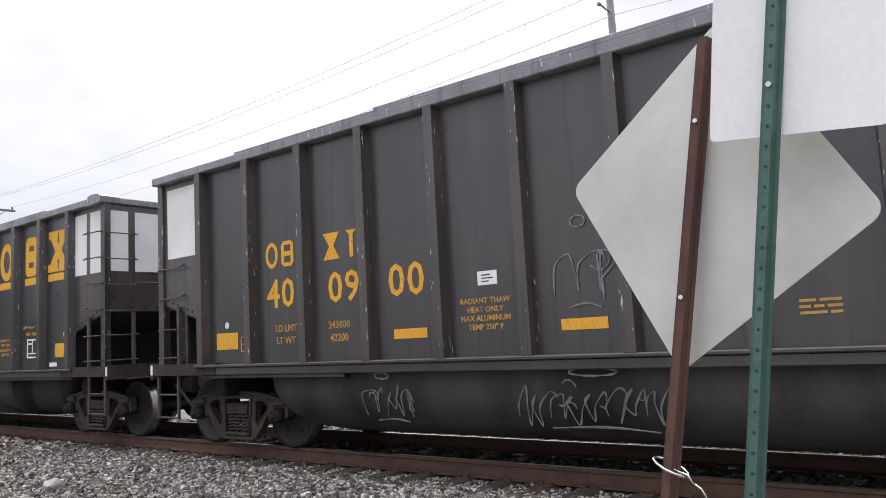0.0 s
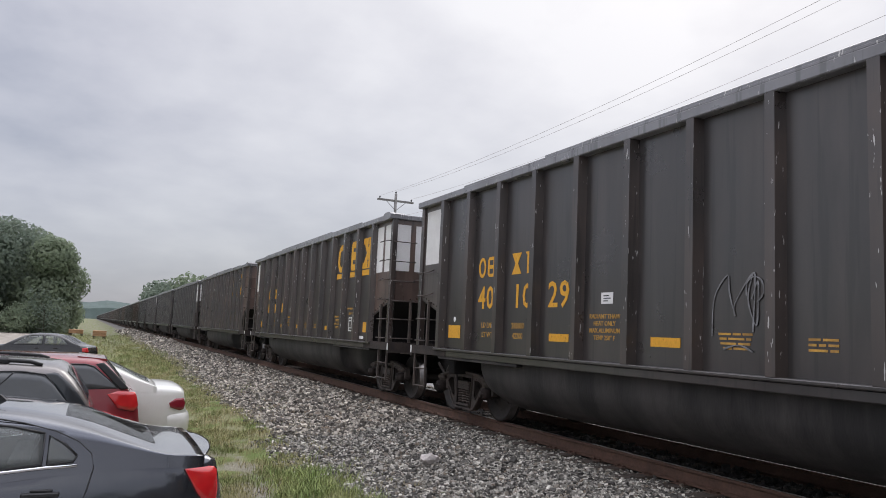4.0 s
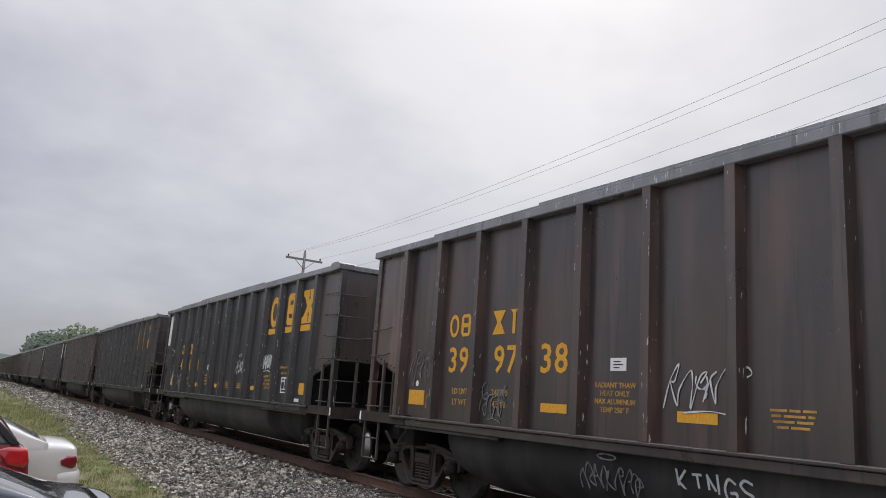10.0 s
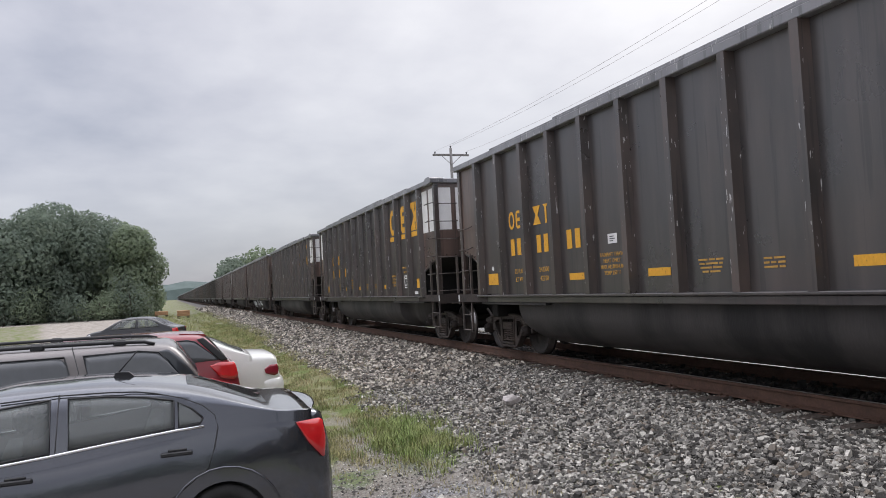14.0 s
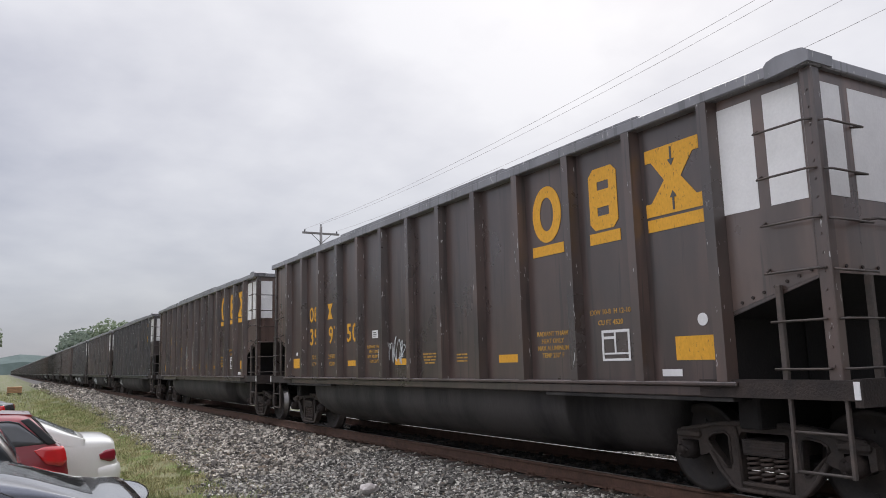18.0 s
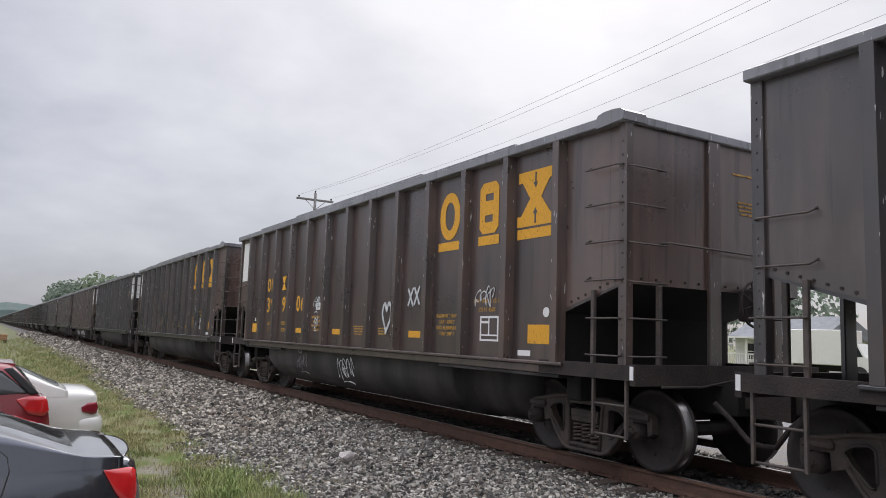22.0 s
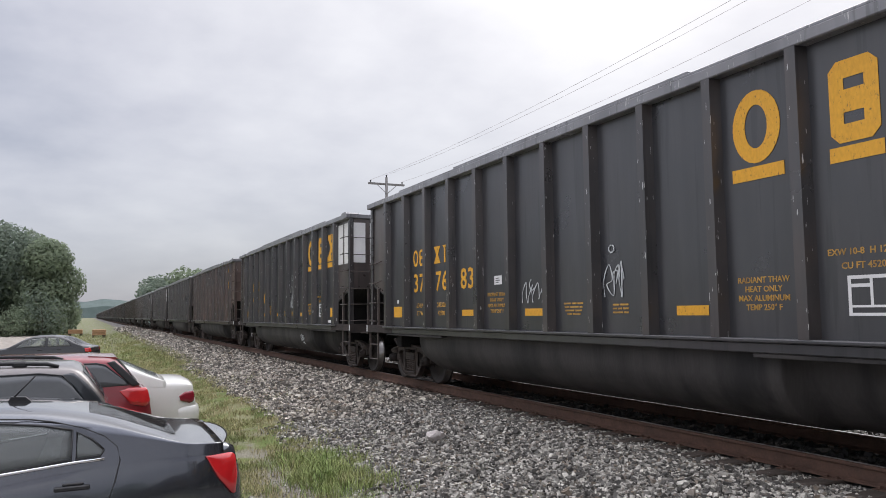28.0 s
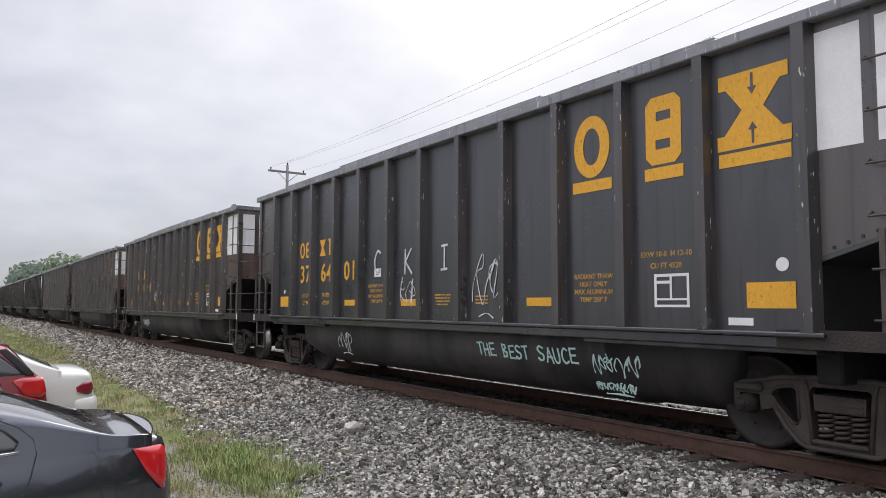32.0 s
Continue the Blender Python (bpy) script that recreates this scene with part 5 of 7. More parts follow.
# words sprayed by hand: wagon, words, x, z, letter height, width of the line, colour
SPRAYED = [(4, "E", BAY[3] + 0.05, 1.66, 0.46, 0.03, 0), (4, "B", BAY[4], 1.84, 0.78, 0.028, 0), (4, "D", BAY[5] + 0.05, 1.88, 0.84, 0.026, 0), (4, "Y", BAY[6] + 0.15, 1.95, 0.5, 0.04, 0), (11, "E", BAY[3] + 0.06, 2.80, 0.86, 0.16, 1), (11, "SO", BAY[4] - 0.16, 2.96, 0.24, 0.019, 0), (11, "LONG", BAY[4] - 0.02, 2.66, 0.25, 0.019, 0), (11, ">", BAY[4] + 0.02, 2.36, 0.20, 0.019, 0),
           (1, "FOAD", 7.0, 0.78, 0.36, 0.03, 0), (1, "BUMMER", 8.72, 0.78, 0.27, 0.034, 0), (-6, "HAUNT", 10.92, 2.06, 0.28, 0.04, 0), (-18, "17", BAY[7] + 0.0, 1.80, 0.55, 0.03, 0), (5, "LEVA", 7.92, 1.80, 0.29, 0.042, 0), (20, "THE", 8.90, 0.80, 0.17, 0.024, 1), (20, "BEST", 9.52, 0.80, 0.17, 0.024, 1), (20, "SAUCE", 10.32, 0.80, 0.18, 0.024, 1), (20, "C", BAY[4] + 0.05, 2.12, 0.36, 0.035, 0), (20, "K", BAY[5] + 0.05, 2.12, 0.38, 0.035, 0),
           (20, "I", BAY[6] + 0.05, 2.12, 0.36, 0.035, 0), (-7, "KINGS", 7.05, 0.82, 0.22, 0.024, 0), (8, "&", BAY[7] + 0.1, 1.72, 0.50, 0.05, 0), (8, "XX", BAY[8], 2.05, 0.26, 0.045, 0)]
STROKES = {
    "Y": [[(0.0, 0.95), (0.3, 0.5), (0.62, 0.62)], [(0.3, 0.5), (0.05, 0.0)]],
    "F": [[(0.6, 1), (0.05, 0.96), (0.0, 0.0)], [(0.03, 0.5), (0.45, 0.55)]], "D": [[(0.02, 0), (0.0, 1), (0.4, 0.88), (0.58, 0.5), (0.42, 0.1), (0.02, 0)]], "M": [[(0, 0), (0.06, 1), (0.3, 0.35), (0.54, 1), (0.6, 0)]],
    "R": [[(0.02, 0), (0.0, 1), (0.42, 0.92), (0.45, 0.62), (0.05, 0.48), (0.56, 0.0)]], "1": [[(0.1, 0.75), (0.3, 1), (0.28, 0)]], "7": [[(0, 0.95), (0.6, 1), (0.25, 0.0)]],
    "T": [[(0, 0.95), (0.62, 1.0)], [(0.32, 0.97), (0.28, 0)]], "H": [[(0.03, 1), (0, 0)], [(0.52, 1), (0.55, 0)], [(0.0, 0.5), (0.55, 0.52)]], "U": [[(0, 1), (0.03, 0.25), (0.25, 0), (0.5, 0.2), (0.54, 1)]],
    "B": [[(0.02, 0), (0.0, 1), (0.35, 0.95), (0.42, 0.75), (0.05, 0.52), (0.48, 0.35), (0.42, 0.05), (0.02, 0)]], "C": [[(0.55, 0.9), (0.3, 1), (0.05, 0.65), (0.06, 0.2), (0.3, 0), (0.55, 0.12)]],
    "K": [[(0.02, 1), (0.0, 0)], [(0.5, 1), (0.04, 0.5), (0.55, 0)]], "I": [[(0.3, 1), (0.28, 0)], [(0.1, 0.98), (0.5, 1.0)], [(0.08, 0), (0.48, 0.02)]],
    "&": [[(0.3, 0), (0.0, 0.55), (0.02, 0.85), (0.18, 0.98), (0.31, 0.75), (0.45, 1.0), (0.62, 0.85), (0.62, 0.5), (0.3, 0)]],
    "E": [[(0.6, 1), (0.05, 0.97), (0.0, 0.02), (0.62, 0.0)], [(0.03, 0.5), (0.5, 0.53)]], "L": [[(0.05, 1), (0.0, 0.05), (0.5, 0.12)]], "V": [[(0, 0.95), (0.28, 0), (0.62, 1)]],
    "A": [[(0, 0), (0.33, 1), (0.62, -0.05)], [(0.12, 0.36), (0.6, 0.34)]], "X": [[(0, 0.95), (0.6, 0)], [(0.58, 1), (0.02, 0.02)]], "N": [[(0, 0), (0.04, 0.95), (0.48, 0.05), (0.55, 1)]],
    "S": [[(0.55, 0.9), (0.25, 1), (0.03, 0.8), (0.2, 0.55), (0.5, 0.4), (0.5, 0.12), (0.22, 0), (0, 0.12)]], "O": [[(0.3, 1), (0.05, 0.75), (0.03, 0.3), (0.28, 0), (0.55, 0.25), (0.56, 0.75), (0.3, 1)]],
    "G": [[(0.55, 0.85), (0.28, 1), (0.03, 0.6), (0.1, 0.15), (0.35, 0), (0.55, 0.2), (0.55, 0.45), (0.33, 0.45)]], ">": [[(-0.9, 0.1), (1.1, 0.6)], [(0.55, 1), (1.12, 0.6), (0.6, 0.0)]],
}
LIMITS = {6: ("243700", "42300"), -5: ("243100", "42900"), 0: ("243400", "42600"), 11: ("243200", "42800")}
FLIP = Matrix.Translation((LEN, 0, 0)) @ Matrix.Diagonal((-1, 1, 1, 1))
WAGON_OBJECTS, WHEELSETS = {}, []


def repaint(ob, mat):
    ob.material_slots[0].link = "OBJECT"
    ob.material_slots[0].material = mat
    return ob


def mirrored(key):
    """The same mesh turned end for end, kept facing outwards."""
    if ("flip", key) not in W:
        me = W[key].copy()
        me.transform(FLIP)
        me.flip_normals()
        W[("flip", key)] = me
    return W[("flip", key)]


def build_wagon(k):
    known = k in WAGONS
    rng = random.Random(100 + k)
    number, rear_white, fore_white, tone, tags = WAGONS.get(k, ("", rng.random() < 0.5, rng.random() < 0.6, rng.choice((0, 0, 1, 1)), ()))
    paint, post_paint = PAINTS[tone]
    look_word = ("black", "dark grey-brown", "dark brown", "rusty brown", "jet-black", "brown-black")[tone]
    ends = "white-panelled ends" if rear_white and fore_white else "one white-panelled end" if rear_white or fore_white else "plain dark ends"
    label = "%s ribbed coal wagon with %s%s" % (look_word, ends, " and sprayed tags" if tags else "")
    car = thing("coal_wagon", pose(train_x(0) - PITCH * k, YC, 0), label, "wagon", "coal wagons of the train")
    WAGON_OBJECTS[k] = car

    def add(name, key, m=None, mat=None, lab=""):
        ob = link_part(name, W[key] if not isinstance(key, bpy.types.Mesh) else key, car, m, lab)
        return repaint(ob, mat) if mat else ob

    add("side_sheet", "sheet", mat=paint)
    add("side_sheet", "sheet", Matrix.Translation((LEN, 0, 0)) @ pose(0, 0, 0, 0, 0, 180), paint)
    add("end_sheet", "end_sheet", mat=M_ENDRUST if 0 < tone < 4 else M_ENDDARK, lab="rust-brown end sheet" if 0 < tone < 4 else "sooty brown end sheet")
    add("end_sheet", mirrored("end_sheet"), mat=paint)
    add("slope_sheet", "slope_sheet")
    add("slope_sheet", mirrored("slope_sheet"))
    add("floor_sheet", "floor_sheet")
    add("top_rim", "rim", lab="worn steel rim with sky sheen in its grey")
    add("tub", "tub", lab="dull round-bottomed tub")
    add("side_sill", "sill", mat=paint)
    y = -SIDE - 0.002
    if known:
        for x in POSTS:
            add("side_post", "post", pose(x, -SIDE, 0), post_paint)
    else:
        tagged(add("side_posts", "far_posts", None, post_paint), kind="stuff")
    for flip in (False, True):
        def end(name, key, mat=None, lab=""):
            return add(name, mirrored(key) if flip else key, None, mat, lab)

        end("end_platform", "deck")
        end("centre_sill", "stub")
        end("corner_post", "corner", post_paint)
        if known:
            end("corner_sheet", "corner_sheet", M_ENDRUST if 0 < tone < 4 else M_ENDDARK, "rust-brown corner sheet" if 0 < tone < 4 else "sooty brown corner sheet")
            end("side_ladder", "rear_ladder" if flip else "ladder")
            tagged(end("riveted_seam", "riveted_seam"), kind="stuff")
            end("end_ladder", "end_ladder")
            end("end_stake", "end_stake", post_paint)
            end("step", "step")
            end("coupler", "coupler")
            end("sill_flange", "flange")
            end("corner_plate", "corner_plate", None, "small white corner plate")
    if known:
        add("corner_cap", "cap", Matrix.Translation((LEN - 0.40, 0, 0)))
        add("brake_wheel", "brake_wheel")
        add("hand_rail", "hand_rail")
        for z in (2.10, 2.52, 2.94, 3.36):
            add("grab_iron", "grab", pose(0, 0, z))
            add("grab_iron", "end_grab", pose(0, 0, z))
        for z in (2.12, 2.55):
            add("grab_iron", mirrored("grab"), pose(0, 0, z))
    # trucks
    for xc in TRUCKS:
        if known:
            truck = new("truck")
            truck.parent, truck.matrix_basis = car, pose(xc, 0, 0)
            link_part("side_frame", W["side_frame"], truck)
            link_part("side_frame", W["side_frame"], truck, Matrix.Translation((0, 2.0, 0)))
            link_part("truck_bolster", W["truck_bolster"], truck)
            link_part("brake_beam", W["brake_beam"], truck)
            for sx in (-0.15, 0.0, 0.15):
                link_part("spring", W["spring"], truck, pose(sx, -1.0, 0), "rusty coil spring")
            for sx in (-0.89, 0.89):
                link_part("bearing_cap", W["bearing_cap"], truck, pose(sx, 0, WHEEL_R))
                ws = link_part("wheelset", W["wheelset"], truck, pose(sx, 0, WHEEL_R), "steel wheels with bright treads")
                WHEELSETS.append((k, xc + sx, ws))
        else:
            add("side_frame", "side_frame", pose(xc, 0, 0))
            for sx in (-0.89, 0.89):
                add("wheelset", "wheelset", pose(xc + sx, 0, WHEEL_R))
    # white end panels
    if rear_white:
        add("end_panel", "white_rear", pose(0.62, y, 3.22), M_CREAM if k == 18 else None, "cream painted panel" if k == 18 else "white painted panel")
    if fore_white:
        add("end_panel", "white_a", pose(LEN - 0.87, y, 3.22), lab="white painted panel")
        add("end_panel", "white_b", pose(LEN - 0.36, y, 3.22), lab="white painted panel")
        if known:
            xe = LEN - 0.06
            add("end_panel", "end_white_a", pose(xe, -1.30, 3.22), lab="white painted panel")
            add("end_panel", "end_white_b", pose(xe, -0.62, 3.22), lab="white painted panel")
            add("end_panel", "end_white_c", pose(xe, 0.45, 3.22), lab="white painted panel")
            for i in range(3):
                add("end_stencil", "lines2", pose(xe + 0.006, 0.42, 3.50 - 0.24 * i, 0, 0, 90), M_FAINT)
    elif known:
        for i, key in enumerate(("lines4", "lines3")):
            tagged(add("end_stencil", key, pose(LEN - 0.054, 0.55, 3.50 - 0.34 * i, 0, 0, 90)), kind="stuff")
    # emblem and reflective plates
    for key, bar, bay in (("ring", "bar_c", 9), ("block", "bar_s", 10), ("waist", "bar_x", 11)):
        add("emblem", key, pose(BAY[bay], y, 3.22))
        add("emblem_bar", bar, pose(BAY[bay], y, 2.765))
    if not known:
        return car
    add("emblem_arrows", "arrows", pose(BAY[11], y - 0.001, 3.22))
    for bay, key, dx in ((3, "plate", 0.05), (5, "plate", 0.05), (8, "plate", 0.1)):
        add("reflective_plate", key, pose(BAY[bay] + dx, y, 1.44), lab="yellow reflective plate")
    add("reflective_plate", "plate_rear", pose(BAY[0] - 0.05, y, 1.47), lab="yellow reflective plate")
    add("reflective_plate", "plate_end", pose(BAY[11] + 0.13, y, 1.49), lab="yellow reflective plate")
    add("reflector_disc", "dot", pose(BAY[11] + 0.25, y, 1.76))
    add("reflector_disc", "dot", Matrix.Translation((BAY[0] - 0.05, y, 1.68)) @ Matrix.Scale(0.7, 4))
    add("small_tag", "small_tag", pose(BAY[11] - 0.18, y, 1.25), lab="small white plate")
    card = add("paper_tag", "tag", pose(BAY[4] + 0.05, y, 1.95), lab="white service card")
    tagged(link_part("print", W["card_print"], card, pose(0, -0.0045, 0.03), "rows of small dark print"), kind="stuff")
    add("stencil_box", "stencil_box", pose(BAY[10] + 0.07, y, 1.54))
    tagged(add("stencil", "lines3", pose(BAY[6], y, 1.55)), kind="stuff")
    tagged(add("stencil", "lines2", pose(BAY[7] - 0.06, y, 1.52)), kind="stuff")
    for bay, z in ((4, 1.78), (9, 1.78)):
        for i, words in enumerate(("RADIANT THAW", "HEAT ONLY", "MAX ALUMINUM", "TEMP 250\u00b0 F")):
            tagged(add("stencil", glyphs(words, 0.080, M_STENCIL), pose(BAY[bay], y, z - 0.08 - 0.088 * i)), kind="stuff")
    for i, words in enumerate(("EXW 10-8  H 12-10", "CU FT 4520")):
        tagged(add("stencil", glyphs(words, 0.080, M_STENCIL), pose(BAY[10], y, 1.90 - 0.12 * i)), kind="stuff")
    for i, words in enumerate(("LD LMT", "LT WT")):
        tagged(add("stencil", glyphs(words, 0.12, M_STENCIL), pose(BAY[1] + 0.10, y, 1.55 - 0.15 * i)), kind="stuff")
        tagged(add("stencil", glyphs(LIMITS.get(k, ("243800", "42200") if number[:2] == "40" else ("243300", "42700"))[i], 0.12, M_STENCIL), pose(BAY[2], y, 1.55 - 0.15 * i)), kind="stuff")
    wide = 0.08 if number[:1] == "4" or number[:2] == "39" else 0.0
    for bay, key, dx in ((1, "mark_ring", -0.13), (1, "mark_block", 0.17), (2, "mark_waist", -0.16), (2, "mark_bar", 0.17)):
        add("road_mark", key, pose(BAY[bay] + dx + (wide if bay == 2 else 0), y, 2.52))
    for i in range(3):
        if number:
            for j in range(2):
                add("road_number", glyphs(number[2 * i + j], 0.50, M_YELLOW), pose(BAY[1 + i] + 0.02 + (wide if i == 1 else 0) - 0.138 + 0.276 * j, y, 1.86))
        else:
            for dx in (-0.13, 0.13):
                add("road_number", "digit_bar", pose(BAY[1 + i] + dx, y, 2.03))
    for wk, words, x, z, h, thick, c in SPRAYED:
        if wk == k:
            add("graffiti", sprayed(words, h, thick, (M_CHALK, M_AQUA, M_SPRAYBLACK, M_FAINT)[c]), pose(x, -1.456, z, 17) if z < 1 else pose(x, y - 0.004, z), lab="sprayed letters")
    add("card_frame", "card_frame", pose(BAY[0] + 0.40, y, 1.42), lab="empty card holder")
    for n, (x, z, w, h, c) in enumerate(tags):
        if z < 1:
            add("graffiti", scribble(1000 + 31 * k + n, w, h, (M_CHALK, M_AQUA, M_SPRAYBLACK, M_FAINT)[c]), pose(x, -1.452, z, 17), lab="sprayed tag on the tub")
        else:
            add("graffiti", scribble(1000 + 31 * k + n, w, h, (M_CHALK, M_AQUA, M_SPRAYBLACK, M_FAINT)[c]), pose(x, y - 0.006, z), lab="sprayed tag")
    return car


def build_train():
    wagon_meshes()
    card_frame_mesh()
    for k in range(-22, 62):
        build_wagon(k)


# ---- parked cars: local y runs from the tail (0) towards the nose (-length), x is across, z from the ground ----
def interp(table, s):
    """A smooth curve through the table that never swings past its values."""
    if s <= table[0][0]:
        return table[0][1]
    if s >= table[-1][0]:
        return table[-1][1]
    i = next(n for n in range(len(table) - 1) if s <= table[n + 1][0])

    def grade(n):
        return (table[n + 1][1] - table[n][1]) / (table[n + 1][0] - table[n][0])

    def slope(n):
        if n == 0 or n == len(table) - 1:
            return grade(min(n, len(table) - 2))
        p, q = grade(n - 1), grade(n)
        return 0.0 if p * q <= 0 else 2 * p * q / (p + q)

    h = table[i + 1][0] - table[i][0]
    t = (s - table[i][0]) / h
    return (table[i][1] * (1 + 2 * t) * (1 - t) ** 2 + h * slope(i) * t * (1 - t) ** 2
            + table[i + 1][1] * t * t * (3 - 2 * t) + h * slope(i + 1) * t * t * (t - 1))


class Shape:
    """Side profile tables, all along s from the tail: shoulder line, roof line, half widths, wheels."""

    def __init__(self, length, half, wheels, wheel_r, shoulder, roof, cabin, bottom=0.22, tuck=0.86, plan=None, crown=0.028, deck=0.03, barrel=0.060, gap=0.06):
        self.length, self.half, self.wheels, self.wheel_r = length, half, wheels, wheel_r
        self.shoulder, self.roof, self.cabin, self.bottom, self.tuck = shoulder, roof, cabin, bottom, tuck
        self.crown = crown if isinstance(crown, list) else [(0, crown), (length, crown)]
        self.deck, self.barrel, self.gap = deck, barrel, gap
        self.seats = (1.30, 2.25)
        self.plan = plan or [(0, 0.80), (0.10, 0.90), (0.35, 0.98), (0.9, 1.0), (length - 1.0, 1.0), (length - 0.35, 0.93), (length - 0.08, 0.78), (length, 0.66)]

    def width(self, s, z):
        """The half width of the outer skin at s and height z."""
        w = self.half * interp(self.plan, s)
        sh = interp(self.shoulder, s)
        if z <= sh:
            t = (z - self.bottom) / max(0.1, sh - self.bottom)
            t = min(1, max(0, t))
            return w * (1 - self.barrel * ((t - 0.42) / 0.58) ** 2 if t > 0.42 else 1 - 0.05 * ((0.42 - t) / 0.42) ** 2)
        roof = max(interp(self.roof, s), sh + 0.02)
        t = min(1.0, (z - sh) / max(0.15, 0.50))
        return w * (1 - self.barrel) - self.half * (0.955 - self.tuck) * t

    def side_point(self, s, z, out=0.0, side=1):
        return Vector((side * (self.width(s, z) + out), -s, z))


def body_mesh(sh, mat):
    bm = bmesh.new()
    stations = sorted(set([round(0.06 * i, 3) for i in range(int(sh.length / 0.06) + 1)] + [sh.length]))
    rings = []
    for s in stations:
        top = interp(sh.shoulder, s)
        zb = sh.bottom + (0.10 if s < 0.15 or s > sh.length - 0.15 else 0.0)
        for wc in sh.wheels:
            d = abs(s - wc)
            if d < sh.wheel_r + sh.gap:
                zb = max(zb, sh.wheel_r + math.sqrt((sh.wheel_r + sh.gap) ** 2 - d * d))
        zb = min(zb, top - 0.10)
        zs = [zb + (top - zb) * t for t in (0, 0.25, 0.5, 0.72, 0.85, 0.93)]
        edge = [(sh.width(s, z), z) for z in zs]
        w = edge[-1][0]
        edge += [(w - 0.025, top - 0.014), (w - 0.075, top + 0.006), (w - 0.15, top + 0.7 * sh.deck), (w - 0.24, top + sh.deck), (0.0, top + 1.3 * sh.deck)]
        ring = [bm.verts.new((x, -s, z)) for x, z in edge] + [bm.verts.new((-x, -s, z)) for x, z in edge[-2::-1]]
        rings.append(ring)
    for a, b in zip(rings, rings[1:]):
        for i in range(len(a) - 1):
            bm.faces.new((a[i], a[i + 1], b[i + 1], b[i])).smooth = True
    for r in (rings[0], rings[-1]):
        bm.faces.new(r).smooth = True
    bmesh.ops.recalc_face_normals(bm, faces=bm.faces)
    return mesh_of("body", bm, mat)


def cabin_mesh(sh, mat, openings=()):
    """The cabin's shell; each opening is an outline in s and z that goes through both sides."""
    s0, s1 = sh.cabin
    bm = bmesh.new()
    rings = []
    n = 48
    for i in range(n + 1):
        s = s0 + (s1 - s0) * i / n
        lo, hi = interp(sh.shoulder, s), interp(sh.roof, s)
        hi = max(hi, lo + 0.012)
        zs = [lo - 0.07, lo] + [lo + (hi - lo) * t for t in (0.3, 0.6, 0.82)]
        edge = [(sh.width(s, z) + 0.003, z) for z in zs]
        w = edge[-1][0]
        edge += [(w - 0.045, hi - 0.022 * min(1, (hi - lo) * 4)), (w - 0.13, hi), (w * 0.5, hi + 0.7 * interp(sh.crown, s)), (0, hi + interp(sh.crown, s))]
        rings.append([bm.verts.new((x, -s, z)) for x, z in edge] + [bm.verts.new((-x, -s, z)) for x, z in edge[-2::-1]])
    for a, b in zip(rings, rings[1:]):
        for i in range(len(a) - 1):
            bm.faces.new((a[i], a[i + 1], b[i + 1], b[i])).smooth = True
    for r in (rings[0], rings[-1]):
        bm.faces.new(r)
    bmesh.ops.recalc_face_normals(bm, faces=bm.faces)
    for outline in openings:
        edges = list(zip(outline, outline[1:] + outline[:1]))
        area = sum(a[0] * b[1] - b[0] * a[1] for a, b in edges)
        turn = 1 if area > 0 else -1
        a0, a1 = min(q[0] for q in outline) - 0.09, max(q[0] for q in outline) + 0.09
        for (sa, za), (sb, zb) in edges:
            flank = [f for f in bm.faces if abs(f.normal.x) > 0.8 and a0 < -f.calc_center_median().y < a1]
            geom = set(flank)
            for f in flank:
                geom.update(f.verts)
                geom.update(f.edges)
            bmesh.ops.bisect_plane(bm, geom=list(geom), plane_co=(0, -sa, za), plane_no=(0, -(zb - za), -(sb - sa)), dist=1e-5)
        gone = []
        for f in bm.faces:
            c = f.calc_center_median()
            if abs(c.x) > 0.5 * sh.half and all(turn * ((sb - sa) * (c.z - za) - (zb - za) * (-c.y - sa)) > 0 for (sa, za), (sb, zb) in edges):
                gone.append(f)
        bmesh.ops.delete(bm, geom=gone, context="FACES")
    return mesh_of("cabin", bm, mat)


def skin_panel(sh, outline, mat, name, out=0.004, thick=0.006, side=1, n=14):
    """A pane or lamp that follows the skin: outline points (s, z) in order, filled by strips between its top and bottom edge."""
    bm = bmesh.new()
    ss = [p[0] for p in outline]
    a, b = min(ss), max(ss)

    def cut(s):
        zs = []
        for (sa, za), (sb, zb) in zip(outline, outline[1:] + outline[:1]):
            if min(sa, sb) <= s <= max(sa, sb) and sa != sb:
                zs.append(za + (zb - za) * (s - sa) / (sb - sa))
        return min(zs), max(zs)

    grid = []
    for i in range(n + 1):
        s = a + (b - a) * (0.004 + 0.992 * i / n)
        lo, hi = cut(s)
        grid.append([(bm.verts.new(sh.side_point(s, lo + (hi - lo) * j / 4, out + thick, side)), bm.verts.new(sh.side_point(s, lo + (hi - lo) * j / 4, out - 0.03, side))) for j in range(5)])
    for c, d in zip(grid, grid[1:]):
        for j in range(4):
            bm.faces.new((c[j][0], c[j + 1][0], d[j + 1][0], d[j][0])).smooth = True
    rim = [g[0] for g in grid] + [grid[-1][j] for j in range(1, 5)] + [g[4] for g in grid[-2::-1]] + [grid[0][j] for j in range(3, 0, -1)]
    for p, q in zip(rim, rim[1:] + rim[:1]):
        bm.faces.new((p[0], q[0], q[1], p[1]))
    bmesh.ops.recalc_face_normals(bm, faces=bm.faces)
    return mesh_of(name, bm, mat)


def skin_strip(sh, points, r, mat, name, out=0.004, side=1):
    bm = bmesh.new()
    tube(bm, [sh.side_point(s, z, out, side) for s, z in points], r, 5)
    return mesh_of(name, bm, mat)


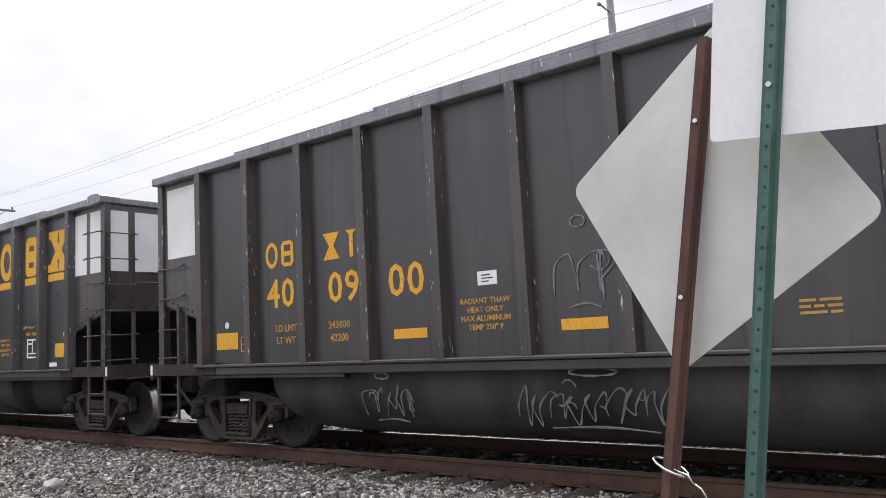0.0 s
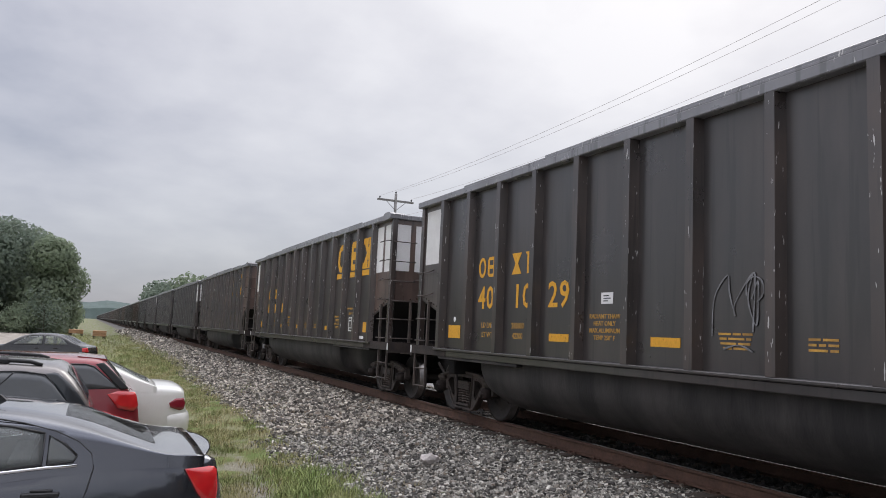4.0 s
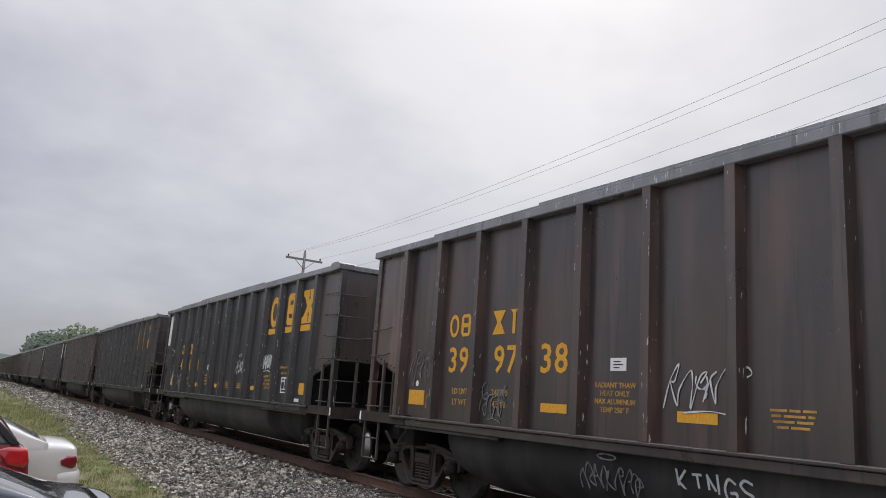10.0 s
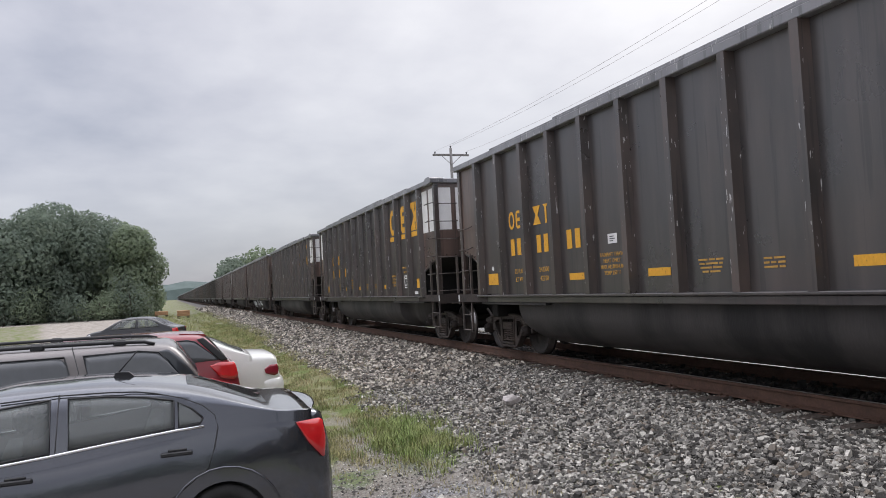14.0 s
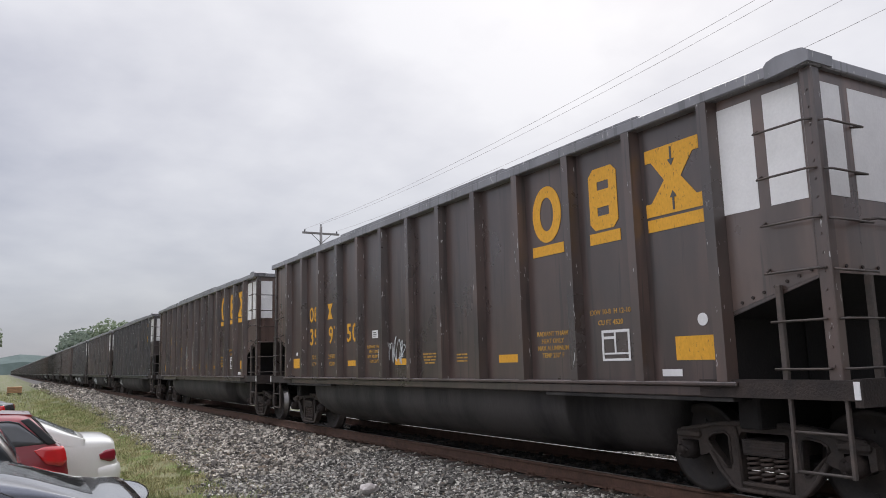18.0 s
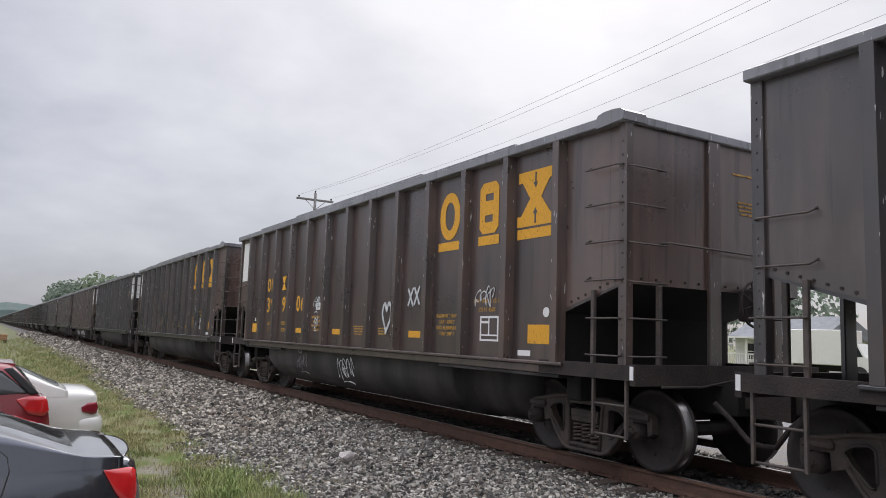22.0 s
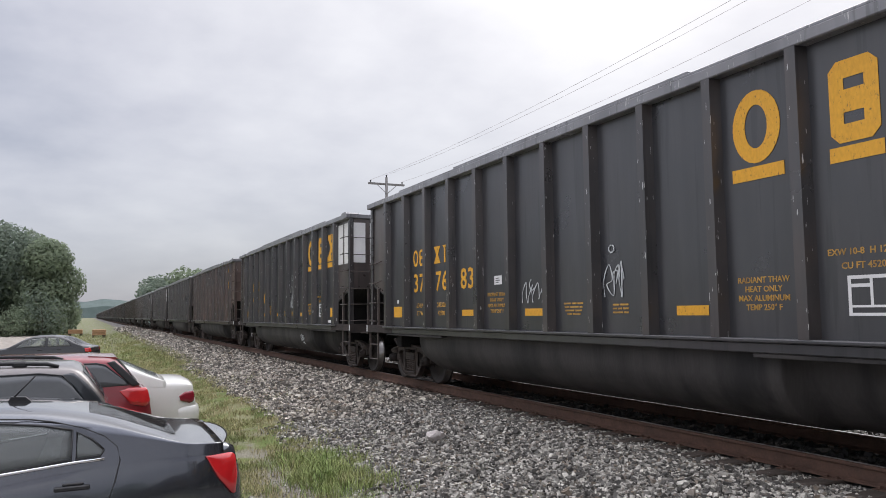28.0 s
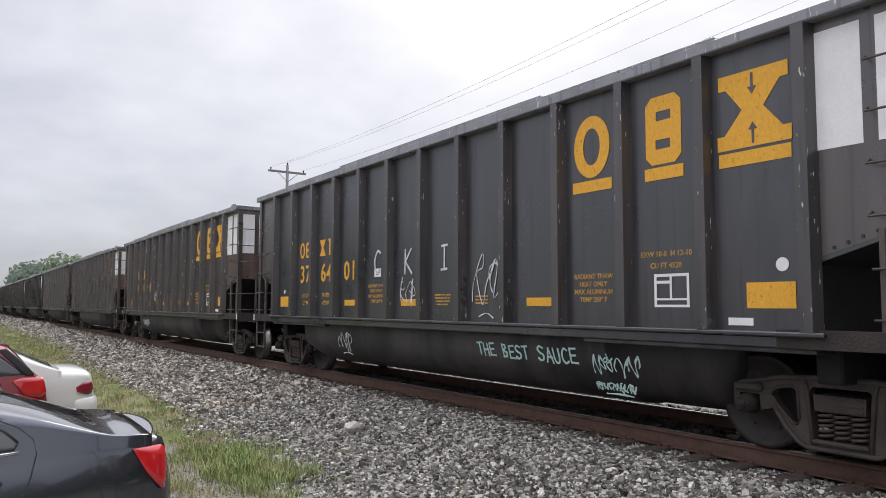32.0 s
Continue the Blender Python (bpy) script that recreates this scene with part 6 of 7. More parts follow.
def wheel(parent, sh, s, side, rim_mat):
    r = sh.wheel_r
    hub = new("wheel")
    hub.parent, hub.matrix_basis = parent, Matrix.Translation((side * (sh.half - 0.12), -s, r))
    bm = bmesh.new()
    n = 28
    pr = [(r * 0.68, 0.09), (r * 0.95, 0.10), (r, 0.07), (r, -0.07), (r * 0.95, -0.10), (r * 0.68, -0.09)]
    rings = [[bm.verts.new((side * o, q * math.cos(2 * math.pi * i / n), q * math.sin(2 * math.pi * i / n))) for i in range(n)] for q, o in pr]
    for a, b in zip(rings, rings[1:] + rings[:1]):
        for i in range(n):
            bm.faces.new((a[i], a[(i + 1) % n], b[(i + 1) % n], b[i])).smooth = True
    bmesh.ops.recalc_face_normals(bm, faces=bm.faces)
    part("tyre", bm, M_RUBBER, hub)
    bm = bmesh.new()
    disc(bm, (side * 0.02, 0, 0), (side, 0, 0), r * 0.68, 0.02, 24)
    disc(bm, (side * 0.07, 0, 0), (side, 0, 0), r * 0.16, 0.04, 14)
    for i in range(5):
        a = 2 * math.pi * i / 5
        tube(bm, [(side * 0.065, 0, 0), (side * 0.055, 0.66 * r * math.cos(a), 0.66 * r * math.sin(a))], 0.028, 5)
    part("rim", bm, rim_mat, hub)


def build_car(name, m, sh, paint, label, windows, doors, handles, tails, glass, rim_mat=M_ALLOY, extras=None, lamp=M_TAILRED):
    car = thing(name, m, label, "car", "parked cars")
    link_part("body", body_mesh(sh, paint), car)
    link_part("cabin", cabin_mesh(sh, paint, windows if glass is M_PANE else ()), car)
    if glass is M_PANE:
        s0, s1 = sh.cabin
        bm = bmesh.new()
        rows = []
        for i in range(9):
            s = s0 + 0.35 + (s1 - s0 - 0.7) * i / 8
            z = interp(sh.shoulder, s)
            w = sh.width(s, z) - 0.05
            rows.append([bm.verts.new((w * t, -s, z + 1.3 * max(sh.deck, 0.0) + 0.006)) for t in (-1, 1)])
        for a, b in zip(rows, rows[1:]):
            bm.faces.new((a[0], a[1], b[1], b[0]))
        bmesh.ops.recalc_face_normals(bm, faces=bm.faces)
        part("cabin_floor", bm, M_CLOTH, car)
        for s in sh.seats:
            for x in (-0.36, 0.36):
                seat = new("seat")
                seat.parent, seat.matrix_basis = car, pose(x, -s, interp(sh.shoulder, s) - 0.05)
                bm = bmesh.new()
                prism(bm, [(-0.05, 0.0), (0.10, 0.0), (0.02, 0.20), (-0.07, 0.20)], -0.22, 0.22)
                bm.transform(pose(0, 0, 0, 0, 0, -90))
                part("backrest", bm, M_CLOTH, seat)
                bm = bmesh.new()
                box(bm, -0.12, 0.12, -0.02, 0.08, 0.22, 0.36, 0.035)
                for px in (-0.05, 0.05):
                    tube(bm, [(px, 0.03, 0.14), (px, 0.03, 0.25)], 0.008, 5)
                part("headrest", bm, M_CLOTH, seat)
    bm = bmesh.new()
    box(bm, -sh.half + 0.09, sh.half - 0.09, -sh.length + 0.25, -0.2, 0.18, 0.62, 0.03)
    part("underbody", bm, M_PLASTIC, car)
    for side in (1, -1):
        for outline in windows:
            link_part("side_window", skin_panel(sh, outline, glass, "side_window", side=side), car, None, "grey window glass")
            if side == 1:
                link_part("window_seal", skin_strip(sh, outline + outline[:1], 0.009, M_PLASTIC, "window_seal", 0.008, side), car)
        for line in doors:
            link_part("door_gap", skin_strip(sh, line, 0.0055, M_PLASTIC, "door_gap", 0.0, side), car)
        for s, z in handles:
            bm = bmesh.new()
            p = sh.side_point(s, z, 0.012, side)
            box(bm, p.x - 0.02, p.x + 0.02, -s - 0.11, -s + 0.11, z - 0.016, z + 0.016, 0.008)
            box(bm, p.x - 0.016, p.x + 0.001, -s - 0.06, -s + 0.07, z + 0.014, z + 0.034, 0.006)
            part("door_handle", bm, M_PLASTIC if paint is not M_CARWHITE else paint, car)
        for outline in tails:
            link_part("tail_light", skin_panel(sh, outline, lamp, "tail_light", 0.004, 0.012, side), car, None, "red tail light")
        for s in sh.wheels:
            wheel(car, sh, s, side, rim_mat)
    if extras:
        extras(car, sh)
    return car


def rear_glass(car, sh, s0, s1, glass, inset=0.16):
    """The sloping pane between the roof and the deck."""
    bm = bmesh.new()
    rows = []
    for i in range(9):
        s = s0 + (s1 - s0) * i / 8
        z = interp(sh.roof, s)
        w = sh.width(s, z) - inset
        c = interp(sh.crown, s)
        rows.append([bm.verts.new((w * t, -s, z + c + 0.006 - 0.75 * c * t * t)) for t in (-1, -0.5, 0, 0.5, 1)])
    for a, b in zip(rows, rows[1:]):
        for j in range(4):
            bm.faces.new((a[j], a[j + 1], b[j + 1], b[j])).smooth = True
    bmesh.ops.solidify(bm, geom=bm.faces[:], thickness=0.004)
    part("rear_window", bm, glass, car, "dark sloping rear glass")


def bumper(car, half, back, reach, levels, mat):
    """A rounded bumper shell round the tail: levels are heights and how far the shell swells there."""
    bm = bmesh.new()
    arc = [(math.cos(radians(a)), math.sin(radians(a))) for a in range(0, 181, 9)]
    rows = [[bm.verts.new(((half + grow) * (abs(c) ** 0.5) * (1 if c > 0 else -1), back + (reach + grow) * max(d, 0.0) ** 0.55, z)) for c, d in arc] for z, grow in levels]
    for a, b in zip(rows, rows[1:]):
        for i in range(len(a) - 1):
            bm.faces.new((a[i], a[i + 1], b[i + 1], b[i])).smooth = True
    bm.faces.new(rows[0])
    bm.faces.new(rows[-1])
    bmesh.ops.recalc_face_normals(bm, faces=bm.faces)
    part("rear_bumper", bm, mat, car)


def build_parked_cars():
    gz = GROUND
    # charcoal sedan
    sh = Shape(4.42, 0.87, (0.83, 3.45), 0.300,
               [(0, 0.80), (0.03, 0.95), (0.07, 1.035), (0.14, 1.060), (0.42, 1.075), (0.75, 1.07), (1.2, 1.035), (2.0, 0.93), (3.1, 0.86), (3.4, 0.85), (4.1, 0.74), (4.34, 0.62), (4.42, 0.52)],
               [(0.15, 1.062), (0.30, 1.078), (0.38, 1.088), (0.46, 1.108), (0.66, 1.178), (0.92, 1.268), (1.14, 1.320), (1.42, 1.358), (1.8, 1.376), (2.3, 1.368), (2.65, 1.315), (3.0, 1.16), (3.35, 0.86)], (0.15, 3.35), 0.20, 0.80,
               crown=0.014, deck=-0.012, barrel=0.085, gap=0.03)
    doorline = [(2.30, 1.325), (1.95, 1.342), (1.60, 1.336), (1.42, 1.324), (1.29, 1.302), (1.10, 1.250), (0.96, 1.185), (0.878, 1.11), (0.86, 1.02), (0.89, 0.88), (0.94, 0.74), (1.05, 0.66), (1.20, 0.55)]

    def sedan_extras(car, s):
        rear_glass(car, s, 0.46, 1.06, M_GLASS, 0.33)
        for side in (1, -1):
            link_part("window_trim", skin_strip(s, [(0.96, 1.040), (1.14, 1.030), (1.6, 0.985), (1.98, 0.942), (2.5, 0.895), (2.95, 0.865)], 0.013, M_CHROME, "window_trim", 0.012, side), car, None, "bright chrome strip")
        bm = bmesh.new()
        rows = []
        for i in range(13):
            x = -0.64 + 1.28 * i / 12
            back, drop = 0.11 * (x / 0.64) ** 2, 0.022 * (x / 0.64) ** 4
            rows.append([bm.verts.new((x, -q - back, z - drop)) for q, z in ((0.06, 1.02), (0.026, 1.066), (0.032, 1.074), (0.055, 1.070), (0.11, 1.058), (0.20, 1.050), (0.20, 1.02))])
        for p, q in zip(rows, rows[1:]):
            for j in range(7):
                bm.faces.new((p[j], p[(j + 1) % 7], q[(j + 1) % 7], q[j])).smooth = j in (2, 3, 4)
        bm.faces.new(rows[0])
        bm.faces.new(rows[-1])
        bmesh.ops.recalc_face_normals(bm, faces=bm.faces)
        part("spoiler", bm, M_CARBLACK, car, "thin curled boot lip")
        bm = bmesh.new()
        prism(bm, [(1.45, 1.366), (1.62, 1.376), (1.60, 1.420), (1.50, 1.414)], -0.03, 0.03)
        bm.transform(pose(0, 0, 0, 0, 0, -90))
        tube(bm, [(0, -1.58, 1.415), (0, -1.44, 1.575)], 0.006, 5)
        part("antenna", bm, M_PLASTIC, car)
        for side in (1, -1):
            link_part("arch_crease", skin_strip(s, [(0.83 + 0.42 * math.cos(a), 0.315 + 0.42 * math.sin(a)) for a in [radians(20 + 14 * i) for i in range(11)]], 0.008, M_CARBLACK, "arch_crease", 0.004, side), car)
            bm = bmesh.new()
            p = s.side_point(2.95, 1.05, 0.09, side)
            box(bm, p.x - 0.09, p.x + 0.09, -3.05, -2.93, 1.0, 1.14, 0.03)
            part("door_mirror", bm, M_CARBLACK, car)
        bumper(car, 0.79, -0.34, 0.33, ((0.24, -0.04), (0.28, 0.01), (0.36, 0.025), (0.50, 0.03), (0.60, 0.02), (0.66, -0.01), (0.70, -0.05)), M_CARBLACK)

    build_car("sedan_car", pose(-5.8 - 0.87, 1.20, gz), sh, M_CARBLACK, "charcoal four-door sedan with a boot spoiler, parked on gravel",
              [[(1.165, 1.238), (1.165, 1.045), (1.87, 0.972), (1.87, 1.316), (1.6, 1.308), (1.35, 1.280)], [(0.965, 1.10), (0.985, 1.062), (1.135, 1.048), (1.135, 1.226), (1.04, 1.172)], [(1.99, 1.316), (1.99, 0.960), (2.92, 0.885), (2.7, 1.12), (2.45, 1.270)]],
              [doorline, [(1.93, 1.35), (1.955, 0.95), (1.97, 0.6), (1.92, 0.35)]], [(1.155, 0.868), (2.2, 0.80)], [[(0.04, 0.84), (0.05, 0.715), (0.08, 0.70), (0.19, 0.83), (0.285, 0.995), (0.10, 1.0), (0.06, 0.985)]], M_PANE, extras=sedan_extras)

    # warm grey estate / sport utility with roof rails
    sh = Shape(4.55, 0.90, (0.85, 3.55), 0.35,
               [(0, 0.85), (0.03, 1.00), (0.16, 1.06), (0.6, 1.08), (2.0, 1.07), (3.2, 1.05), (3.5, 1.03), (4.2, 0.92), (4.5, 0.75), (4.55, 0.6)],
               [(0.02, 1.05), (0.10, 1.22), (0.26, 1.44), (0.36, 1.515), (0.9, 1.545), (2.4, 1.55), (2.8, 1.49), (3.2, 1.28), (3.5, 1.05)], (0.02, 3.5), 0.24, 0.87)

    def suv_extras(car, s):
        rear_glass(car, s, 0.08, 0.28, M_GLASS)
        for side in (1, -1):
            bm = bmesh.new()
            x = side * (s.width(1.5, 1.55) - 0.10)
            tube(bm, [(x, -0.50, 1.53), (x, -0.60, 1.56), (x, -0.9, 1.573), (x, -1.6, 1.58), (x, -2.2, 1.578), (x, -2.4, 1.54)], 0.019, 8)
            for y in (-0.82, -1.58, -2.25):
                box(bm, x - 0.022, x + 0.022, y - 0.08, y + 0.05, 1.53, 1.606 if y == -1.58 else 1.594, 0.018)
            part("roof_rail", bm, M_PLASTIC, car, "black roof rail")
            link_part("rear_pillar", skin_panel(s, [(0.06, 1.10), (0.19, 1.09), (0.27, 1.20), (0.36, 1.33), (0.48, 1.455), (0.37, 1.475), (0.25, 1.37), (0.14, 1.23)], M_CARDARK, "rear_pillar", 0.002, 0.004, side), car)

    build_car("estate_car", pose(-8.2 - 0.90, 0.36, gz), sh, M_CARGREY, "warm grey estate car with black roof rails, parked on gravel",
              [[(0.20, 1.12), (1.10, 1.10), (1.17, 1.465), (0.66, 1.475), (0.46, 1.45)], [(1.34, 1.465), (1.25, 1.11), (2.25, 1.09), (2.25, 1.46)], [(2.35, 1.46), (2.35, 1.11), (3.15, 1.09), (2.95, 1.32), (2.7, 1.48)]],
              [[(1.27, 1.56), (1.17, 1.1), (1.10, 0.8), (1.2, 0.4)], [(2.30, 1.56), (2.30, 0.35)]], [(1.55, 0.98), (2.45, 0.97)], [[(0.06, 0.80), (0.08, 0.80), (0.22, 0.82), (0.20, 1.05), (0.08, 1.05)]], M_GLASSMID, extras=suv_extras)

    # red hatchback
    sh = Shape(4.30, 0.88, (0.72, 3.35), 0.33,
               [(0, 0.65), (0.04, 0.95), (0.12, 1.05), (0.5, 1.08), (2.0, 1.04), (3.0, 1.0), (3.3, 0.98), (4.0, 0.86), (4.25, 0.7), (4.3, 0.55)],
               [(0.14, 1.06), (0.22, 1.16), (0.36, 1.33), (0.50, 1.455), (0.62, 1.475), (1.2, 1.495), (2.2, 1.49), (2.6, 1.42), (3.0, 1.2), (3.3, 0.99)], (0.14, 3.3), 0.22, 0.84)

    def hatch_extras(car, s):
        rear_glass(car, s, 0.20, 0.46, M_GLASS)
        bm = bmesh.new()
        prism(bm, [(0.44, 1.468), (0.47, 1.490), (0.80, 1.516), (0.80, 1.48), (0.56, 1.45)], -0.56, 0.56)
        bm.transform(pose(0, 0, -0.012, 0, 0, -90))
        part("roof_spoiler", bm, M_CARRED, car)
        for side in (1, -1):
            link_part("rear_pillar", skin_panel(s, [(0.17, 1.12), (0.27, 1.10), (0.58, 1.42), (0.49, 1.44), (0.34, 1.30)], M_PLASTIC, "rear_pillar", 0.002, 0.004, side), car)

    build_car("hatchback_car", pose(-10.7 - 0.88, 0.92, gz), sh, M_CARRED, "red hatchback car with dark windows, parked on gravel",
              [[(0.30, 1.13), (1.15, 1.09), (1.15, 1.41), (0.70, 1.415), (0.60, 1.39)], [(1.25, 1.40), (1.25, 1.085), (2.0, 1.06), (2.0, 1.42)], [(2.1, 1.42), (2.1, 1.055), (2.9, 1.03), (2.7, 1.22), (2.45, 1.37)]],
              [[(1.2, 1.44), (1.2, 0.8), (1.1, 0.4)], [(2.05, 1.44), (2.05, 0.35)]], [(1.4, 0.93), (2.2, 0.92)], [[(0.04, 0.90), (0.10, 0.84), (0.28, 0.88), (0.42, 1.05), (0.30, 1.09), (0.08, 1.08)]], M_GLASSMID, extras=hatch_extras)

    # white older sedan
    sh = Shape(4.80, 0.90, (1.05, 3.80), 0.32,
               [(0, 0.66), (0.015, 0.80), (0.04, 0.92), (0.08, 0.972), (0.16, 0.992), (0.30, 1.005), (0.9, 1.02), (1.5, 0.985), (2.2, 0.94), (3.4, 0.92), (3.8, 0.90), (4.5, 0.78), (4.75, 0.65), (4.8, 0.5)],
               [(0.46, 1.03), (0.72, 1.14), (1.02, 1.28), (1.30, 1.375), (1.7, 1.415), (2.4, 1.41), (2.9, 1.33), (3.4, 1.12), (3.7, 0.93)], (0.46, 3.7), 0.24, 0.80,
               [(0, 0.76), (0.04, 0.84), (0.12, 0.90), (0.30, 0.95), (0.6, 0.985), (1.0, 1.0), (3.8, 1.0), (4.45, 0.93), (4.72, 0.78), (4.8, 0.66)])

    def white_extras(car, s):
        rear_glass(car, s, 0.56, 1.22, M_GLASSLIGHT)
        bumper(car, 0.80, -0.28, 0.30, ((0.27, -0.03), (0.31, 0.03), (0.40, 0.06), (0.54, 0.065), (0.62, 0.045), (0.66, 0.0)), M_CARWHITE)

    build_car("saloon_car", pose(-12.2 - 0.90, 1.66, gz), sh, M_CARWHITE, "white older four-door saloon car, parked at the grass verge",
              [[(1.05, 1.08), (2.0, 1.03), (2.0, 1.34), (1.60, 1.34)], [(2.1, 1.34), (2.1, 1.02), (3.3, 0.99), (2.95, 1.22), (2.75, 1.32)]],
              [[(1.45, 1.1), (1.40, 0.8), (1.5, 0.4)], [(2.05, 1.36), (2.05, 0.35)]], [(1.62, 0.88), (2.3, 0.87)], [[(0.03, 0.78), (0.05, 0.70), (0.12, 0.685), (0.26, 0.735), (0.27, 0.80), (0.18, 0.86), (0.06, 0.865)]], M_GLASSLIGHT, extras=white_extras, lamp=M_TAILDARK)

    # dark sedan across the far lot, broadside
    sh = Shape(4.5, 0.87, (0.95, 3.6), 0.32,
               [(0, 0.62), (0.04, 0.80), (0.12, 0.98), (0.7, 1.02), (1.5, 0.99), (2.2, 0.96), (3.3, 0.95), (3.6, 0.94), (4.2, 0.84), (4.44, 0.70), (4.5, 0.5)],
               [(0.40, 1.02), (0.72, 1.16), (1.05, 1.34), (1.40, 1.46), (1.9, 1.51), (2.4, 1.50), (2.8, 1.40), (3.25, 1.17), (3.6, 0.95)], (0.40, 3.6), 0.20, 0.82, crown=0.03)

    def far_extras(car, s):
        rear_glass(car, s, 0.55, 1.30, M_GLASS)
        for side in (1, -1):
            link_part("headlight", skin_panel(s, [(4.02, 0.66), (4.40, 0.60), (4.43, 0.70), (4.14, 0.82)], M_LENS, "headlight", 0.004, 0.01, side), car, None, "clear headlight")

    build_car("compact_car", pose(-33.4, 0.42, gz, 0, 0, -16) @ Matrix.Scale(0.86, 4), sh, M_CARNIGHT, "black compact sedan parked across the dirt lot",
              [[(0.88, 1.05), (1.9, 1.01), (1.9, 1.43), (1.48, 1.41), (1.12, 1.29)], [(2.0, 1.43), (2.0, 1.01), (3.2, 0.985), (2.85, 1.26), (2.55, 1.40)]],
              [[(1.2, 1.0), (1.2, 0.4)], [(1.95, 1.38), (1.95, 0.35)]], [(1.4, 0.88), (2.2, 0.86)], [[(0.03, 0.78), (0.06, 0.74), (0.26, 0.76), (0.30, 0.92), (0.08, 0.95)]], M_PANE, extras=far_extras)


# ---- road signs seen from behind ----
def build_signs():
    def channel_post(bm, p0, p1, w=0.062):
        a, b = Vector(p0), Vector(p1)
        d = (b - a).normalized()
        side = d.cross(Vector((0, 1, 0))).normalized()
        front = side.cross(d).normalized()
        prof = [(-w / 2, 0.0), (-w * 0.30, 0.0), (-w * 0.20, -0.035), (w * 0.20, -0.035), (w * 0.30, 0.0), (w / 2, 0.0), (w / 2, 0.006), (w * 0.26, 0.006), (w * 0.15, -0.028), (-w * 0.15, -0.028), (-w * 0.26, 0.006), (-w / 2, 0.006)]
        lo = [bm.verts.new(a + side * x + Vector((0, 1, 0)) * y) for x, y in prof]
        hi = [bm.verts.new(b + side * x + Vector((0, 1, 0)) * y) for x, y in prof]
        n = len(prof)
        for i in range(n):
            bm.faces.new((lo[i], lo[(i + 1) % n], hi[(i + 1) % n], hi[i]))
        bm.faces.new(lo)
        bm.faces.new(hi)
        bmesh.ops.recalc_face_normals(bm, faces=bm.faces)

    def holes(bm, p0, p1, y, count):
        a, b = Vector(p0), Vector(p1)
        for i in range(count):
            p = a + (b - a) * (i + 0.5) / count
            disc(bm, (p.x, y, p.z), (0, 1, 0), 0.005, 0.004, 6)

    def rounded_plate(bm, w, h, r, y0, y1):
        pts = []
        for cx, cz, a0 in ((w / 2 - r, h / 2 - r, 0), (-w / 2 + r, h / 2 - r, 90), (-w / 2 + r, -h / 2 + r, 180), (w / 2 - r, -h / 2 + r, 270)):
            pts += [(cx + r * math.cos(radians(a0 + 18 * i)), cz + r * math.sin(radians(a0 + 18 * i))) for i in range(6)]
        prism(bm, pts, y0, y1)

    foot, head = (-0.815, 2.425, -0.75), (-0.262, 2.425, 2.42)
    sign = thing("warning_sign", pose(0, 0, 0), "bare aluminium back of a diamond road sign on a rusty post", "road sign")
    bm = bmesh.new()
    rounded_plate(bm, 0.914, 0.914, 0.05, 0.0, 0.003)
    part("sign_plate", bm, M_SIGNBACK, sign, "bare aluminium sheet", m=Matrix.Translation((-0.352, 2.472, 1.856)) @ pose(0, 0, 0, 0, 0, -16.5) @ pose(0, 0, 0, 0, 45 + 13.3, 0))
    bm = bmesh.new()
    channel_post(bm, foot, head, 0.064)
    part("post", bm, M_POSTRUST, sign, "rusty steel channel")
    for z in (1.50, 2.12):
        bm = bmesh.new()
        t = (z - foot[2]) / (head[2] - foot[2])
        disc(bm, (foot[0] + (head[0] - foot[0]) * t, 2.385, z), (0, -1, 0), 0.009, 0.014, 6)
        part("bolt", bm, M_CHROME, sign)
    bm = bmesh.new()
    t = (0.90 - foot[2]) / (head[2] - foot[2])
    cx = foot[0] + (head[0] - foot[0]) * t
    loop = [(cx + 0.06 * math.cos(a), 2.418 + 0.055 * math.sin(a), 0.90 - 0.03 * math.cos(a)) for a in [2 * math.pi * i / 12 for i in range(13)]]
    tube(bm, loop, 0.005, 5)
    tube(bm, [(cx + 0.06, 2.393, 0.89), (cx + 0.09, 2.373, 0.86), (cx + 0.12, 2.373, 0.84), (cx + 0.15, 2.383, 0.78)], 0.004, 5)
    tube(bm, [(cx + 0.03, 2.373, 0.90), (cx + 0.08, 2.363, 0.885), (cx + 0.10, 2.373, 0.85)], 0.004, 5)
    part("tie_wire", bm, M_CHROME, sign, "twisted wire loop")

    foot, head = (-0.405, 2.19, -0.75), (0.110, 2.19, 2.95)
    sign = thing("panel_sign", pose(0, 0, 0), "back of a rectangular white sign on a green steel post", "road sign")
    bm = bmesh.new()
    rounded_plate(bm, 0.53, 0.62, 0.02, 0.0, 0.003)
    part("sign_plate", bm, M_WHITE, sign, "white painted sheet", m=Matrix.Translation((0.072, 2.195, 2.273)) @ pose(0, 0, 0, 0, 0, -8) @ pose(0, 0, 0, 0, 7.0, 0))
    bm = bmesh.new()
    channel_post(bm, foot, head, 0.060)
    part("post", bm, M_POSTGREEN, sign, "green steel channel")
    bm = bmesh.new()
    holes(bm, foot, head, 2.154, 60)
    tagged(part("post_holes", bm, M_PLASTIC, sign), kind="stuff")
    for z in (2.12, 2.50):
        bm = bmesh.new()
        t = (z - foot[2]) / (head[2] - foot[2])
        disc(bm, (foot[0] + (head[0] - foot[0]) * t, 2.150, z), (0, -1, 0), 0.009, 0.014, 6)
        part("bolt", bm, M_CHROME, sign)


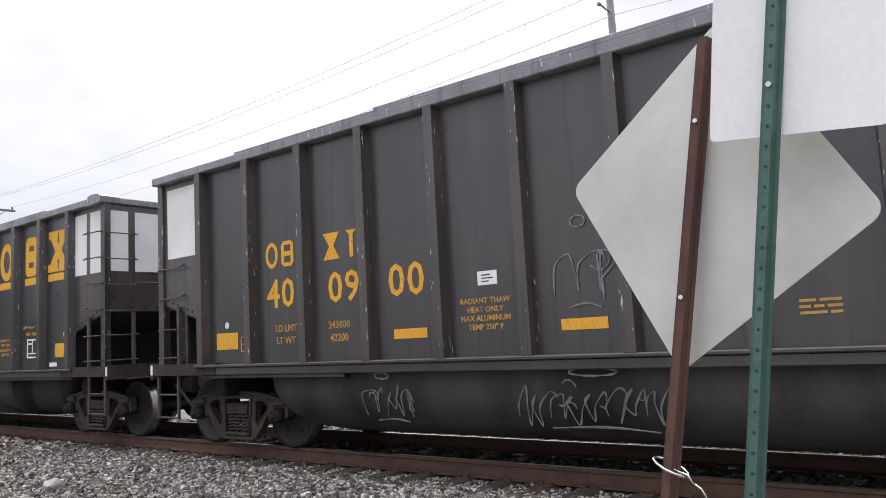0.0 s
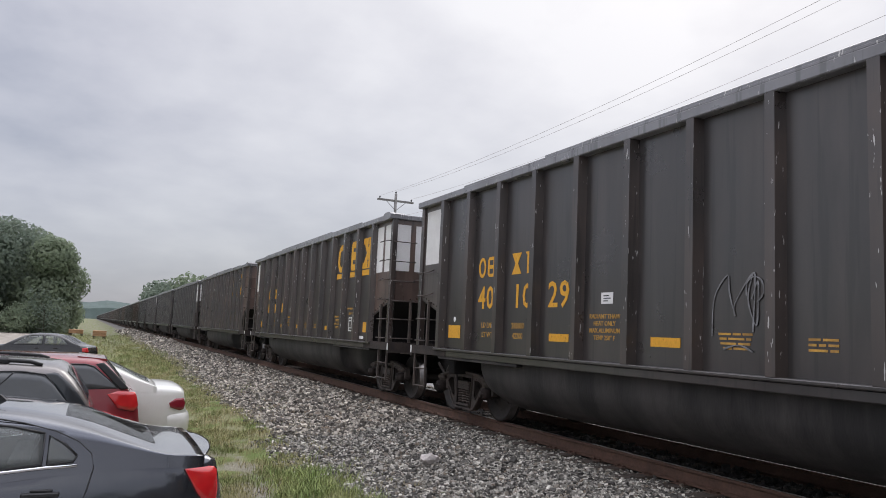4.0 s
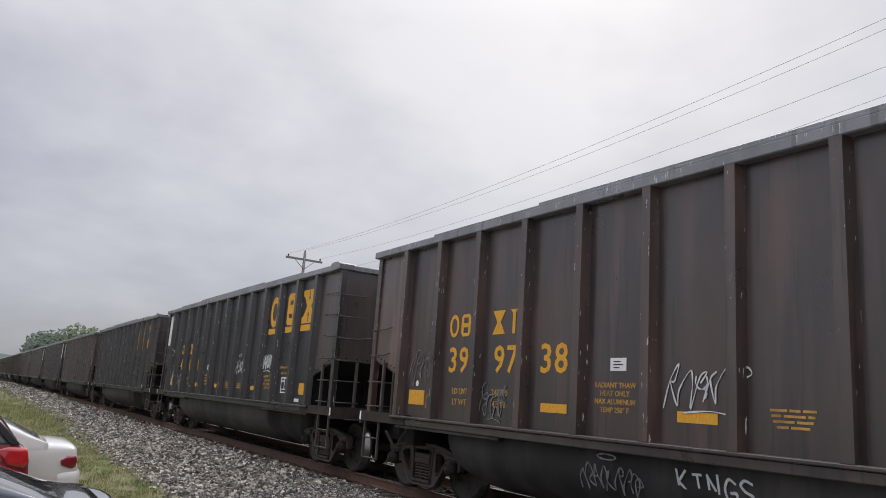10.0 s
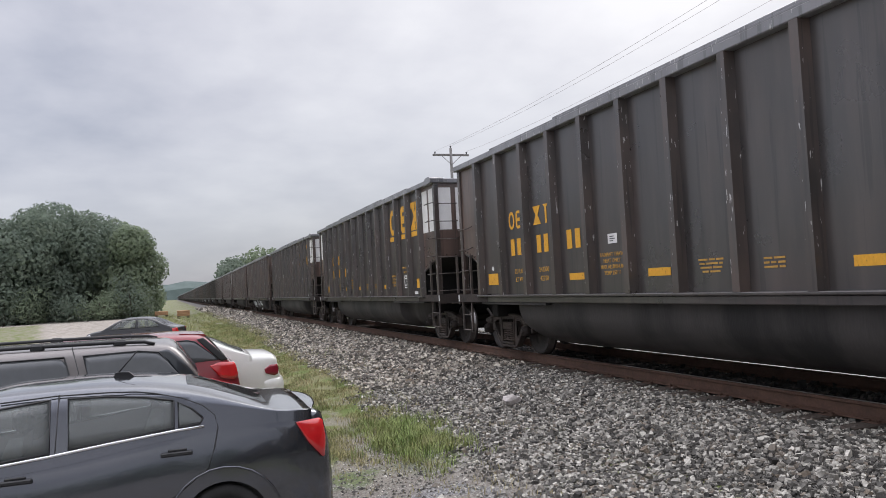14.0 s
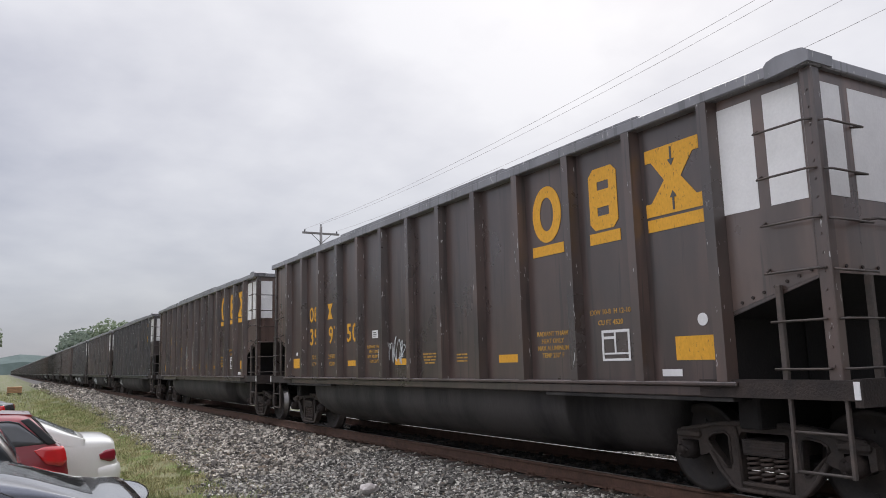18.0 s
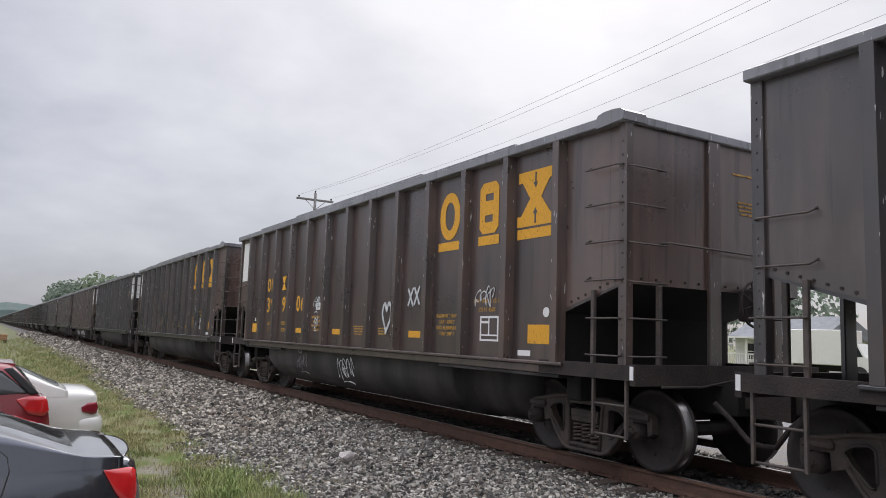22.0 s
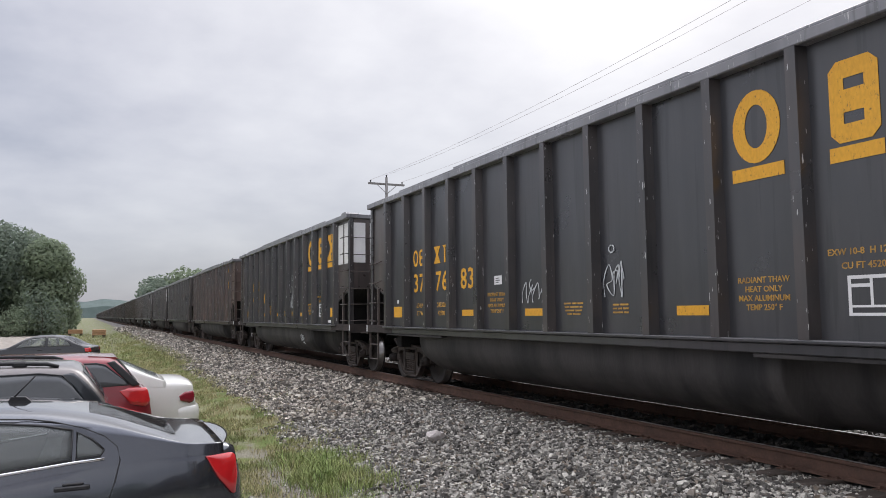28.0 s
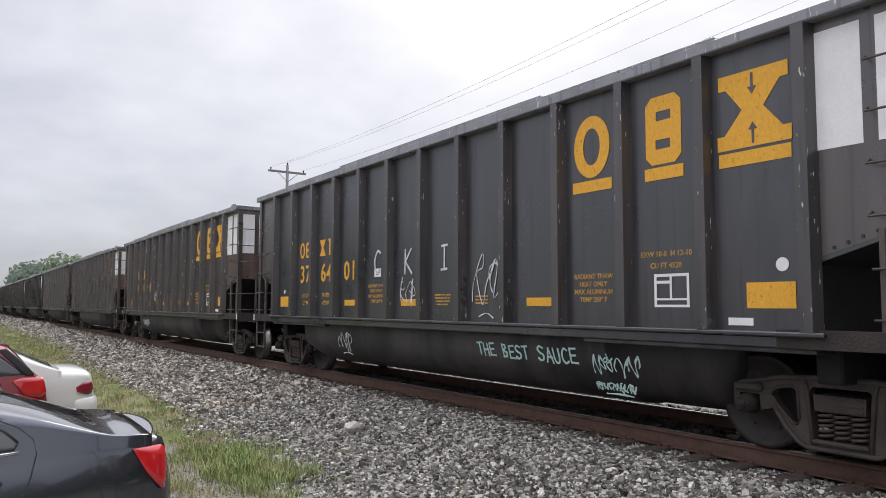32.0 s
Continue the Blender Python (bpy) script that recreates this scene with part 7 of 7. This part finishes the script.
# ---- utility poles and wires beyond the track ----
POLE_Y = 16.7
POLES = [(-43.4, 9.95, 0.0), (-6.7, 10.55, -1.5), (31.0, 10.0, 1.0)]


def build_poles():
    for x, top, lean in POLES:
        pole = thing("utility_pole", pose(x, POLE_Y, GROUND, 0, lean * 0.4), "grey weathered wooden utility pole with a crossarm", "utility pole", "utility poles")
        h = top - GROUND
        bm = bmesh.new()
        tube(bm, [(0, 0, 0), (0, 0, h * 0.5), (0, 0, h)], [0.125, 0.105, 0.082], 12)
        part("pole", bm, M_POLE, pole)
        bm = bmesh.new()
        box(bm, -0.06, 0.06, -1.2, 1.2, h - 0.50, h - 0.38, 0.01)
        part("crossarm", bm, M_POLE, pole)
        bm = bmesh.new()
        for s in (-1, 1):
            tube(bm, [(0.08, 0.02 * s, h - 1.05), (0.08, 0.65 * s, h - 0.50)], 0.02, 5)
        part("arm_brace", bm, M_POLE, pole)
        for y in (-1.05, 1.05, 0.0):
            bm = bmesh.new()
            z = h - 0.38 if y else h
            disc(bm, (0, y, z + 0.07), (0, 0, 1), 0.035, 0.14, 10)
            disc(bm, (0, y, z + 0.10), (0, 0, 1), 0.055, 0.04, 10)
            part("insulator", bm, M_PLASTIC, pole)
        if x > -20:
            bm = bmesh.new()
            tube(bm, [(0, -0.08, h - 1.42), (0.10, -0.85, h - 1.50)], 0.022, 5)
            box(bm, 0.06, 0.14, -0.93, -0.83, h - 1.55, h - 1.47, 0.02)
            part("bracket", bm, M_POLE, pole)
    for y, dz in ((-1.05, -0.22), (0.0, 0.14), (1.05, -0.22), (-0.15, -1.55)):
        wire = tagged(new("overhead_wire"), "thin sagging overhead power line", "wire", "overhead wires")
        bm = bmesh.new()
        pts = []
        for (xa, za, _), (xb, zb, _) in zip(POLES, POLES[1:]):
            for i in range(14):
                t = i / 14
                pts.append((xa + (xb - xa) * t, POLE_Y + y, za + dz + (zb - za) * t - 4 * 0.55 * t * (1 - t)))
        pts.append((POLES[-1][0], POLE_Y + y, POLES[-1][1] + dz))
        tube(bm, pts, 0.0065, 4)
        part("cable", bm, M_WIRE, wire)


# ---- trees ----
def leaf_cloud(rng, blobs, count, size):
    """Small leaf clumps scattered through a set of overlapping lobes; returns arrays for one mesh."""
    vol = np.array([b[3] ** 2 for b in blobs])
    pick = rng.choice(len(blobs), count, p=vol / vol.sum())
    c = np.array([b[:3] for b in blobs])[pick]
    r = np.array([b[3] for b in blobs])[pick]
    d = rng.normal(size=(count, 3))
    d /= np.linalg.norm(d, axis=1, keepdims=True)
    rad = r * rng.uniform(0.55, 1.06, count) ** 0.6
    p = c + d * rad[:, None] * np.array([1, 1, 0.85])
    n = d + rng.normal(scale=0.45, size=(count, 3))
    n /= np.linalg.norm(n, axis=1, keepdims=True)
    a = np.cross(n, rng.normal(size=(count, 3)))
    a /= np.linalg.norm(a, axis=1, keepdims=True)
    b = np.cross(n, a)
    s = size * rng.uniform(0.6, 1.4, count)[:, None]
    lift = n * s * 0.25
    v = np.stack([p - a * s, p - b * s * 0.6 + lift, p + a * s, p + b * s * 0.6 + lift, p + lift * 0.6], 1).reshape(-1, 3)
    k = 5 * np.arange(count)[:, None]
    f = np.concatenate([k + np.array([[0, 1, 4]]), k + np.array([[1, 2, 4]]), k + np.array([[2, 3, 4]]), k + np.array([[3, 0, 4]])])
    return v, f


def build_tree(x, y, height, spread, seed, mat, leaves, size, label="leafy green deciduous tree at the edge of the wood", base=GROUND, low=0.12):
    rng = np.random.default_rng(seed)
    tree = thing("tree", pose(x, y, base), label, "tree", "trees")
    bm = bmesh.new()
    lean = rng.uniform(-0.05, 0.05, 2) * height
    tube(bm, [(0, 0, -0.2), (lean[0] * 0.3, lean[1] * 0.3, height * 0.3), (lean[0], lean[1], height * 0.75)], [height * 0.022, height * 0.017, height * 0.006], 8)
    blobs = []
    for i in range(11):
        z = height * (low + (0.90 - low) * (i + rng.uniform(0, 0.6)) / 11)
        prof = math.sin(min(1.0, max(0.08, (z / height - low * 0.6) / (1 - low * 0.6))) ** 0.75 * math.pi) ** 0.6
        a = rng.uniform(0, 6.28)
        d = spread * 0.55 * prof * rng.uniform(0.3, 1.0)
        end = (lean[0] * z / height + d * math.cos(a), lean[1] * z / height + d * math.sin(a), z)
        tube(bm, [(lean[0] * 0.5 * z / height, lean[1] * 0.5 * z / height, z * 0.72), end], [height * 0.008, height * 0.003], 5)
        blobs.append((*end, spread * (0.24 + 0.22 * prof) * rng.uniform(0.75, 1.15)))
    part("trunk", bm, M_BARK, tree)
    v, f = leaf_cloud(rng, blobs, leaves, size)
    v[:, 2] = np.maximum(v[:, 2], 0.05)
    link_part("crown", raw_mesh("crown", v.tolist(), f.tolist(), mat), tree)
    return tree


def build_woods():
    rng = random.Random(11)
    spots = [(-80, -5.0, 9.2, 6.0), (-84, -9.5, 11.6, 7.5), (-79, -13.5, 9.8, 7.0), (-88, -5.8, 10.6, 6.5), (-82, -18.0, 10.8, 7.5), (-90, -13.0, 12.5, 8.0), (-80, -23.5, 10.0, 7.5), (-92, -20.0, 12.0, 8.0), (-85, -29.0, 11.0, 8.0), (-95, -28, 12, 8.5), (-83, -36.0, 10.5, 8.0), (-90, -44.0, 11.0, 9.0)]
    for i, (x, y, h, s) in enumerate(spots):
        build_tree(x * 1.22, y * 1.22, h * 1.2, s * 1.22, 40 + i, M_LEAFDARK if i % 3 else M_LEAF, 17000, 0.235, "dense green broadleaf tree in the wood's edge", low=0.06)
    for i in range(14):
        y = -3.6 - 2.7 * i + rng.uniform(-0.5, 0.5)
        build_tree(-93.0 + rng.uniform(-1.8, 1.8), y * 1.22, rng.uniform(2.4, 4.6), rng.uniform(3.2, 4.4), 80 + i, M_LEAF if i % 2 else M_LEAFDARK, 1600, 0.14, "low green shrub before the wood", low=0.02)
    for i, (x, y, h, s) in enumerate(((-195, 15.5, 10.0, 9.0), (-205, 22.0, 13.6, 12.0), (-212, 17.0, 11.5, 10.0), (-215, 29.0, 14.0, 12.0), (-240, 20.0, 12.0, 11.0))):
        build_tree(x, y, h, s, 120 + i, M_LEAF if i % 2 else M_LEAFDARK, 3000, 0.55, "green tree beyond the train")
    for i in range(12):
        x = -130 - 26 * i
        build_tree(x + rng.uniform(-6, 6), -4.5 - 0.012 * (-x - 130) + rng.uniform(-3, 0), rng.uniform(4, 6.5), rng.uniform(4.5, 7), 160 + i, M_LEAF, 700, 0.5, "distant green tree beside the track", low=0.05)
    for i, (x, y, h, s) in enumerate(((-11.5, 36.5, 11.5, 7), (-7.0, 34, 11.0, 6), (-3.0, 36, 11.5, 7), (-1, 44, 10, 8), (-42, 62, 9, 8), (-28, 66, 10, 9), (-17, 64, 10, 8), (14, 56, 10, 8), (-56, 60, 9, 8))):
        build_tree(x, y, h * 0.75, s, 200 + i, M_LEAF if i % 2 else M_LEAFDARK, 6000 if i < 4 else 2500, 0.17 if i < 4 else 0.30, "green tree beyond the track")
    # unseen trees added across the road, behind the viewer, to darken the car's reflections
    for i, (x, y, h, s) in enumerate(((46, -24, 7.2, 8), (50, -14, 7.8, 8), (44, -5, 6.4, 7), (52, 3, 7.8, 8), (48, -34, 8.0, 9))):
        build_tree(x, y, h, s, 240 + i, M_LEAFDARK, 900, 0.45, "green tree added out of view for car reflections")
    # the far wooded ridge closes the view down the line
    rr = np.random.default_rng(8)
    verts, faces = [], []
    ys = np.linspace(-1500, 1500, 240)
    for i, y in enumerate(ys):
        top = 19 + 9 * math.sin(y / 210 + 1.0) + 6 * noise.noise((y / 60, 0, 3)) + rr.uniform(-1, 1.6)
        verts += [(-1300, y, -2), (-1310, y, top * 0.6), (-1340, y, top), (-1420, y, -2)]
        if i:
            b = 4 * i
            faces += [(b - 4 + j, b + j, b + j + 1, b - 3 + j) for j in range(3)]
    tagged(new("backdrop_ridge", raw_mesh("backdrop_ridge", verts, faces, M_RIDGE)), "green wooded ridge on the horizon, haze painted into its colour", "hill", kind="structure")


# ---- grass and weeds ----
def build_grass():
    rng = np.random.default_rng(21)

    def tufts(name, spots, blades, h, mat, label):
        n = len(spots) * blades
        base = np.repeat(np.array(spots), blades, 0)
        hh = np.repeat(np.array(h), blades) * rng.uniform(0.45, 1.15, n)
        p = base + np.c_[rng.normal(scale=0.07, size=(n, 2)), np.zeros(n)]
        a = rng.uniform(0, 2 * np.pi, n)
        side = np.c_[np.cos(a), np.sin(a), np.zeros(n)]
        bend = np.c_[np.cos(a + 1.6), np.sin(a + 1.6), np.zeros(n)] * (hh * rng.uniform(0.15, 1.2, n))[:, None]
        w = (0.0035 + 0.008 * hh)[:, None]
        up = np.c_[np.zeros((n, 2)), hh]
        v = np.stack([p - side * w, p + side * w, p + bend * 0.4 + up * 0.62 + side * w * 0.7, p + bend * 0.4 + up * 0.62 - side * w * 0.7, p + bend + up], 1).reshape(-1, 3)
        k = 5 * np.arange(n)[:, None]
        f = [tuple(r) for r in (k + np.array([[0, 1, 2, 3]])).tolist()] + [tuple(r) for r in (k + np.array([[3, 2, 4]])).tolist()]
        return tagged(new(name, raw_mesh(name, v.tolist(), f, mat)), label, "grass", kind="stuff")

    def patch(x0, x1, y0, y1, count, thin=0.0, seed=0):
        out = []
        while len(out) < count:
            x, y = rng.uniform(x0, x1), rng.uniform(y0, y1)
            edge0 = 1.85 + 0.25 * math.sin(x * 0.9) + (0.9 * smooth_step(-9.5, -7.3, x))
            edge1 = 2.94 + 0.022 * (-x) + 0.3 * noise.noise((x * 0.5, 1, 7))
            if not edge0 < y < edge1 and rng.uniform() > 0.06:
                continue
            if noise.noise((x * 1.5, y * 2.4, seed + 9)) < -0.06 + rng.uniform(-0.1, 0.1):
                continue
            if noise.noise((x * 0.55, y * 0.8, seed)) < thin - 0.25 + rng.uniform(-0.15, 0.15):
                continue
            out.append((x, y, max(ground_z(x, y), bed_z(y)) - 0.01))
        return out

    s = patch(-16, -7.4, 1.4, 3.9, 1150, 0.18, 1)
    tufts("verge_grass", s, 14, rng.uniform(0.03, 0.09, len(s)), M_GRASS, "short green and yellow grass on the verge")
    s = patch(-60, -16, 1.0, 4.8, 5200, 0.0, 2)
    tufts("verge_grass", s, 8, rng.uniform(0.04, 0.14, len(s)), M_GRASS, "short green and yellow grass on the verge")
    s = patch(-40, -7.5, 1.4, 4.0, 2600, 0.05, 3)
    tufts("dry_grass", s, 8, rng.uniform(0.04, 0.11, len(s)), M_STRAW, "dry straw-coloured grass on the verge")
    # the taller weed clump near the ballast's foot, and stray weeds in the stones
    s = [(x, y, max(ground_z(x, y), bed_z(y))) for x, y in zip(rng.normal(-9.0, 0.62, 300), rng.normal(2.78, 0.25, 300))]
    tufts("weed_clump", s, 20, rng.uniform(0.05, 0.17, len(s)), M_WEED, "bright green weed clump at the foot of the ballast")
    s = [(x, y, max(ground_z(x, y), bed_z(y))) for x, y in zip(rng.uniform(-7.2, -5.0, 70), rng.uniform(1.6, 3.2, 70))]
    tufts("dry_grass", s, 7, rng.uniform(0.03, 0.09, len(s)), M_STRAW, "sparse dry grass in the gravel")
    s = [(x, y, max(ground_z(x, y), bed_z(y))) for x, y in zip(rng.uniform(-90, -30, 2600), rng.uniform(-3.0, 4.0, 2600)) if y > 0.055 * x + 0.6]
    tufts("field_grass", s, 6, rng.uniform(0.12, 0.40, len(s)), M_GRASS, "rough grass beyond the parking lot")
    # fine gravel on the parking ground
    n = 9000
    px, py = rng.uniform(-9.5, -3.0, n), rng.uniform(0.6, 3.4, n)
    sz = 0.011 * rng.lognormal(0, 0.4, n)
    base = np.array([(1, 0, 0), (-1, 0, 0), (0, 1, 0), (0, -1, 0), (0, 0, 0.8), (0, 0, -0.8)], float)
    v = base[None] * sz[:, None, None] * rng.uniform(0.7, 1.3, (n, 6, 1)) + np.stack([px, py, [ground_z(x, y) + 0.004 for x, y in zip(px, py)]], -1)[:, None, :]
    f = (np.array([(0, 2, 4), (2, 1, 4), (1, 3, 4), (3, 0, 4)])[None] + 6 * np.arange(n)[:, None, None]).reshape(-1, 3)
    tagged(new("fine_gravel", raw_mesh("fine_gravel", v.reshape(-1, 3).tolist(), f.tolist(), M_BALLAST)), "small grey gravel scattered on the parking ground", "gravel", kind="stuff")
    # a pale boulder lying on the slope
    bm = bmesh.new()
    bmesh.ops.create_icosphere(bm, subdivisions=2, radius=0.125)
    for vv in bm.verts:
        vv.co *= 1 + 0.55 * noise.noise(vv.co * 14)
        vv.co.z *= 0.6
    ob = new("boulder", mesh_of("boulder", bm, material("pale_pinkish_stone", (0.62, 0.57, 0.54), (0.46, 0.42, 0.40), 6.0, 0.9, bump=0.4)))
    ob.matrix_basis = pose(-9.88, 4.59, max(bed_z(4.59), -0.6) + 0.085)
    tagged(ob, "pale pinkish boulder lying on the ballast slope", "stone")


# ---- things beyond: stacked boards down the line, houses seen between wagons ----
def build_distance():
    for x, y, w, h, z in ((-90.0, -1.2, 1.4, 0.42, 0.0), (-80.0, 1.0, 1.2, 0.55, 0.0)):
        crate = thing("board_stack", pose(x, y, ground_z(x, y)), "stack of faded orange boards on dark skids beside the track", "boards", "board stacks")
        bm = bmesh.new()
        box(bm, -0.8, 0.8, -w / 2, -w / 2 + 0.3, 0, 0.25, 0.02)
        box(bm, -0.8, 0.8, w / 2 - 0.3, w / 2, 0, 0.25, 0.02)
        part("skid", bm, M_TIE, crate)
        for i in range(4):
            bm = bmesh.new()
            z0 = 0.25 + h / 4 * i
            box(bm, -0.9, 0.9, -w / 2, w / 2, z0, z0 + h / 4 - 0.02, 0.015)
            part("board", bm, M_ORANGE, crate)

    def house(x, y, w, d, wall_h, roof_h, roof_mat, label, porch=False):
        h = thing("house", pose(x, y, ground_z(x, y)), label, "house", "houses")
        bm = bmesh.new()
        box(bm, -w / 2, w / 2, 0, d, 0, wall_h, 0.02)
        for i in range(int(wall_h / 0.2)):
            box(bm, -w / 2 - 0.012, w / 2 + 0.012, -0.015, 0.0, 0.2 * i, 0.2 * i + 0.18)
        part("wall", bm, M_SIDING, h)
        bm = bmesh.new()
        for s in (1,):
            v = [bm.verts.new(p) for p in ((-w / 2 - 0.4, -0.5, wall_h - 0.1), (w / 2 + 0.4, -0.5, wall_h - 0.1), (w / 2 + 0.4, d / 2, wall_h + roof_h), (-w / 2 - 0.4, d / 2, wall_h + roof_h), (w / 2 + 0.4, d + 0.5, wall_h - 0.1), (-w / 2 - 0.4, d + 0.5, wall_h - 0.1))]
            for q in ((0, 1, 2, 3), (3, 2, 4, 5), (0, 3, 5), (1, 4, 2), (0, 5, 4, 1)):
                bm.faces.new([v[i] for i in q])
        bmesh.ops.recalc_face_normals(bm, faces=bm.faces)
        part("roof", bm, roof_mat, h)
        for wx in (-w * 0.3, w * 0.05, w * 0.32):
            win = new("window")
            win.parent, win.matrix_basis = h, pose(wx, -0.02, 1.5)
            bm = bmesh.new()
            for a in ((-0.5, 0.5, -0.65, -0.55), (-0.5, 0.5, 0.55, 0.65), (-0.5, -0.42, -0.55, 0.55), (0.42, 0.5, -0.55, 0.55), (-0.42, 0.42, -0.03, 0.03)):
                box(bm, a[0], a[1], -0.05, 0.0, a[2], a[3])
            part("frame", bm, M_CARWHITE, win)
            bm = bmesh.new()
            box(bm, -0.42, 0.42, -0.012, 0.004, -0.55, 0.55)
            part("pane", bm, M_GLASS, win)
        if porch:
            bm = bmesh.new()
            box(bm, -w / 2, w / 2, -1.8, -0.02, 0.35, 0.45)
            for px in np.linspace(-w / 2 + 0.1, w / 2 - 0.1, 4):
                box(bm, px - 0.06, px + 0.06, -1.75, -1.63, 0.45, wall_h - 0.2)
            for i in range(int(w / 0.18)):
                box(bm, -w / 2 + 0.18 * i, -w / 2 + 0.18 * i + 0.04, -1.72, -1.68, 0.45, 1.3)
            box(bm, -w / 2, w / 2, -1.74, -1.66, 1.28, 1.36)
            box(bm, -w / 2 - 0.2, w / 2 + 0.2, -2.0, -0.1, wall_h - 0.2, wall_h - 0.08)
            part("porch", bm, M_CARWHITE, h)

    house(-33.0, 47, 6.5, 6, 2.6, 1.5, M_GREYROOF, "white clapboard house with a railed porch and grey roof", True)
    house(-22.5, 52, 8.0, 6, 2.7, 1.9, M_REDROOF, "white clapboard house with a red roof")
    house(6.0, 50, 7.0, 6, 2.7, 1.8, M_GREYROOF, "white clapboard house with a grey roof")
    van = thing("box_truck", pose(-27.2, 44.0, ground_z(-27, 44)), "white box truck parked beyond the track", "truck")
    bm = bmesh.new()
    box(bm, -2.2, 1.4, -1.1, 1.1, 0.9, 3.0, 0.04)
    part("cargo_box", bm, M_CARWHITE, van)
    bm = bmesh.new()
    prism(bm, [(1.45, 0.6), (3.2, 0.6), (3.2, 1.3), (2.7, 1.45), (2.3, 2.2), (1.45, 2.25)], -1.0, 1.0)
    part("cab", bm, M_CARWHITE, van)
    bm = bmesh.new()
    prism(bm, [(1.7, 1.45), (2.6, 1.45), (2.25, 2.1), (1.7, 2.1)], -1.01, 1.01)
    part("cab_window", bm, M_GLASS, van)
    for wx in (-1.2, 2.4):
        for wy in (-1.0, 1.0):
            bm = bmesh.new()
            disc(bm, (wx, wy, 0.45), (0, 1, 0), 0.45, 0.25, 20)
            part("wheel", bm, M_RUBBER, van)
    bm = bmesh.new()
    box(bm, -2.1, 2.8, -0.5, 0.5, 0.55, 0.9)
    part("chassis", bm, M_UNDER, van)
    flag = thing("flag", pose(-13.6, 34.5, ground_z(-13.6, 34.5)), "striped red, white and blue flag on a pole", "flag")
    bm = bmesh.new()
    tube(bm, [(0, 0, 0), (0, 0, 5.4)], 0.035, 8)
    part("pole", bm, M_CHROME, flag)
    for i in range(7):
        bm = bmesh.new()
        box(bm, 0.05 + 0.10 * i, 0.15 + 0.10 * i, -0.03 + 0.02 * (i % 3), -0.02 + 0.02 * (i % 3), 3.6 - 0.05 * i, 5.2 - 0.28 * i)
        part("stripe", bm, M_FLAGRED if i % 2 == 0 else M_CARWHITE, flag)
    bm = bmesh.new()
    box(bm, 0.05, 0.40, -0.05, -0.035, 4.5, 5.2)
    part("canton", bm, M_FLAGBLUE, flag)


# ---- build ----
build_ground()
build_ballast()
build_track()
build_train()
build_parked_cars()
build_signs()
build_poles()
build_woods()
build_grass()
build_distance()


def motions():
    """The train rolls past; each wagon's wheels turn while it is near."""
    times = [i / 2 for i in range(65)]
    for k, car in WAGON_OBJECTS.items():
        walk(car, [(t, pose(train_x(t) - PITCH * k, YC, 0)) for t in times])
    for k, at, ws in WHEELSETS:
        seat = ws.matrix_basis.translation.copy()
        near = [i for i in range(961) if -42 < train_x(i / 30) - PITCH * k + at < 8]
        rows = []
        for i in sorted({0, 960, *near}):
            j = min(max(i, near[0]), near[-1]) if near else i
            turn = math.degrees((train_x(j / 30) - train_x(near[0] / 30 if near else 0)) / WHEEL_R) if near else 0.0
            rows.append((i / 30, Matrix.Translation(seat) @ pose(0, 0, 0, 0, turn % 360, 0)))
        walk(ws, rows)


motions()
